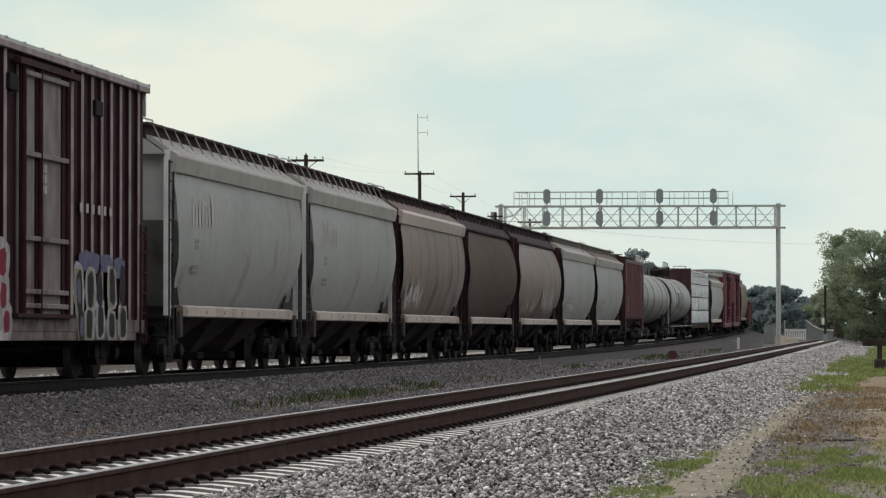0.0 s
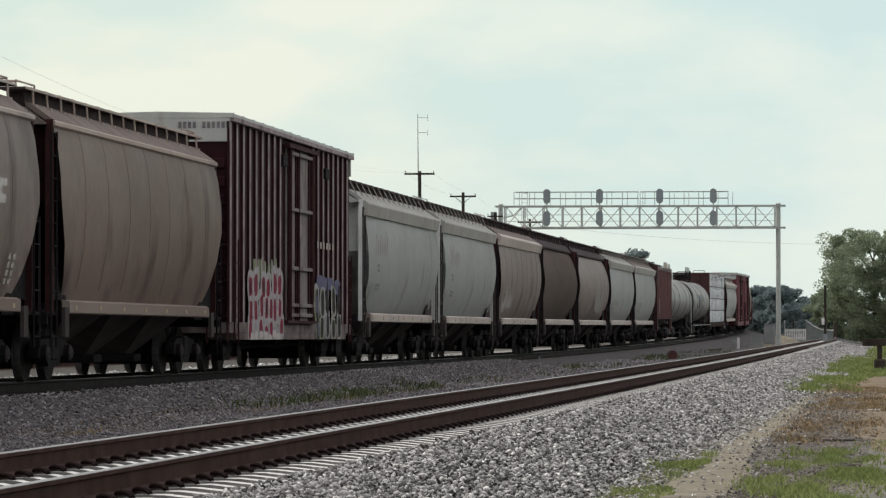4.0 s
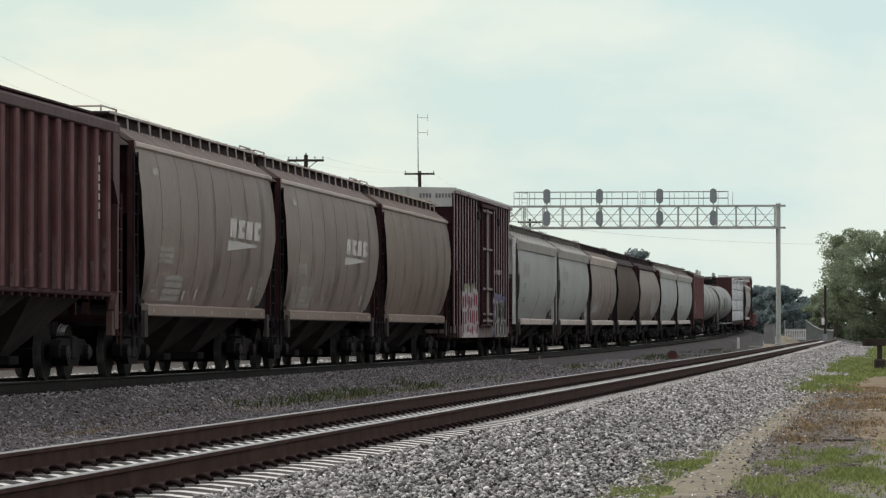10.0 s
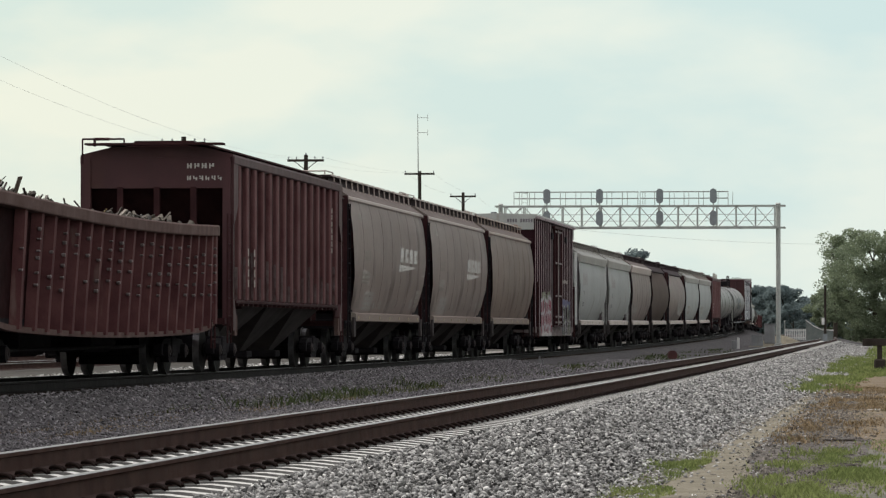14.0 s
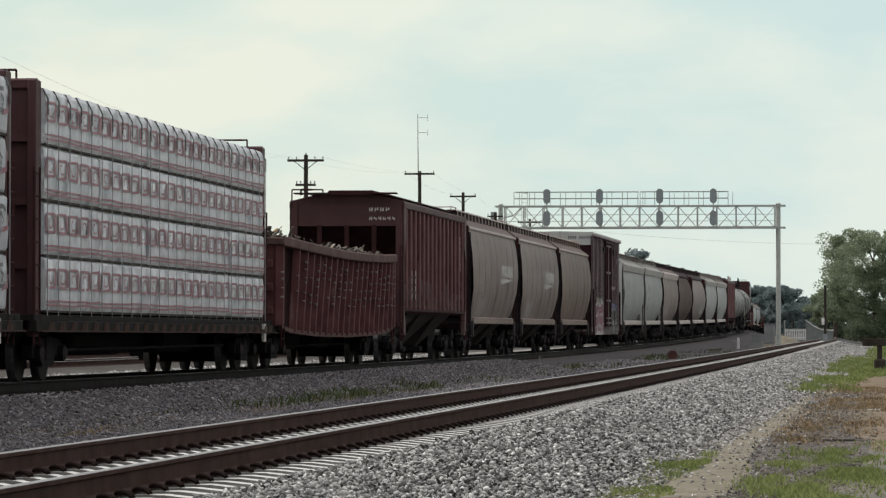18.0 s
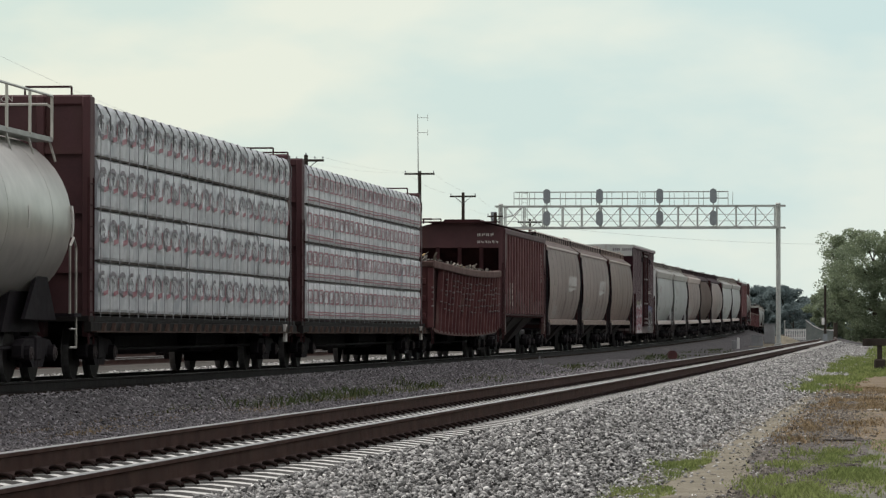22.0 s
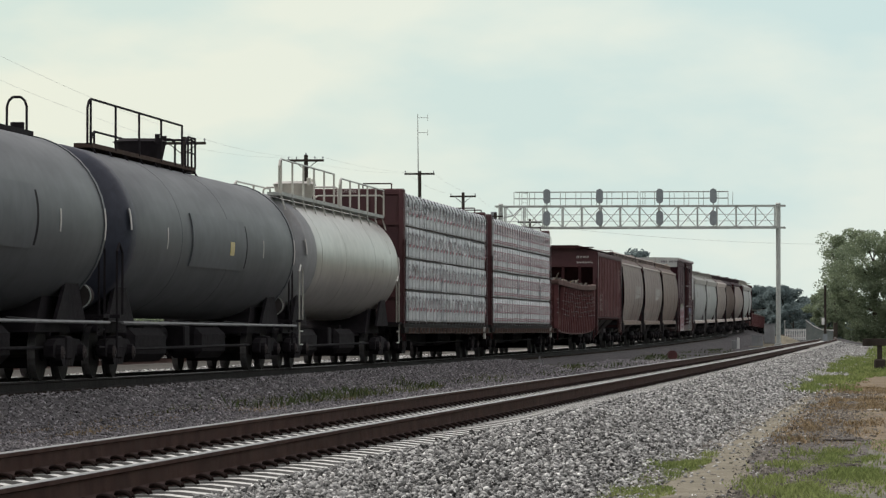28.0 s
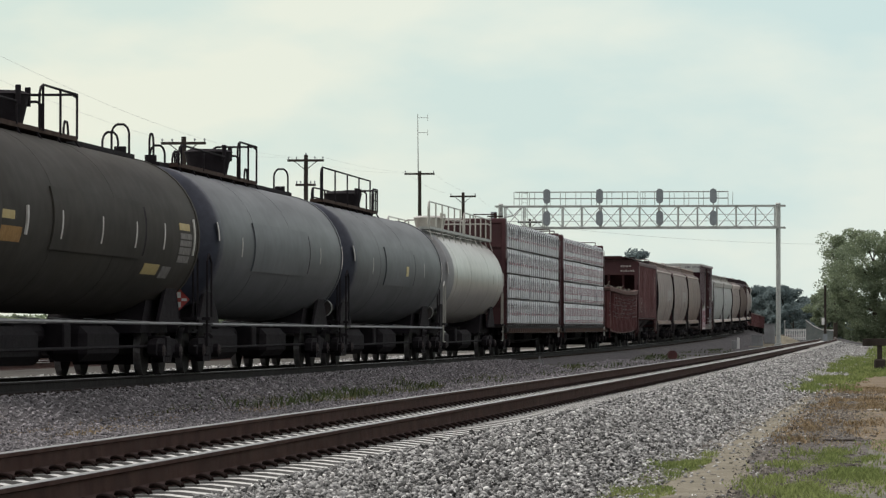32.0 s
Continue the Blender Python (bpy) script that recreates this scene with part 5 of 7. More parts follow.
        box(bm, a + 0.06, a + 0.10, -b - 0.046, -b - 0.042, 4.12 + 0.03 * (i % 2), 4.22)
        box(bm, a, a + 0.10, -b - 0.046, -b - 0.042, 4.16, 4.18)
    for i in range(6):
        a = 0.62 + i * 0.125
        box(bm, a, a + 0.025, -b - 0.046, -b - 0.042, 3.88 + 0.03 * (i % 3), 3.97)
        box(bm, a + 0.05, a + 0.08, -b - 0.046, -b - 0.042, 3.88, 3.97 - 0.03 * (i % 2))
        box(bm, a, a + 0.08, -b - 0.046, -b - 0.042, 3.91, 3.93)
    tagged(part("end_mark", bm, M_MARK, car, "small white stencilled marks"), kind="stuff")
    bm = bmesh.new()
    for y, n, z0, z1 in ((-b + 1.9, 4, 1.75, 2.6), (-b + 2.7, 4, 1.75, 2.6), (b - 1.75, 7, 2.7, 3.8)):
        for i in range(n):
            z = z0 + (z1 - z0) * i / n
            box(bm, 1.561, 1.566, y - 0.05, y + 0.05, z, z + (z1 - z0) / n * 0.7)
    tagged(part("side_mark", bm, M_MARK_DIM, car), kind="stuff")
    bay = (length - 5.2) / 3
    for i in range(3):
        c = -half + 2.6 + bay * (i + 0.5)
        bm = bmesh.new()
        vs = [bm.verts.new(v) for v in ((-1.38, c - bay / 2, 1.47), (1.38, c - bay / 2, 1.47), (1.38, c + bay / 2, 1.47), (-1.38, c + bay / 2, 1.47), (-0.42, c - 0.3, 0.40), (0.42, c - 0.3, 0.40), (0.42, c + 0.3, 0.40), (-0.42, c + 0.3, 0.40))]
        for f in ((0, 1, 5, 4), (1, 2, 6, 5), (2, 3, 7, 6), (3, 0, 4, 7), (4, 5, 6, 7)):
            bm.faces.new([vs[j] for j in f])
        part("chute", bm, M_CHUTE, car)
        bm = bmesh.new()
        box(bm, -0.6, 0.6, c - 0.36, c + 0.36, 0.26, 0.41, 0.02)
        part("outlet_gate", bm, M_DARK, car)
    bm = bmesh.new()
    box(bm, -0.22, 0.22, -half + 0.35, half - 0.35, 0.74, 1.06, 0.02)
    part("centre_sill", bm, M_DARK, car)
    ends(car, half, nose)
    trucks(car, half - 2.3)
    return car


def gondola(length, label, loaded=True):
    car = thing("gondola_car", label, "gondola car", "gondolas of the train")
    half = length / 2
    b = half - (0.45 if loaded else 0.8)
    bent = 1.0 if loaded else 0.25

    def sag(y):
        return 0.13 * bent * (1 - (y / b) ** 2)

    def foot(y):
        return 0.98 - sag(y) - 0.12 * (1 - abs(y / b) ** 16)

    def bulge(y, z):
        # a heavy load has pushed the walls out towards the rim
        return 0.15 * bent * (1 - abs(y / b) ** 5) * max(0.0, (z - 0.9) / 1.9)

    for sx in (1, -1):
        n = 36
        bm = bmesh.new()
        heights = (0.0, 0.25, 0.5, 0.75, 1.0)
        cols = []
        for i in range(n + 1):
            y = -b + 2 * b * i / n
            lo, hi = foot(y), 2.75 - sag(y)
            cols.append([bm.verts.new((sx * (1.44 + bulge(y, lo + (hi - lo) * k)), y, lo + (hi - lo) * k)) for k in heights])
        for p, q in zip(cols, cols[1:]):
            for j in range(4):
                bm.faces.new((p[j], q[j], q[j + 1], p[j + 1]))
        bmesh.ops.solidify(bm, geom=bm.faces[:], thickness=0.03)
        # darker red than the stakes, to paint the shade between them
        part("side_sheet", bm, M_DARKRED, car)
        stakes = [-b + 0.12, -b + 2.0, -b + 3.1] + [-b + 3.1 + (2 * b - 3.9) * (i + 1) / 17 for i in range(17)] + [b - 0.12]
        rng = random.Random(5)
        for i, y in enumerate(stakes):
            lo, hi = foot(y) + 0.02, 2.72 - sag(y)
            bm = bmesh.new()
            rows = []
            for k in heights:
                z = lo + (hi - lo) * k
                x = 1.45 + bulge(y, z)
                w = 0.15 if 0 < i < len(stakes) - 1 else 0.2
                rows.append([bm.verts.new((sx * (x + d), y + e * w, z)) for d, e in ((0, -1), (0.15, -0.5), (0.155, 0.5), (0, 1))])
            for p, q in zip(rows, rows[1:]):
                for j in range(3):
                    bm.faces.new((p[j], p[j + 1], q[j + 1], q[j]))
            bm.faces.new(rows[0])
            bm.faces.new(rows[-1][::-1])
            stake = part("side_stake", bm, M_GONDOLA, car)
            if sx > 0 and loaded:
                # bare scraped lumps on the stakes' edges
                for z in (1.55, 1.75, 1.95, 2.12, 2.28, 2.44):
                    if rng.random() < 0.3:
                        continue
                    z += rng.uniform(-0.03, 0.03) - sag(y)
                    x = 1.45 + bulge(y, z)
                    h = rng.uniform(0.03, 0.06)
                    w = rng.uniform(0.03, 0.06)
                    part("scraped_lump", box(bmesh.new(), x + 0.10, x + 0.165, y - 0.09 - w, y - 0.07, z, z + h, 0.012), M_SCRAPED, stake)
        bm = bmesh.new()
        rim = []
        for i in range(n + 1):
            y = -b - 0.02 + (2 * b + 0.04) * i / n
            x, z = 1.42 + bulge(min(b, max(-b, y)), 2.8), -sag(min(b, max(-b, y)))
            rim.append([bm.verts.new((sx * (x + d), y, z + e)) for d, e in ((0, 2.70), (0.22, 2.70), (0.23, 2.72), (0.23, 2.88), (0.2, 2.91), (0, 2.91))])
        for p, q in zip(rim, rim[1:]):
            for j in range(6):
                bm.faces.new((p[j], p[(j + 1) % 6], q[(j + 1) % 6], q[j]))
        bm.faces.new(rim[0])
        bm.faces.new(rim[-1][::-1])
        part("top_rim", bm, M_GONDOLA_RIM, car)
        bm = bmesh.new()
        edge = []
        for i in range(n + 1):
            y = -b + 2 * b * i / n
            edge.append([bm.verts.new((sx * x, y, foot(y) + z)) for x, z in ((1.40, -0.02), (1.56, -0.02), (1.56, 0.07), (1.40, 0.07))])
        for p, q in zip(edge, edge[1:]):
            for j in range(4):
                bm.faces.new((p[j], p[(j + 1) % 4], q[(j + 1) % 4], q[j]))
        part("bottom_flange", bm, M_GONDOLA_RIM, car)
    for sy in (1, -1):
        bm = bmesh.new()
        box(bm, -1.46, 1.46, sy * b - 0.04, sy * b + 0.04, 0.95, 2.80)
        for z in (1.2, 1.7, 2.2):
            box(bm, -1.40, 1.40, sy * b - 0.1, sy * b + 0.1, z, z + 0.2, 0.03)
        part("end_wall", bm, M_GONDOLA, car)
        bm = bmesh.new()
        box(bm, -1.64, 1.64, sy * b - 0.10, sy * b + 0.10, 2.72, 2.88, 0.02)
        part("end_rim", bm, M_GONDOLA_RIM, car)
        for x in (1.56, -1.56):
            bm = bmesh.new()
            ladder(bm, x, sy * (b - 0.25), 0.5, 2.5)
            part("ladder", bm, M_DARKRED, car)
    bm = bmesh.new()
    box(bm, -1.45, 1.45, -b, b, 0.90, 1.0)
    box(bm, -0.25, 0.25, -half + 0.35, half - 0.35, 0.66, 0.98)
    part("floor", bm, M_DARK, car)
    brake_gear(car, 4.5)
    ends(car, half)
    trucks(car, half - 2.5)
    if loaded:
        rng = random.Random(11)
        for nm, mat, n, lab in (("scrap_load", M_SCRAP, 2600, "jumbled scrap metal and offcuts filling the gondola"), ("scrap_boards", M_SCRAP_YELLOW, 160, "pale broken boards on the scrap")):
            bm = bmesh.new()
            for _ in range(n):
                y = rng.uniform(-b + 0.3, b - 0.3)
                x = rng.uniform(-1.35, 1.35)
                z = 2.60 - sag(y) + 0.24 * math.sin(y * 0.9 + 1) * 0.5 + rng.uniform(-0.1, 0.5) * (1 - abs(x) / 1.8) + (0.15 if y < -2 else 0)
                m = Matrix.LocRotScale((x, y, z), Euler((rng.uniform(-1, 1), rng.uniform(-1, 1), rng.uniform(0, 3))), (rng.uniform(0.03, 0.34), rng.uniform(0.01, 0.05), rng.uniform(0.005, 0.02)))
                vs = [bm.verts.new(m @ Vector(c)) for c in ((-1, -1, -1), (1, -1, -1), (1, 1, -1), (-1, 1, -1), (-1, -1, 1), (1, -1, 1), (1, 1, 1), (-1, 1, 1))]
                for f in ((3, 2, 1, 0), (4, 5, 6, 7), (0, 1, 5, 4), (1, 2, 6, 5), (2, 3, 7, 6), (3, 0, 4, 7)):
                    bm.faces.new([vs[j] for j in f])
            tagged(part(nm, bm, mat, car, lab), kind="stuff")
        bm = bmesh.new()
        box(bm, -1.42, 1.42, -b + 0.1, b - 0.1, 1.0, 2.55)
        part("load_base", bm, M_SCRAP, car)
    return car


def centerbeam(length, label, dense, seed, tiers=4, wrap=None, marked=True):
    """A centre-beam flat car: two bulkheads, a spine, and wrapped lumber bundles on both decks."""
    wrap = wrap or M_WRAP
    rng = random.Random(seed)
    car = thing("centerbeam_car", label, "flat car", "lumber cars of the train")
    half = length / 2
    b = half - 1.2
    load_end = 10.75 if length < 27 else half - 1.5
    bm = bmesh.new()
    box(bm, -1.38, 1.38, -half + 0.5, half - 0.5, 0.98, 1.08, 0.01)
    part("deck", bm, M_RAILDARK, car)
    for sx in (1, -1):
        bm = bmesh.new()
        box(bm, min(sx * 1.30, sx * 1.42), max(sx * 1.30, sx * 1.42), -half + 0.5, half - 0.5, 0.80, 0.98, 0.01)
        part("side_sill", bm, M_RAILDARK, car)
        part("sill_lip", box(bmesh.new(), min(sx * 1.42, sx * 1.50), max(sx * 1.42, sx * 1.50), -half + 0.6, half - 0.6, 0.80, 0.825), M_RUSTDECK, car)
        winch = mesh_of("strap_winch", slab(bmesh.new(), [(-0.16, 0.826), (0.05, 0.826), (0.05, 0.96), (0.01, 0.96)], min(sx * 1.421, sx * 1.48), max(sx * 1.421, sx * 1.48)), M_RUSTDECK)
        for i in range(26):
            part("strap_winch", winch, None, car, at=pose(0, -b + 0.3 + (2 * b - 0.6) * i / 25, 0))
        bm = bmesh.new()
        box(bm, sx * 1.44 - 0.03, sx * 1.44 + 0.03, b - 1.3, b - 1.05, 0.62, 1.0)
        part("sill_plate", bm, M_MARK, car)
    bm = bmesh.new()
    slab(bm, [(-half + 0.4, 0.98), (half - 0.4, 0.98), (half - 0.4, 0.70), (half - 4.2, 0.66), (half - 5.6, 0.42), (-half + 5.6, 0.42), (-half + 4.2, 0.66), (-half + 0.4, 0.70)], -0.35, 0.35)
    part("centre_sill", bm, M_DARK, car)
    for sy in (1, -1):
        mid = load_end + 0.16 if sy > 0 else -b - 0.30
        bulk = part("bulkhead", box(bmesh.new(), -1.34, 1.34, mid - 0.06, mid + 0.06, 1.0, 4.80), M_RED, car, "dark red steel bulkhead")
        for x in (-1.29, -0.5, 0.5, 1.29):
            part("bulkhead_post", box(bmesh.new(), x - 0.07, x + 0.07, mid - 0.20, mid + 0.20, 0.72, 4.78, 0.02), M_RED, bulk)
        part("bulkhead_cap", box(bmesh.new(), -1.33, 1.33, mid - 0.12, mid + 0.12, 4.62, 4.80, 0.03), M_RED, bulk)
        for z in (1.8, 2.8, 3.8):
            part("bulkhead_beam", box(bmesh.new(), -1.33, 1.33, mid - 0.16, mid + 0.16, z, z + 0.12), M_RED, bulk)
        bm = bmesh.new()
        pipe(bm, [(1.0, mid, 4.80), (1.0, mid, 4.94), (0.2, mid, 4.94), (0.2, mid, 4.80)], 0.02)
        part("grab_iron", bm, M_DARKRED, bulk)
        bm = bmesh.new()
        ladder(bm, 1.37, mid + sy * 0.15, 0.6, 3.4)
        part("ladder", bm, M_DARKRED, bulk)
        if sy < 0:
            curve = bpy.data.curves.new("caution", "FONT")
            curve.body, curve.size, curve.align_x = "CAUTION", 0.13, "CENTER"
            curve.materials.append(M_MARK)
            txt = new("caution_lettering", curve)
            txt.parent = bulk
            txt.matrix_basis = pose(-0.25, -b - 0.525, 4.68, 90, 0, 0)
    bm = bmesh.new()
    box(bm, -0.06, 0.06, -b, load_end, 1.06, 4.55)
    box(bm, -0.35, 0.35, -b, load_end, 4.55, 4.68)
    part("centre_beam", bm, M_RED, car)
    cols = 5
    h = 3.54 / tiers
    w = (b + load_end) / cols
    for sx in (1, -1):
        for c in range(cols):
            for r in range(tiers):
                z0 = 1.12 + r * h
                y0 = -b + c * w
                bm = bmesh.new()
                lo, hi = z0 + 0.016 + rng.uniform(0, 0.012), z0 + h - 0.010
                x0, x1 = sx * 0.16, sx * (1.355 + rng.uniform(0, 0.04))
                k = 20
                front = []
                for i in range(k + 1):
                    f = i / k
                    y = y0 + 0.03 + (w - 0.06) * f
                    d = 0.012 * math.sin(i * 1.9 + c * 3 + r * 2) + rng.uniform(-0.008, 0.008)
                    puff = (0.02 + 0.018 * abs(math.sin((y + b) / 0.86 * math.pi))) * (0.6 + 0.6 * rng.random()) if r == tiers - 1 else 0
                    front.append([(x1 - sx * 0.02, y, lo), (x1 + sx * d, y, lo + 0.05), (x1 + sx * (0.012 + d + rng.uniform(-0.008, 0.008)), y, lo * 0.6 + hi * 0.4), (x1 + sx * (0.01 - d), y, lo * 0.3 + hi * 0.7), (x1 + sx * d, y, hi - 0.05), (x1 - sx * 0.05, y, hi + puff), (x0, y, hi + puff), (x0, y, lo)])
                rows = [[bm.verts.new(v) for v in row] for row in front]
                for p, e in zip(rows, rows[1:]):
                    for j in range(8):
                        bm.faces.new((p[j], p[(j + 1) % 8], e[(j + 1) % 8], e[j]))
                bm.faces.new(rows[0])
                bm.faces.new(rows[-1][::-1])
                bundle = part("wrapped_package", bm, wrap, car)
                if sx < 0:
                    continue
                if marked:
                    xs = x1 + 0.03

                    def strip(nm, mat, pts, t):
                        q = bmesh.new()
                        rows = []
                        for e, (ya, za) in enumerate(pts):
                            (yb, zb), (yc, zc_) = pts[max(e - 1, 0)], pts[min(e + 1, len(pts) - 1)]
                            ln = math.hypot(yc - yb, zc_ - zb)
                            ny, nz = -(zc_ - zb) / ln * t / 2, (yc - yb) / ln * t / 2
                            rows.append((q.verts.new((xs, ya - ny, za - nz)), q.verts.new((xs, ya + ny, za + nz))))
                        for p_, e_ in zip(rows, rows[1:]):
                            q.faces.new((p_[0], e_[0], e_[1], p_[1]))
                        part(nm, q, mat, bundle)

                    zc = (lo + hi) / 2 + 0.08
                    for i in range(5):
                        y = y0 + w * (i + 0.5) / 5 + rng.uniform(-0.02, 0.02)
                        a, tall = (0.33, 0.145) if dense else (0.34, 0.17)
                        if dense:
                            frame_ = [(y - a, zc - tall), (y - a, zc + tall), (y + a, zc + tall * 1.05), (y + a, zc - tall * 0.95), (y - a, zc - tall)]
                            wide_ = [(e + rng.uniform(-0.015, 0.015), c + rng.uniform(-0.01, 0.01)) for e, c in frame_]
                            for (p0, p1), t in zip(zip(wide_, wide_[1:]), (0.11, 0.042, 0.11, 0.042)):
                                strip("printed_frame", M_PRINT, [p0, p1], t)
                            ring = [(y + a * 0.5 * math.cos(q * 0.785), zc + tall * 0.55 * math.sin(q * 0.785)) for q in range(9)]
                            k0 = rng.randint(0, 3)
                            strip("printed_ring", M_PRINT, ring[k0:k0 + 6], 0.03)
                        else:
                            ring = [(y - 0.06 + a * math.cos(q * 0.628), zc + tall * math.sin(q * 0.628)) for q in range(11)]
                            k0 = rng.randint(0, 3)
                            strip("printed_ring", M_PRINTDARK, ring[k0:k0 + rng.randint(6, 8)], rng.uniform(0.06, 0.085))
                            strip("printed_stroke", M_PRINTDARK, [(y - a * 0.4, zc + tall * 0.5), (y + a * 0.2, zc + rng.uniform(-0.05, 0.05)), (y - a * 0.1, zc - tall * 0.6)], 0.06)
                            strip("printed_block", M_PRINT, [(y - a * 0.1, zc - tall * 1.15), (y + a * 1.05, zc - tall * 0.9), (y + a * 1.1, zc + tall * rng.uniform(0.0, 0.8))], rng.uniform(0.07, 0.10))
                    if dense:
                        for dz in (0.15, 0.085):
                            line = [(y0 + 0.04 + (w - 0.08) * q / 6, lo + dz + rng.uniform(-0.012, 0.012)) for q in range(7)]
                            strip("printed_line", M_PRINT, line, 0.032)
                bm = bmesh.new()
                box(bm, x1 - 0.06, x1 + 0.012, y0 + 0.05, y0 + w - 0.05, z0 - 0.008, lo + 0.004)
                part("sticker_board", bm, M_LUMBER, bundle)
    for i in range(cols * 5 + 1):
        y = -b + min(max(w * i / 5, 0.05), w * cols - 0.05)
        bm = bmesh.new()
        prism(bm, [(1.446, 4.25), (1.446, 4.50), (1.36, 4.668), (0.3, 4.68), (0.3, 4.668), (1.35, 4.655), (1.432, 4.49), (1.432, 4.25)], y - 0.032, y + 0.032)
        strap = part("tie_down_strap", bm, M_STRAP, car)
        part("strap_fall", box(bmesh.new(), 1.430, 1.440, y - 0.014, y + 0.014, 1.06, 4.25), M_STRAPFAINT, strap, "dusty lower run of the strap")
    brake_gear(car, 6.5)
    ends(car, half)
    trucks(car, half - 2.9)
    return car


def shell(bm, length, r, n=40, dome=0.55, z=0.0):
    """A tank shell along y with domed heads."""
    prof = []
    for k in range(9):
        a = k / 8 * math.pi / 2
        prof.append((-length / 2 + dome - dome * math.cos(a), r * math.sin(a)))
    prof += [(-length / 2 + dome + (length - 2 * dome) * i / 6, r) for i in range(1, 6)]
    prof += [(-y, rad) for y, rad in prof[8::-1]]
    rows = []
    for y, rad in prof:
        rows.append([bm.verts.new((max(rad, 0.002) * math.cos(6.28319 * i / n), y, z + max(rad, 0.002) * math.sin(6.28319 * i / n))) for i in range(n)])
    for a, b in zip(rows, rows[1:]):
        for i in range(n):
            bm.faces.new((a[i], a[(i + 1) % n], b[(i + 1) % n], b[i]))
    bm.faces.new(rows[0])
    bm.faces.new(rows[-1][::-1])
    return bm


def band(bm, y, r, width, z, thick=0.015, n=40):
    for i in range(n):
        a, b = 6.28319 * i / n, 6.28319 * (i + 1) / n
        c = [(math.cos(a), math.sin(a)), (math.cos(b), math.sin(b))]
        for ra, rb, ya, yb in ((r + thick, r + thick, y - width / 2, y + width / 2), (r, r + thick, y - width / 2, y - width / 2), (r + thick, r, y + width / 2, y + width / 2)):
            bm.faces.new([bm.verts.new(v) for v in ((c[0][0] * ra, ya, z + c[0][1] * ra), (c[1][0] * ra, ya, z + c[1][1] * ra), (c[1][0] * rb, yb, z + c[1][1] * rb), (c[0][0] * rb, yb, z + c[0][1] * rb))])


def curved_patch(bm, y0, y1, a0, a1, r, z, thick=0.02, n=8):
    """A plate lying on the shell between two angles, degrees above the level."""
    rows = []
    for i in range(n + 1):
        a = radians(a0 + (a1 - a0) * i / n)
        rows.append([bm.verts.new((rr * math.cos(a), y, z + rr * math.sin(a))) for rr, y in ((r, y0), (r + thick, y0), (r + thick, y1), (r, y1))])
    for p, q in zip(rows, rows[1:]):
        for j in range(3):
            bm.faces.new((p[j], p[j + 1], q[j + 1], q[j]))
    bm.faces.new(rows[0])
    bm.faces.new(rows[-1][::-1])
    return bm


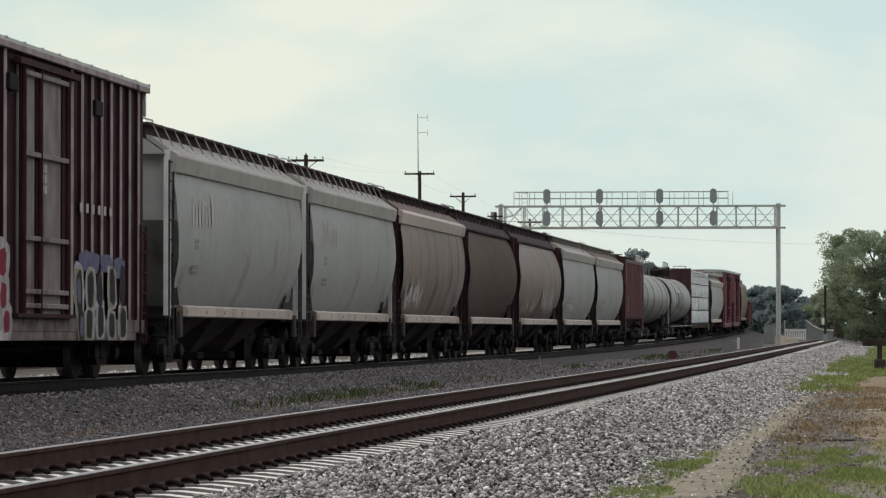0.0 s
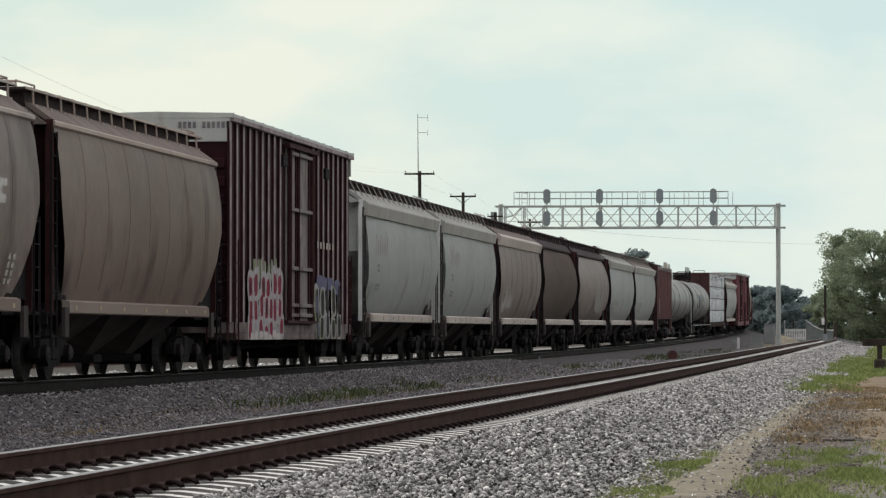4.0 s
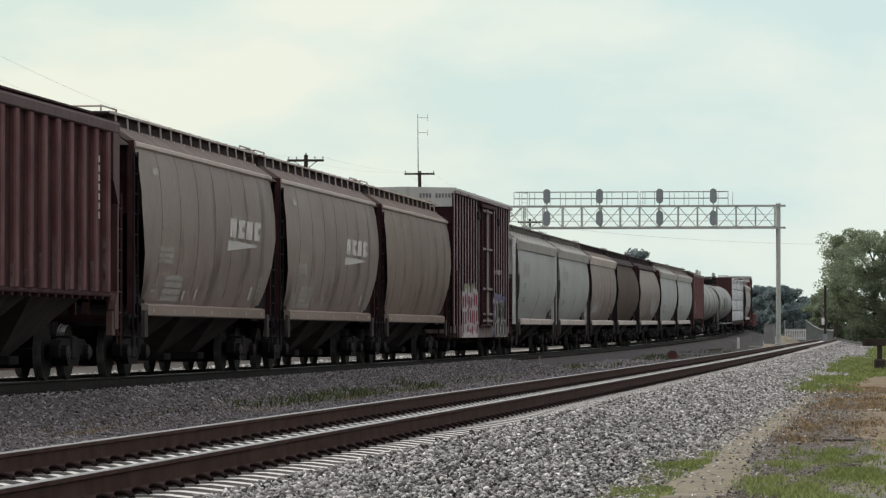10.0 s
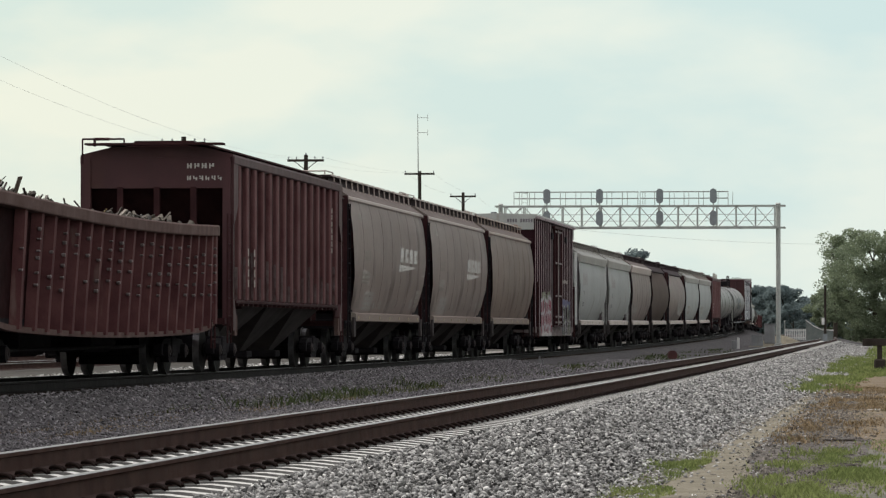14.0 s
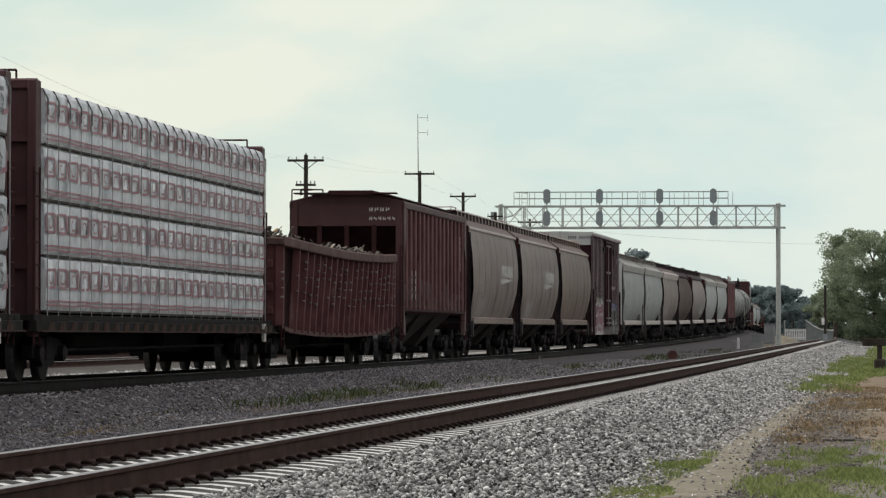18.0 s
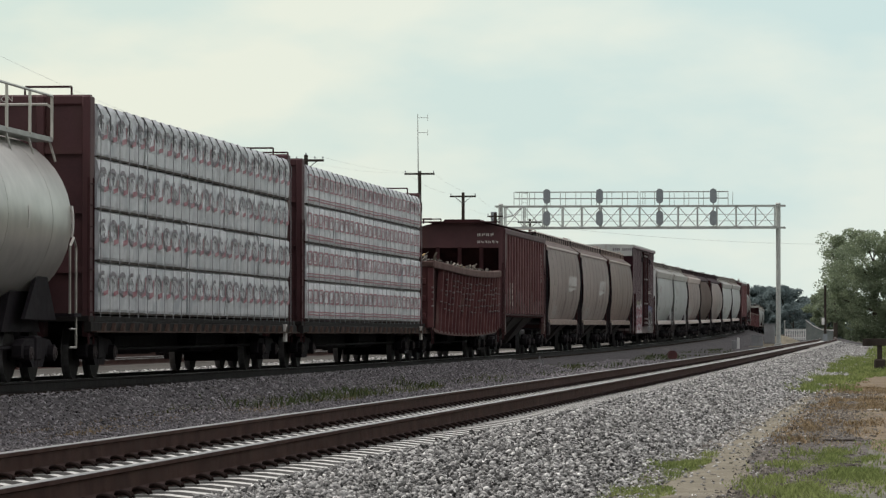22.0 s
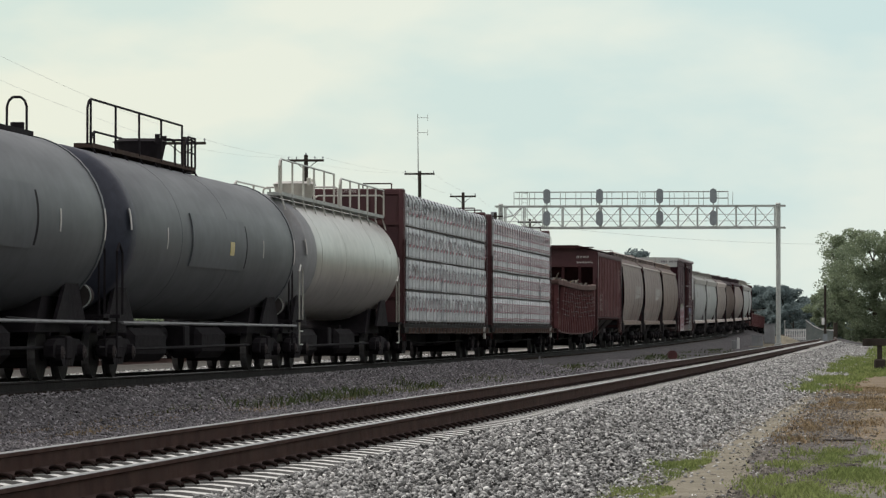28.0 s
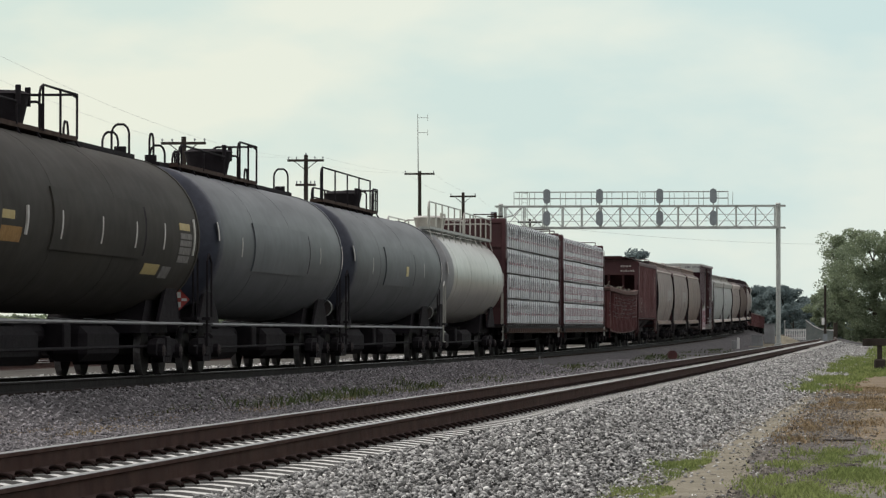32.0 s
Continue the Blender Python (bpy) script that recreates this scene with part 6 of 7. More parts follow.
def tank_car(length, r, zc, paint, label, style, walkway=(0.5, -3.7, 2.9, 4.98), bowl_at=-0.8, split=False):
    car = thing("tank_car", label, "tank car", "tank cars of the train")
    half = length / 2
    body = length - 1.5
    pb = body / 2
    bm = bmesh.new()
    shell(bm, body, r, z=zc)
    part("tank_shell", bm, paint, car, smooth=True)
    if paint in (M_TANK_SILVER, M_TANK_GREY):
        # a cap over the rear head puts that end's shade into a darker colour
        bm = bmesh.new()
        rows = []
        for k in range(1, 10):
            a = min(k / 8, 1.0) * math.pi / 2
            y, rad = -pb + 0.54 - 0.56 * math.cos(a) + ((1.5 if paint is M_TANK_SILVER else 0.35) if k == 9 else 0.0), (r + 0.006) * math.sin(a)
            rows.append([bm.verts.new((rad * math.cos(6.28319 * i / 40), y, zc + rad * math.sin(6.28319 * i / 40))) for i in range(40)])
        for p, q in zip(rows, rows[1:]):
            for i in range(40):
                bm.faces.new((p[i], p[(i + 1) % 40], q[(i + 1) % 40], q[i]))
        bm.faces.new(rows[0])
        part("tank_head", bm, M_CABINET if paint is M_TANK_SILVER else M_TANK_HEADSHADE, car, "tank head in dull grey that holds its shade" if paint is M_TANK_SILVER else "tank head in dark navy that holds its shade", smooth=True)
    rail_mat = M_TANK_SILVER if style == "silver" else M_DARK
    trim = M_TANK_SILVER if style == "silver" else M_DARK
    top = zc + r
    for y in ((-pb * 0.66, -pb * 0.2, pb * 0.42, pb * 0.78) if style == "silver" else (-pb + 0.6, -pb * 0.45, pb * 0.1, pb - 0.6)):
        bm = bmesh.new()
        band(bm, y, r, 0.05 if paint is not M_TANK_DULL else 0.7, zc, 0.003)
        part("shell_seam", bm, paint if paint is not M_TANK_DULL else M_RINGBAND, car)
    if style in ("grey", "black"):
        for y, wd in ((pb - 0.5, 0.16), (-pb + 0.85, 0.75)) if style == "black" else ((pb - 0.5, 0.16),):
            bm = bmesh.new()
            band(bm, y, r, wd, zc, 0.02)
            part("jacket_band", bm, paint, car, smooth=True)
        bm = bmesh.new()
        curved_patch(bm, -4.5 if split else -3.5, 3.3 if split else 2.8, -20, 18, r, zc, 0.03)
        part("jacket_plate", bm, M_TANK_PLATE if style == "grey" else paint, car, "raised plate on the tank's side", smooth=True)
        bm = bmesh.new()
        curved_patch(bm, 3.31 if split else 2.81, 3.55 if split else 3.05, -18, 15, r, zc, 0.012)
        part("plate_edge", bm, M_DARK, car)
    # cradle, sills, side rail
    for sy in (1, -1):
        bm = bmesh.new()
        slab(bm, [(sy * (half - 1.1), 0.80), (sy * (half - 4.0), 0.80), (sy * (half - 3.3), zc - r * 0.72), (sy * (half - 1.9), zc - r * 0.72)], -0.9, 0.9)
        part("saddle", bm, M_DARK, car)
        part("stub_sill", box(bmesh.new(), -0.25, 0.25, sy * (half - 2.3) - 2.0, sy * (half - 2.3) + 2.0, 0.70, 1.02, 0.02), M_DARK, car)
    for sy in (1, -1):
        bm = bmesh.new()
        slab(bm, [(sy * (half - 1.0), 1.0), (sy * (half - 3.4), 1.0), (sy * (half - 2.5), zc - 0.9), (sy * (half - 1.7), zc - 0.9)], 1.08, 1.14)
        part("bolster_web", bm, M_DARK, car)
        bm = bmesh.new()
        box(bm, -1.45, 1.45, min(sy * (half - 0.45), sy * (half - 1.0)), max(sy * (half - 0.45), sy * (half - 1.0)), 1.05, 1.11)
        part("end_platform", bm, M_DARK, car)
        for x in (1.38, -1.38):
            bm = bmesh.new()
            pipe(bm, [(x, sy * (half - 0.55), 0.55), (x, sy * (half - 0.55), 2.2), (x, sy * (half - 0.75), 2.35), (x, sy * (half - 1.05), 2.2), (x, sy * (half - 1.05), 1.1)], 0.022)
            for z in (0.55, 0.85):
                rod(bm, (x, sy * (half - 0.55), z), (x, sy * (half - 1.05), z), 0.018, 5)
            part("end_handrail", bm, rail_mat, car)
    for sx in (1, -1) if style != "silver" else ():
        bm = bmesh.new()
        rod(bm, (sx * 1.47, -half + 0.6, 0.97), (sx * 1.47, half - 0.6, 0.97), 0.028, 6)
        for i in range(7):
            y = -half + 1.4 + (length - 2.8) * i / 6
            rod(bm, (sx * 1.47, y, 0.97), (sx * 0.5, y, 1.05), 0.010, 5)
        part("side_handrail", bm, M_CABINET, car)
    if style == "grey":
        drum = part("air_drum", rod(bmesh.new(), (1.05, half - 1.15, 1.42), (1.05, half - 0.80, 1.42), 0.20, 18), M_CHUTE, car, "small grimy drum on the end platform")
        bm = bmesh.new()
        band(bm, half - 1.14, 0.20, 0.03, 0.0, 0.02, 20)
        part("drum_rim", bm, M_STEEL, drum, at=pose(1.05, 0, 1.42))
    bm = bmesh.new()
    rod(bm, (0.2, -pb * 0.2, 0.78), (0.2, pb * 0.05, 0.78), 0.17, 12)
    box(bm, -0.7, 0.7, 0.3, 0.9, 0.5, 0.95, 0.03)
    part("air_reservoir", bm, M_DARK, car)
    # roof fittings: bowl, walkway, railings and hoops
    bowl_y = bowl_at
    bowl_mat = M_TANK_SILVER if style == "silver" else M_DARK
    bowl = part("manway_bowl", rod(bmesh.new(), (0, bowl_y, top + 0.06 if split else top - 0.1), (0, bowl_y, top + (0.58 if split else 0.44)), 0.40, 18, 0.52), bowl_mat, car, "round bowl over the manway", smooth=True)
    part("manway_lid", rod(bmesh.new(), (0, bowl_y, top + (0.58 if split else 0.44)), (0, bowl_y, top + (0.64 if split else 0.50)), 0.55, 18, 0.42), bowl_mat, bowl)
    part("bowl_neck", rod(bmesh.new(), (0, bowl_y, top - 0.1), (0, bowl_y, top + 0.12), 0.28, 16), bowl_mat, bowl)
    for y in (-0.4, 0.35):
        part("lid_bolt", rod(bmesh.new(), (0.42, bowl_y + y, top + 0.40), (0.42, bowl_y + y, top + (0.72 if split else 0.58)), 0.05, 8), bowl_mat, bowl)
    wide, a, b, hi = walkway
    zd = 3.98 if style == "silver" else top + 0.04
    low = zd + 0.62 * (hi - zd)
    flat = 0.030 if style == "silver" else 0.026

    def railing(platform, x, y0, y1, height, count, middle=False):
        """Posts under a top rail that bends down at its rear end."""
        for i in range(count):
            y = y0 + 0.3 + (y1 - y0 - 0.3) * i / (count - 1)
            part("railing_post", rod(bmesh.new(), (x, y, zd), (x, y, height), flat, 4), rail_mat, platform)
        bm = bmesh.new()
        pipe(bm, [(x, y0, zd), (x, y0, height - 0.18), (x, y0 + 0.12, height - 0.05), (x, y0 + 0.32, height), (x, y1, height)], 0.024)
        part("top_rail", bm, rail_mat, platform)
        if middle:
            part("middle_rail", rod(bmesh.new(), (x, y0, (zd + height) / 2), (x, y1, (zd + height) / 2), 0.018, 5), rail_mat, platform)

    for sx in (1, -1):
        inner = wide - 0.35
        y0 = a + (4.5 if sx < 0 and b - a > 8 else 0.0)
        platform = part("roof_platform", box(bmesh.new(), min(sx * inner, sx * wide), max(sx * inner, sx * wide), y0, b, zd - 0.04, zd + 0.04), M_STEEL if style == "silver" else M_RUSTDECK, car, "steel walkway beside the manway")
        drop = r - math.sqrt(max(0.01, r * r - (wide + 0.08) ** 2))
        legs = max(4, round((b - y0) / 1.6))
        for i in range(legs + 1):
            y = y0 + 0.06 + (b - y0 - 0.12) * i / legs
            part("platform_leg", rod(bmesh.new(), (sx * (wide - 0.05), y, zd), (sx * (wide + 0.06), y, top - drop - 0.02), 0.022, 4), rail_mat, platform)
        if sx < 0:
            railing(platform, -wide, y0 + 0.3, bowl_y + 2.2 if not split else bowl_y - 0.8, low, 3, not split)
        elif style == "silver":
            railing(platform, wide, a - 0.5, -0.5, hi, 6)
            railing(platform, wide, 0.5, b - 0.06, hi - 0.06, 6)
        elif split:
            railing(platform, wide, a, bowl_y - 0.9, low - 0.1, 3)
            railing(platform, wide, bowl_y + 0.9, b - 0.06, hi, 3)
        else:
            railing(platform, wide, a - 0.5, 1.1, hi, 5)
            railing(platform, wide, 1.5, b - 0.06, low + 0.12, 3, True)
    # low frames across the roof before and behind the bowl
    for y, z in ((bowl_y + 1.1, low), (b - 0.06, hi if split else low + 0.1)):
        bm = bmesh.new()
        pipe(bm, [(wide, y, zd), (wide, y, z - 0.06), (wide - 0.08, y, z), (-wide + 0.08, y, z), (-wide, y, z - 0.06), (-wide, y, zd)], 0.024)
        part("cross_rail", bm, rail_mat, car)
    if style != "silver":
        for y, tall, wx, wy in ((7.4 if style == "black" else -8.0, 0.42, 0.15, 0.0), (8.4, 0.62, 0.17, 0.0), (-pb + 0.7, 0.62, 0.0, 0.22), (b + 0.9, 0.4, 0.0, 0.2)) if split else ():
            bm = bmesh.new()
            bend = [(-1, 0.0), (-1, tall - 0.16), (-0.8, tall - 0.06), (-0.4, tall), (0.4, tall), (0.8, tall - 0.06), (1, tall - 0.16), (1, 0.0)]
            pipe(bm, [(0.1 + k * wx, y + k * wy, top + z) for k, z in bend], 0.024)
            part("hoop", bm, rail_mat, car, "black pipe hoop over a roof valve")
        for y in (8.9, -8.2) if split else ():
            part("valve", rod(bmesh.new(), (0, y, top - 0.05), (0, y, top + 0.22), 0.12, 12), M_DARK, car, smooth=True)
        part("roof_walk", box(bmesh.new(), -0.3, 0.3, b, 8.8 if split else b + 0.6, top - 0.02, top + 0.06), M_DARK, car)
        if split:
            part("roof_walk", box(bmesh.new(), -0.3, 0.3, -pb + 0.5, a, top - 0.02, top + 0.06), M_DARK, car)
    # marks and placards
    if style == "black":
        strips = [(y, -13, 4, 0.034) for y in (-6.5, -3.9, -0.6, 2.45)] + [(5.35, -12, 6, 0.006), (pb - 1.02, -14, 12, 0.024)]
    else:
        strips = [(-pb + 0.35, 0, 14, 0.01), (-6.1, -10, 5, 0.006), (5.2, -8, 6, 0.006), (pb - 0.55, -10, 10, 0.024)]
    for y, a0, a1, out in strips:
        part("reflector_strip", curved_patch(bmesh.new(), y, y + 0.10, a0, a1, r, zc, out, 4), M_MARK, car)
    if style == "black":
        for y0, y1, a0, a1 in ((-8.9, -7.3, -5, 0), (6.9, 8.0, 3, 8), (4.0, 5.5, -31, -23)):
            part("stencil_panel", curved_patch(bmesh.new(), y0, y1, a0, a1, r, zc, 0.006, 3), M_MARK_OCHRE, car, "ochre stencilled panel")
        part("stencil_panel", curved_patch(bmesh.new(), -8.7, -6.7, -18, -9, r, zc, 0.006, 3), M_ORANGE_DULL, car, "dull orange stencilled panel")
        for a0, a1 in ((-3, 1), (-8, -4), (-14, -9), (-20, -15)):
            part("stencil_panel", curved_patch(bmesh.new(), 7.0, 8.2, a0, a1, r, zc, 0.006, 3), M_STENCIL_GREY, car, "rubbed grey stencilled lines")
        part("stencil_panel", curved_patch(bmesh.new(), 5.8, 6.7, -33, -24, r, zc, 0.006, 3), M_STENCIL_GREY, car, "rubbed grey stencilled lines")
        y, z = half - 1.25, 1.44
        placard = part("diamond_placard", slab(bmesh.new(), [(y - 0.02, z - 0.22), (y, z - 0.22), (y, z + 0.22), (y - 0.02, z + 0.22)], 1.13, 1.17), M_DARK, car, "red and white diamond placard on a bracket")
        bm = bmesh.new()
        bm.faces.new([bm.verts.new((1.15 + a, y - 0.03, z + c)) for a, c in ((0, -0.21), (0.21, 0), (0, 0.21), (-0.21, 0))])
        bmesh.ops.solidify(bm, geom=bm.faces[:], thickness=0.01)
        part("placard_face", bm, M_PLACARD_RED, placard)
        for a, c, w, h in ((-0.035, 0.03, 0.07, 0.11), (-0.035, -0.15, 0.07, 0.10), (-0.15, -0.03, 0.10, 0.05), (0.05, -0.03, 0.10, 0.05)):
            part("placard_bar", box(bmesh.new(), 1.15 + a, 1.15 + a + w, y - 0.046, y - 0.042, z + c, z + c + h), M_WHITE, placard)
        part("placard_bracket", rod(bmesh.new(), (1.15, y, 1.06), (1.15, y, z - 0.2), 0.02, 6), M_DARK, car)
    elif not split and style != "silver":
        bm = bmesh.new()
        curved_patch(bm, 0.8, 1.3, -9, 1, r, zc, 0.036, 3)
        part("placard", bm, M_REFLECT, car, "small yellow placard")
    brake_gear(car, 5.5, 0.26)
    ends(car, half)
    trucks(car, half - 2.2)
    return car


# blue-grey darkened to paint the shade on the rear tank heads
M_TANK_HEADSHADE = material("shaded_blue_grey_head", (0.024, 0.028, 0.042), (0.036, 0.041, 0.06), 0.5, bump=0.02)
M_ORANGE_DULL = material("dull_orange_stencil_paint", (0.26, 0.15, 0.055), (0.36, 0.22, 0.09), 0.65, scale=9.0, bump=0.0)
M_STENCIL_GREY = material("rubbed_grey_stencil_paint", (0.15, 0.145, 0.135), (0.26, 0.25, 0.24), 0.65, scale=9.0, bump=0.0)
M_MARK_OCHRE = material("ochre_stencil_paint", (0.42, 0.33, 0.13), (0.50, 0.40, 0.18), 0.6, bump=0.0)


# the train, from the far end to the near end: (builder, front coupling, rear coupling)
TRAIN = []


def add(car, front, rear):
    TRAIN.append((car, (front + rear) / 2))


def hop(front, rear, paint, trim, marks, label, seed, end=None, build="bowed"):
    add(rounded_hopper(front - rear, paint, trim, marks, label, end, build, seed=seed), front, rear)


add(gondola(18.0, "red-brown empty gondola far ahead in the train", False), 550.0, 532.0)
add(tank_car(18.0, 1.42, 2.62, M_TANK_BLACK, "black tank car far ahead in the train", "black"), 532.0, 514.0)
hop(514.0, 496.4, M_HOPPER_LIGHT, M_HOPPER_LIGHT, None, "pale grey covered hopper far ahead in the train", 31)
hop(496.4, 478.8, M_HOPPER_LIGHT, M_HOPPER_LIGHT, None, "pale grey covered hopper far ahead in the train", 32)
for i in range(6):
    f = 478.8 - 25.15 * i
    add(gondola(25.15, "long red-brown gondola far ahead in the train", False), f, f - 25.15)
hop(327.9, 310.3, M_HOPPER_BROWN, M_HOPPER_BROWN, None, "rusty brown round-sided covered hopper", 21)
add(boxcar(18.4, "wine red boxcar with a pale roof edge", False, M_BRIGHTRED), 310.3, 291.9)
add(boxcar(18.3, "wine red boxcar with a pale roof", False, M_BRIGHTRED), 291.9, 273.6)
hop(273.6, 252.3, M_HOPPER_LIGHT, M_HOPPER_LIGHT, None, "pale grey covered hopper behind the red boxcars", 22)
add(centerbeam(27.4, "dark red lumber car with plain white wrapped bundles", False, 7, marked=False), 252.3, 224.9)
add(tank_car(26.0, 1.45, 2.60, M_TANK_DULL, "dull grey stained tank car", "grey"), 224.9, 198.9)
add(tank_car(27.4, 1.45, 2.60, M_TANK_DULL, "dull grey tank car with dark bands", "silver"), 198.9, 171.5)
add(ribbed_hopper(16.1, "oxide red covered hopper between hoppers and tanks"), 171.5, 155.4)
hop(155.4, 136.5, M_HOPPER_LIGHT, M_HOPPER_TAN, marks_dim, "pale grey ribbed covered hopper", 12)
hop(136.5, 118.0, M_HOPPER_LIGHT, M_HOPPER_LIGHT, marks_dim, "pale grey covered hopper with streaks", 13)
hop(118.0, 98.85, M_HOPPER_TAN, M_BOARD, marks_scrawled_front, "dusty tan round-sided covered hopper with pale scrawls", 14, M_DARKRED, "round")
hop(98.85, 81.5, M_HOPPER_DIM, M_BOARD, None, "plain umber round-sided covered hopper", 15, M_DARKRED, "round")
hop(81.5, 64.0, M_HOPPER_TAN, M_HOPPER_TAN, marks_scrawled, "dusty tan covered hopper with chalky scrawls low down", 16, M_DARKRED, "ledged")
hop(64.0, 46.9, M_HOPPER_LIGHT, M_HOPPER_LIGHT, marks_pink, "pale grey covered hopper with a faded pink mark", 17, M_HOPPER_LIGHT)
hop(46.8, 29.3, M_HOPPER_LIGHT, M_HOPPER_LIGHT, marks_pink, "pale grey covered hopper with a faded pink mark", 18, M_HOPPER_LIGHT)
add(boxcar(19.4, "maroon high boxcar with graffiti and a chalky door"), 27.75, 8.35)
hop(8.4, -8.6, M_HOPPER_BROWN, M_HOPPER_BROWN, None, "plain dusty brown covered hopper", 2)
hop(-8.7, -26.2, M_HOPPER_TAN, M_HOPPER_TAN, marks_swoosh, "dusty tan covered hopper with a white wordmark", 3)
hop(-26.2, -43.3, M_HOPPER_TAN, M_HOPPER_TAN, marks_swoosh, "dusty tan covered hopper with a white wordmark", 4)
add(ribbed_hopper(17.55, "oxide red ribbed covered hopper with an open end frame", 0.7), -44.0, -61.55)
add(gondola(20.8, "scraped red-brown gondola heaped with scrap"), -62.53, -83.33)
add(centerbeam(25.7, "dark red centre-beam flat car loaded with white-wrapped lumber", True, 5), -82.1, -107.8)
add(centerbeam(24.4, "dark red centre-beam flat car loaded with printed dusty white lumber bundles", False, 6, wrap=M_WRAPDULL), -107.8, -132.2)
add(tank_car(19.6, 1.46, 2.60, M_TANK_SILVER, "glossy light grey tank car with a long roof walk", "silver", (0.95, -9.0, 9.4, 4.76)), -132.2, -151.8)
add(tank_car(21.6, 1.52, 2.60, M_TANK_GREY, "slate grey tank car with a black roof railing", "grey", (0.5, -8.0, 2.7, 4.98)), -151.8, -173.4)
add(tank_car(20.2, 1.52, 2.62, M_TANK_GREY, "slate grey tank car with a raised side plate", "grey", (0.5, -7.8, 2.2, 5.0), -1.4, True), -173.4, -193.6)
add(tank_car(20.4, 1.52, 2.64, M_TANK_BLACK, "dusty black tank car with ochre stencils", "black", (0.5, -7.4, 2.4, 4.98), -1.7, True), -193.6, -214.0)


# ---- the place beside the tracks ----
def spot(px, d, z=0.0):
    """A point d metres ahead, at so many parts of the view's scale to the right of its middle."""
    return Vector((px * d, d, z))


def signal_bridge():
    gantry = thing("signal_bridge", "weathered galvanised signal bridge spanning the tracks", "signal bridge", at=beside(290.0, -2.6, 0.0))
    zb, zt, zr, span = 8.66, 10.33, 11.43, 21.25
    for x, z0 in ((0.0, -0.5), (-span, -0.4)):
        bm = bmesh.new()
        rod(bm, (x, 0.0, z0), (x, 0.0, zt + 0.14), 0.18, 14)
        rod(bm, (x, 0.0, zt + 0.14), (x, 0.0, zt + 0.22), 0.24, 14, 0.14)
        box(bm, x - 0.3, x + 0.3, -0.3, 0.3, z0, z0 + 0.35, 0.02)
        part("mast", bm, M_STEEL, gantry, smooth=True)
    for y in (-0.6, 0.6):
        for z in (zb, zt):
            bm = bmesh.new()
            box(bm, -span - 0.4, 0.55, y - 0.05, y + 0.05, z - 0.065, z + 0.065)
            part("chord", bm, M_STEEL, gantry)
        n = 14
        for i in range(n + 1):
            x = -span + 0.35 + (span - 0.6) * i / n
            bm = bmesh.new()
            box(bm, x - 0.04, x + 0.04, y - 0.035, y + 0.035, zb, zt)
            part("upright", bm, M_STEEL, gantry)
        for i in range(n):
            a, b = (-span + 0.35 + (span - 0.6) * k / n for k in (i, i + 1))
            bm = bmesh.new()
            up = (i % 2 == 0) == (y < 0)
            rod(bm, (a, y, zb if up else zt), (b, y, zt if up else zb), 0.032, 5)
            part("diagonal", bm, M_STEEL, gantry)
    bm = bmesh.new()
    for z in (zb + 0.55, zb + 1.05):
        rod(bm, (-span + 0.2, 0.62, z), (-0.1, 0.62, z), 0.022, 5)
    part("inner_handrail", bm, M_STEEL, gantry)
    bm = bmesh.new()
    box(bm, -span, 0.0, -0.5, 0.5, zb + 0.07, zb + 0.11)
    part("walkway", bm, M_STEEL, gantry)
    scale = 23.26
    for x0, x1 in ((909, 1130), (1134, 1290)):
        a, b = (x0 - 1378) / scale, (x1 - 1378) / scale
        bm = bmesh.new()
        for z in (zr, zr - 0.5):
            rod(bm, (a, -0.6, z), (b, -0.6, z), 0.028, 5)
            rod(bm, (a, 0.6, z), (b, 0.6, z), 0.024, 5)
        k = max(4, round((b - a) / 1.15))
        for i in range(k + 1):
            x = a + (b - a) * i / k
            rod(bm, (x, -0.6, zt), (x, -0.6, zr), 0.028, 5)
            rod(bm, (x + 0.3, 0.6, zt), (x + 0.3, 0.6, zr), 0.022, 5)
        part("top_railing", bm, M_STEEL, gantry)
    for px in (968, 1062, 1169, 1264):
        x = (px - 1378) / scale
        bm = bmesh.new()
        rod(bm, (x, -0.75, zb - 0.05), (x, -0.75, 10.9), 0.055, 8)
        box(bm, x - 0.05, x + 0.05, -0.75, -0.6, zb - 0.02, zb + 0.06)
        box(bm, x - 0.05, x + 0.05, -0.75, -0.6, zt - 0.06, zt + 0.02)
        head_pole = part("signal_pole", bm, M_STEEL, gantry)
        for zc in (11.08, 9.39):
            bm = bmesh.new()
            ring = []
            for i in range(24):
                t = 6.28319 * i / 24
                cx, cz = 0.27 * math.cos(t), 0.29 * (1 if math.sin(t) > 0 else -1) * (0.0 if abs(math.sin(t)) < 1e-6 else 1) + 0.27 * math.sin(t)
                ring.append((x + cx, zc + cz))
            prism(bm, ring, -0.86, -0.82)
            part("target_plate", bm, M_SIGNAL, head_pole, "dark oval signal target plate")
            bm = bmesh.new()
            box(bm, x - 0.17, x + 0.17, -0.81, -0.52, zc - 0.5, zc + 0.5, 0.03)
            for k in (-0.38, 0.0, 0.38):
                rod(bm, (x, -0.52, zc + k), (x, -0.34, zc + k), 0.12, 12, caps=False)
            part("signal_housing", bm, M_SIGNAL, head_pole)
    bm = bmesh.new()
    x = (925 - 1378) / scale
    ladder(bm, x, 0.75, zb, zr + 0.1, along="x")
    pipe(bm, [(-span + 0.15, -0.3, zt - 0.9), (-span + 1.0, -0.3, zt - 0.7), (-span + 1.6, -0.3, zt - 0.1)], 0.05)
    part("access_ladder", bm, M_STEEL, gantry)
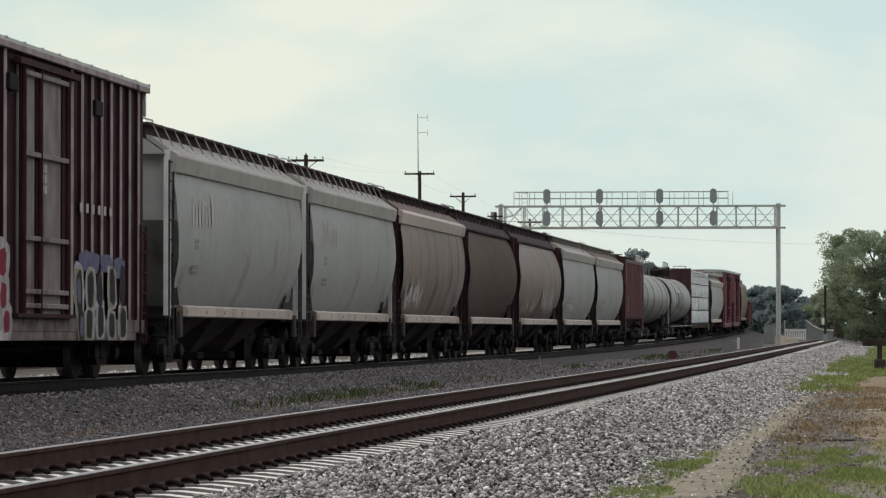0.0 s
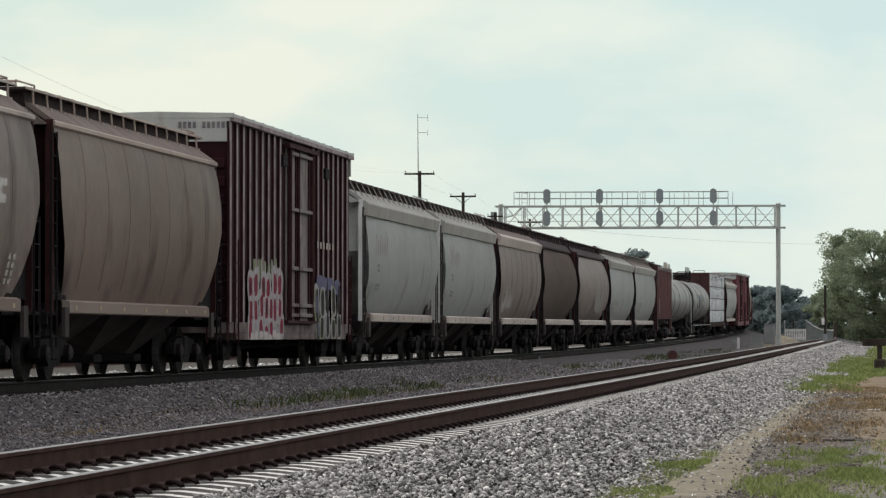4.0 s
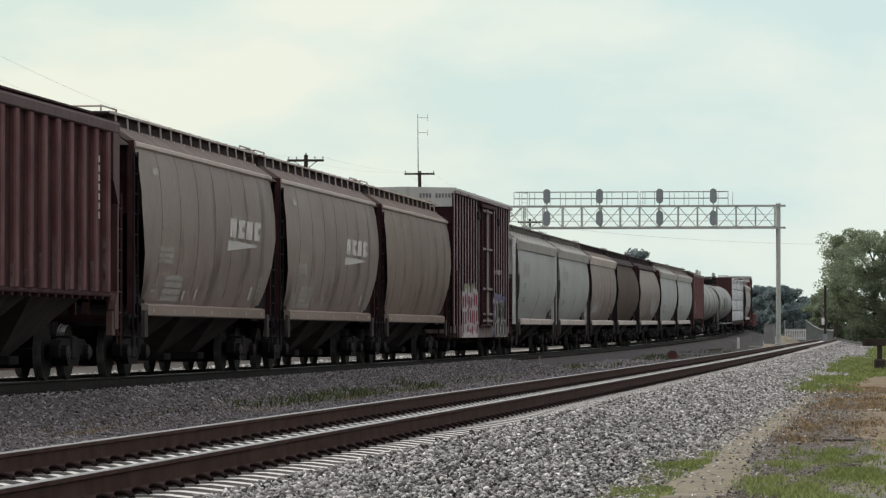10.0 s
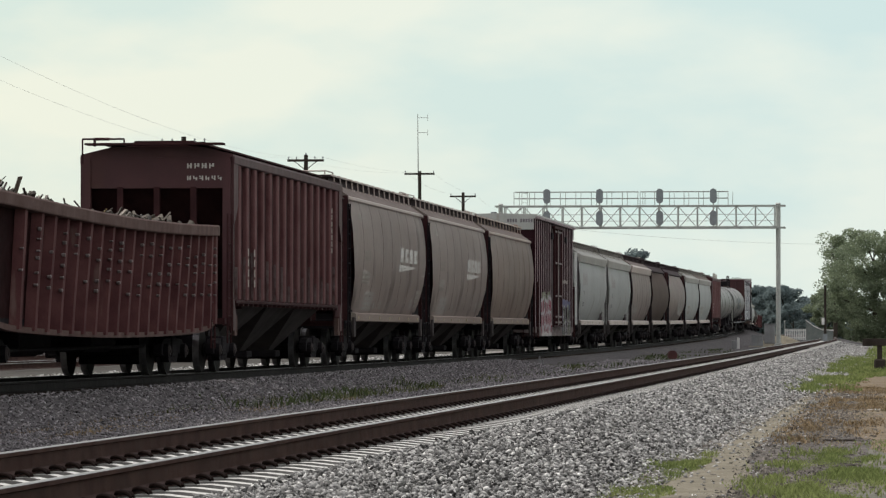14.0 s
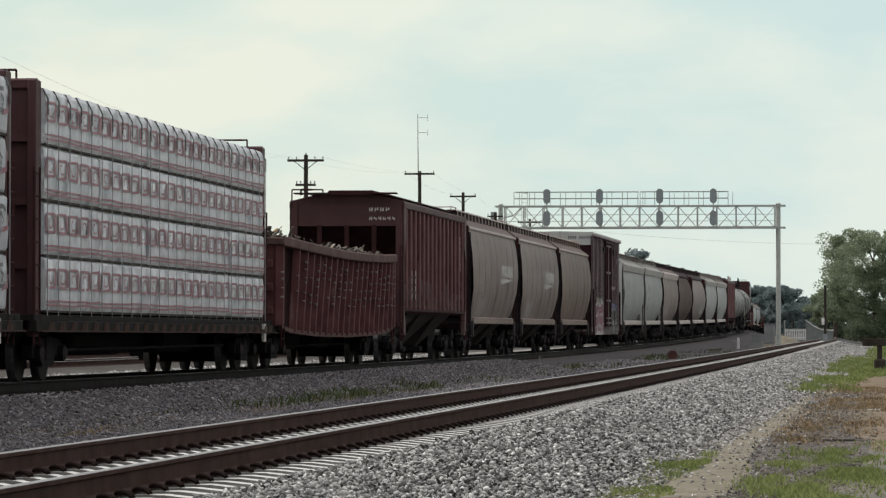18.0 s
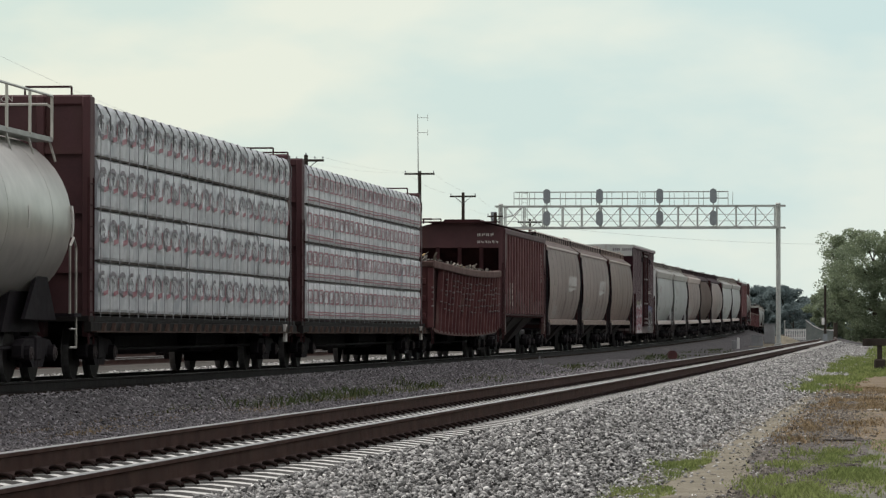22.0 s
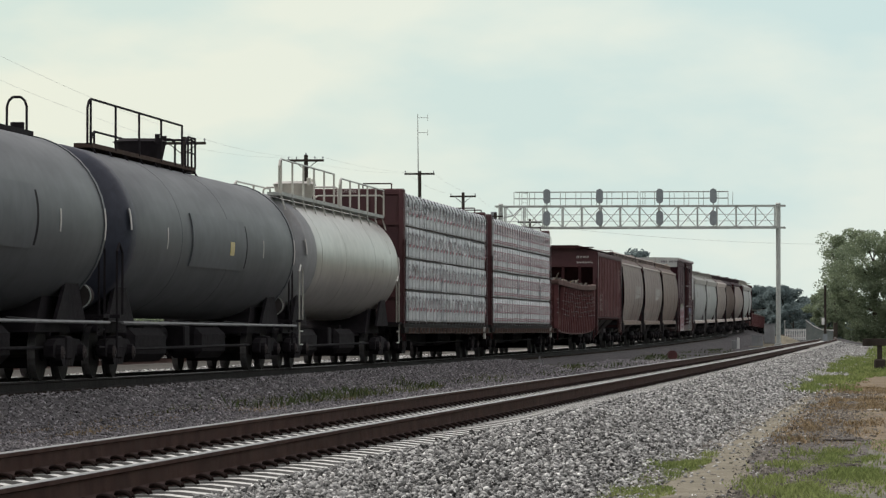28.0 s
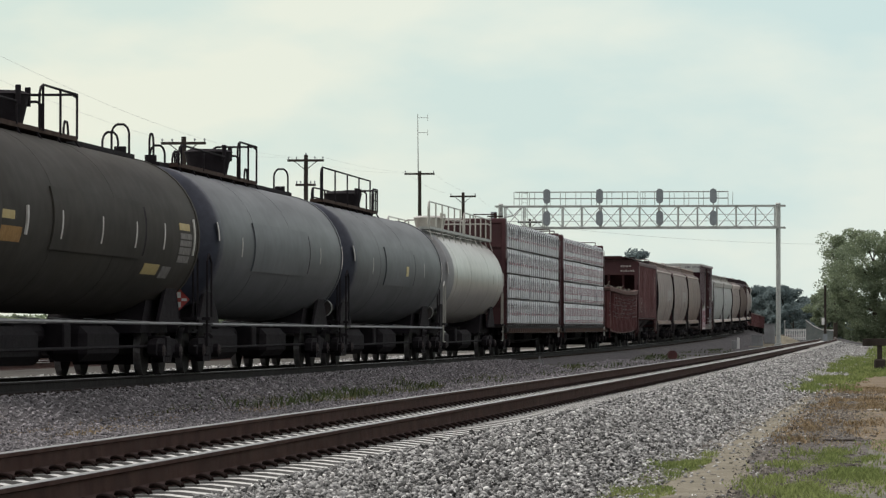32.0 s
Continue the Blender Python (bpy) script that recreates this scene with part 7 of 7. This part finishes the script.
    bm = bmesh.new()
    box(bm, -span - 0.75, -span - 0.3, -0.2, 0.2, zt - 1.3, zt - 0.4, 0.03)
    part("junction_box", bm, M_SIGNAL, gantry)


signal_bridge()


# telegraph poles in a line beyond the train: way to the side, distance, height of the top
POLES = ((-0.0645, 170, 9.07), (-0.0341, 206, 9.85), (-0.0058, 255, 10.95), (0.0050, 281, 10.48), (0.0130, 303, 9.7), (0.0216, 333, 10.05))


def telegraph_poles():
    arms = (1.93, 1.90, 1.92, 1.82, 1.2, 2.0)
    for k, ((px, d, top), w) in enumerate(zip(POLES, arms)):
        p = spot(px, d)
        pole = thing("telegraph_pole", "dark weathered wooden telegraph pole with a crossarm", "utility pole", "telegraph poles", at=aligned(p.x, p.y, -0.4))
        h = top + 0.4
        bm = bmesh.new()
        rod(bm, (0, 0, 0), (0, 0, h), 0.15, 10, 0.105)
        part("shaft", bm, M_POLE, pole, smooth=True)
        za = h - 0.28 if k != 2 else h - 0.18
        for z, ww in (((za, w), (za - 1.25, w * 0.55)) if k in (0, 1) else ((za, w),)):
            bm = bmesh.new()
            box(bm, -ww / 2, ww / 2, -0.13, -0.05, z - 0.06, z + 0.06, 0.01)
            arm = part("crossarm", bm, M_POLE, pole)
            for x in (-ww / 2 + 0.06, -ww / 4, ww / 4, ww / 2 - 0.06):
                if k in (2, 3) and abs(x) < ww * 0.3:
                    continue
                bm = bmesh.new()
                rod(bm, (x, -0.09, z + 0.06), (x, -0.09, z + 0.13), 0.02, 6)
                rod(bm, (x, -0.09, z + 0.12), (x, -0.09, z + 0.20), 0.05, 8, 0.03)
                part("insulator", bm, M_SIGNAL, arm)
        if k == 1:
            bm = bmesh.new()
            rod(bm, (0, 0, h - 0.02), (0, 0, h + 0.12), 0.05, 8, 0.03)
            part("top_insulator", bm, M_SIGNAL, pole)
        if k != 2:
            bm = bmesh.new()
            for sx in (-1, 1):
                rod(bm, (sx * w * 0.30, -0.1, za - 0.05), (0, -0.1, za - 0.5), 0.022, 5)
            part("arm_brace", bm, M_POLE, pole)
        else:
            bm = bmesh.new()
            rod(bm, (-0.1, 0.1, h - 0.6), (-0.14, 0.1, h + 3.65), 0.045, 6, 0.02)
            mast = part("antenna_mast", bm, M_STEEL, pole, "thin radio antenna mast")
            for z in (h + 3.4, h + 2.45):
                bm = bmesh.new()
                rod(bm, (-0.14, 0.1, z), (0.5, 0.1, z), 0.018, 5)
                rod(bm, (0.5, 0.1, z - 0.22), (0.5, 0.1, z + 0.22), 0.014, 5)
                part("antenna_arm", bm, M_STEEL, mast)


telegraph_poles()


def wire(a, b, sag, r):
    a, b = Vector(a), Vector(b)
    bm = bmesh.new()
    pts = []
    for i in range(13):
        f = i / 12
        p = a.lerp(b, f)
        p.z -= 4 * sag * f * (1 - f)
        pts.append(p)
    pipe(bm, pts, r, 4)
    solid("overhead_wire", bm, M_WIRE, "thin overhead wire strung between poles", "wire", "overhead wires")


for (pa, da, ta), (pb_, db, tb) in zip(POLES, POLES[1:]):
    for off in (-0.85, 0.85):
        a, b = spot(pa, da), spot(pb_, db)
        wire((a.x + off, a.y, ta - 0.1), (b.x + off, b.y, tb - 0.1), 0.25, 0.004)
a, b = spot(0.0216, 333), spot(0.0952, 352)
wire((a.x, a.y, 9.6), (b.x, b.y, 8.35), 0.35, 0.012)
a, b = spot(-0.0645, 170), spot(-0.125, 118)
for off in (-0.85, 0.85):
    wire((a.x + off, a.y, 8.95), (b.x + off, b.y, 9.4), 0.2, 0.004)


def tree(name, x, y, z, height, spread, seed, mat, label, clumps=70, leaves=150, leaf=0.22, low=0.12):
    """A tapered trunk with limbs, and a crown of leaf clumps with gaps."""
    rng = random.Random(seed)
    rs = np.random.RandomState(seed)
    ob = thing(name, label, "tree", "trees", at=pose(x, y, z))
    bm = bmesh.new()
    rod(bm, (0, 0, 0), (0.1, 0, height * 0.3), height * 0.024, 10, height * 0.018)
    rod(bm, (0.1, 0, height * 0.3), (0.0, 0.1, height * 0.8), height * 0.018, 8, height * 0.004)
    part("trunk", bm, M_BARK, ob, smooth=True)
    centres = []
    for i in range(9):
        a = i * 2.4 + rng.random()
        f = 0.22 + 0.6 * i / 9
        r = spread * (0.85 - 0.45 * f) * rng.uniform(0.7, 1.0)
        tip = (r * math.cos(a), r * math.sin(a), height * min(0.95, f + rng.uniform(0.12, 0.25)))
        bm = bmesh.new()
        rod(bm, (0.05, 0, height * f), tip, height * 0.009, 6, height * 0.002)
        part("limb", bm, M_BARK, ob)
        centres.append(tip)
    for i in range(clumps):
        f = rng.uniform(low, 1.0)
        prof = math.sin(math.pi * min(1, max(0.06, (f - low * 0.6) / (1.06 - low * 0.6)))) ** 0.55
        a = rng.uniform(0, 6.28)
        r = spread * prof * math.sqrt(rng.uniform(0.15, 1.0)) * (0.85 + 0.25 * math.sin(a * 3 + seed))
        centres.append((r * math.cos(a), r * math.sin(a), height * f * 0.96))
    c = np.array(centres)
    rad = rs.uniform(0.06, 0.13, len(c)) * height * 0.9
    n = len(c) * leaves
    idx = np.repeat(np.arange(len(c)), leaves)
    d = rs.normal(0, 1, (n, 3))
    d /= np.linalg.norm(d, axis=1)[:, None]
    pos = c[idx] + d * (rad[idx] * rs.uniform(0.25, 1.0, n) ** 0.6)[:, None] * np.array([1.15, 1.15, 0.75])
    pos[:, 2] = np.maximum(pos[:, 2], 0.15)
    u, w = rs.normal(0, 1, (n, 3)), rs.normal(0, 1, (n, 3))
    u /= np.linalg.norm(u, axis=1)[:, None]
    w -= u * (u * w).sum(1)[:, None]
    w /= np.linalg.norm(w, axis=1)[:, None]
    sz = (leaf * rs.uniform(0.6, 1.3, n))[:, None]
    v = np.stack([pos - u * sz, pos - w * sz * 0.5, pos + u * sz, pos + w * sz * 0.5], 1).reshape(-1, 3)
    t = (np.array([(0, 1, 2), (0, 2, 3)])[None] + (np.arange(n) * 4)[:, None, None]).reshape(-1, 3)
    part("crown", array_mesh("crown", v, t, mat), None, ob)


tree("tree", 45.0, 420, -0.7, 12.3, 6.6, 3, M_LEAF, "large leafy tree with an uneven dark green crown", 130, 420, 0.125, 0.05)
tree("tree", 41.9, 430, -0.7, 11.7, 1.7, 5, M_LEAF, "slender leafy tree rising beside the large crown", 7, 260, 0.125, 0.84)
tree("tree", 49.3, 415, -0.7, 10.4, 4.6, 8, M_LEAF, "leafy dark green tree beside the largest tree", 80, 320, 0.14, 0.03)
tree("tree", 42.6, 445, -0.9, 6.2, 2.8, 9, M_LEAF, "smaller leafy tree at the foot of the large tree", 50, 300, 0.14, 0.03)
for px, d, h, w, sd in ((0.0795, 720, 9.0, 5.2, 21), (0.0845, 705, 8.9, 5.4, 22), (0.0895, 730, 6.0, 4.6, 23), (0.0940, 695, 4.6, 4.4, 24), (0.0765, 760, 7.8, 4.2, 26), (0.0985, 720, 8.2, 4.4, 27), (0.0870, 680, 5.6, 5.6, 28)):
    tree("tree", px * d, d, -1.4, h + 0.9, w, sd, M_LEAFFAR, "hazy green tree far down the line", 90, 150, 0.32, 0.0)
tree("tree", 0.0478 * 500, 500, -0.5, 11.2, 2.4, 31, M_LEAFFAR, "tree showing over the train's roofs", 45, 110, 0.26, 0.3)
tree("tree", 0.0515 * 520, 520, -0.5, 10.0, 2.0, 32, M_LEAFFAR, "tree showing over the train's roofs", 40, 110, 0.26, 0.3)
tree("tree", -0.0585 * 300, 300, -0.4, 9.9, 2.4, 33, M_LEAFFAR, "tree far beyond the train", 40, 110, 0.2, 0.3)


def trackside():
    # two grey equipment cabinets and a marker post near the signal bridge
    p = spot(0.0812, 300)
    cab = thing("equipment_cabinet", "grey steel signal cabinet beside the bridge mast", "cabinet", at=aligned(p.x, p.y, -0.15))
    part("cabinet_body", box(bmesh.new(), -0.40, 0.40, -0.35, 0.35, 0.0, 1.42, 0.02), M_CABINET, cab)
    part("cabinet_roof", box(bmesh.new(), -0.44, 0.44, -0.40, 0.40, 1.42, 1.48, 0.01), M_CABINET, cab)
    part("cabinet_door", box(bmesh.new(), -0.34, 0.34, -0.38, -0.35, 0.08, 1.36, 0.005), M_CABINET, cab)
    p = spot(0.0781, 292)
    low = thing("equipment_box", "low grey trackside equipment box", "cabinet", at=aligned(p.x, p.y, -0.3))
    part("box_body", box(bmesh.new(), -0.42, 0.42, -0.3, 0.3, 0.0, 0.75, 0.02), M_CABINET, low)
    part("box_lid", box(bmesh.new(), -0.45, 0.45, -0.33, 0.33, 0.75, 0.80, 0.01), M_CABINET, low)
    p = spot(0.0734, 262)
    post = thing("marker_post", "short white marker post with a grey box", "post", at=aligned(p.x, p.y, -0.35))
    part("post", box(bmesh.new(), -0.08, 0.08, -0.06, 0.06, 0.0, 0.72, 0.01), M_WHITE, post)
    part("grey_box", box(bmesh.new(), -0.42, -0.10, -0.15, 0.15, 0.0, 0.55, 0.02), M_CABINET, post)
    p = spot(0.0570, 179)
    bm = bmesh.new()
    rod(bm, (0, -0.13, 0.2), (0, 0.13, 0.2), 0.20, 16)
    part_ = thing("red_drum", "small dull red drum lying between the tracks", "drum", at=aligned(p.x, p.y, -0.43, 12))
    part("drum", bm, M_REDTHING, part_)
    bm = bmesh.new()
    rod(bm, (0, -0.14, 0.2), (0, -0.10, 0.2), 0.215, 16)
    rod(bm, (0, 0.10, 0.2), (0, 0.14, 0.2), 0.215, 16)
    part("rim", bm, M_REDTHING, part_)
    for px, d, h in ((0.0240, 140, 0.42), (0.0247, 141, 0.3)):
        p = spot(px, d)
        solid("stake", box(bmesh.new(), -0.025, 0.025, -0.025, 0.025, 0, h, 0.005), M_CABINET, "short grey survey stake in the gravel", "stake", "stakes", at=aligned(p.x, p.y, -0.43, 20))
    # pale mound of sand at the mast's foot
    p = spot(0.0840, 310)
    bm = bmesh.new()
    for i in range(13):
        for j in range(13):
            x, y = (i / 12 - 0.5) * 5.0, (j / 12 - 0.5) * 5.0
            bm.verts.new((x, y, 0.95 * math.exp(-(x * x * 0.35 + y * y * 0.5)) - 0.05))
    bm.verts.ensure_lookup_table()
    for i in range(12):
        for j in range(12):
            bm.faces.new([bm.verts[k] for k in (i * 13 + j, (i + 1) * 13 + j, (i + 1) * 13 + j + 1, i * 13 + j + 1)])
    solid("sand_mound", bm, M_SAND, "low mound of pale sand by the bridge mast", "mound", at=aligned(p.x, p.y, -0.45), smooth=True)
    # white fence, sheet-metal screen and dark post far down the line
    p = spot(0.0876, 385)
    f = thing("white_fence", "short white picket fence down the line", "fence", at=aligned(p.x, p.y, -0.2, 6))
    for z in (0.25, 0.95):
        part("fence_rail", box(bmesh.new(), -1.0, 1.0, -0.03, 0.03, z, z + 0.1), M_WHITE, f)
    for i in range(12):
        x = -0.95 + 1.9 * i / 11
        part("picket", box(bmesh.new(), x - 0.055, x + 0.055, -0.06, -0.03, 0.05, 1.15, 0.01), M_WHITE, f)
    part("fence_post", box(bmesh.new(), -1.06, -0.98, -0.05, 0.05, 0, 2.0), M_STEEL, f)
    p = spot(0.0937, 392)
    f = thing("sheet_screen", "grey-green sheet metal screen with a sloping top", "screen", at=aligned(p.x, p.y, -0.2, 6))
    bm = bmesh.new()
    prism(bm, [(-1.35, 0), (1.3, 0), (1.3, 0.95), (0.2, 1.0), (-0.6, 1.35), (-1.35, 1.95)], -0.03, 0.03)
    part("sheet", bm, M_FENCE, f)
    bm = bmesh.new()
    pipe(bm, [(-1.4, -0.06, 2.02), (-0.6, -0.06, 1.4), (0.2, -0.06, 1.06), (1.32, -0.06, 1.0)], 0.05)
    part("pale_coping", bm, M_WHITE, f)
    for x in (-1.3, -0.4, 0.5, 1.25):
        part("screen_post", box(bmesh.new(), x - 0.04, x + 0.04, 0.03, 0.1, 0, 1.1), M_STEEL, f)
    p = spot(0.0950, 352)
    pole = thing("line_pole", "dark wooden pole in front of the trees", "utility pole", at=aligned(p.x, p.y, -0.6))
    part("shaft", rod(bmesh.new(), (0, 0, 0), (0, 0, 5.4), 0.13, 10, 0.10), M_POLE, pole, smooth=True)
    part("transformer", rod(bmesh.new(), (-0.18, -0.15, 1.9), (-0.18, -0.15, 2.5), 0.12, 10), M_WHITE, pole)
    part("pole_box", box(bmesh.new(), -0.2, 0.2, -0.25, -0.1, 0.5, 1.1, 0.02), M_SIGNAL, pole)
    # dark barrier on a post at the edge of the dirt
    p = spot(0.1085, 147)
    f = thing("barrier", "dark timber barrier rail on a post", "barrier", at=aligned(p.x, p.y, -0.58, 4))
    part("post", box(bmesh.new(), -0.09, 0.09, -0.09, 0.09, 0, 1.1, 0.015), M_POLE, f)
    part("rail", box(bmesh.new(), -0.62, 1.9, -0.16, -0.09, 0.90, 1.17, 0.015), M_POLE, f)
    part("bracket", box(bmesh.new(), -0.2, 0.22, -0.2, 0.1, 0.0, 0.42, 0.05), M_POLE, f)
    # litter on the dirt
    p = spot(0.1074, 74)
    solid("litter", box(bmesh.new(), -0.15, 0.15, -0.05, 0.05, 0, 0.03, 0.008), M_WHITE, "flattened piece of white litter on the dirt", "litter", at=aligned(p.x, p.y, -0.56, 10))
    for px, d, w in ((0.1055, 85, 0.26), (0.0985, 53.5, 0.22), (0.0955, 128, 0.35), (0.088, 60, 0.14)):
        p = spot(px, d)
        bm = bmesh.new()
        box(bm, -w, w, -0.05, 0.05, 0, 0.05, 0.015)
        solid("wood_scrap", bm, M_POLE, "dark scrap of wood lying on the dirt", "wood scrap", "wood scraps", at=aligned(p.x, p.y, -0.575, 7 + 60 * (w - 0.2)))


trackside()


def behind_train():
    # a long white building and yard clutter seen under and between the cars
    b = thing("yard_building", "long low pale blue building beyond the yard", "building", at=beside(150, -62, -0.4))
    part("wall", box(bmesh.new(), -6, 6, -30, 18, 0, 1.9), M_BUILDING, b)
    bm = bmesh.new()
    prism(bm, [(-6.3, 1.9), (6.3, 1.9), (0, 2.3)], -30.3, 18.3)
    part("roof", bm, M_CABINET, b)
    for i in range(9):
        y = -27 + i * 5
        w = part("window", box(bmesh.new(), 5.98, 6.03, y - 0.7, y + 0.7, 0.9, 1.8), M_STRAP, b)
        part("sill", box(bmesh.new(), 6.0, 6.08, y - 0.8, y + 0.8, 0.82, 0.9), M_WHITE, w)


    leaf_row("bushes", 40, 46000, 290, 800, -84, 2.0, 2.3, 0.42, M_LEAF, "low green bushes beyond the yard")
    # trees added out of view to cut low sky light on the train's side
    leaf_row("sky_block_trees", 41, 30000, -60, 230, 24, 2.2, 7.6, 0.5, M_LEAF, "unseen row of leafy trees added to block low sky")


def leaf_row(name, seed, n, s0, s1, lat0, spread, tall, size, mat, label):
    # leaves heaped under an uneven crest
    rs = np.random.RandomState(seed)
    s = rs.uniform(s0, s1, n)
    crest = tall * (1 + 0.14 * np.sin(s * 0.21) + 0.1 * np.sin(s * 0.53 + 1))
    lat = lat0 + rs.normal(0, spread, n)
    z = -0.4 + crest * rs.uniform(0, 1, n) ** 0.8
    px, py = world_xy(s, lat)
    pos = np.stack([px, py, z], -1)
    u, w = rs.normal(0, 1, (n, 3)), rs.normal(0, 1, (n, 3))
    u /= np.linalg.norm(u, axis=1)[:, None]
    w /= np.linalg.norm(w, axis=1)[:, None]
    v = np.stack([pos - u * size, pos - w * size * 0.7, pos + u * size, pos + w * size * 0.7], 1).reshape(-1, 3)
    t = (np.array([(0, 1, 2), (0, 2, 3)])[None] + (np.arange(n) * 4)[:, None, None]).reshape(-1, 3)
    tagged(new(name, array_mesh(name, v, t, mat)), label, "trees" if lat0 > 0 else "bushes", kind="stuff")


behind_train()


# ---- what moves ----
def motions():
    for car, s0 in TRAIN:
        walk(car, [(t, train_pose(s0 + travelled(t))) for t in range(0, 33, 2)])
    # the wheels of the cars that pass near roll with the train
    near = {car for car, s0 in TRAIN if s0 < 30}
    for w, y, car in WHEELS:
        if car in near:
            walk(w, [(i / 15, pose(0, y, 0.46) @ Matrix.Rotation(-travelled(i / 15) / 0.46, 4, "X")) for i in range(481)])


motions()
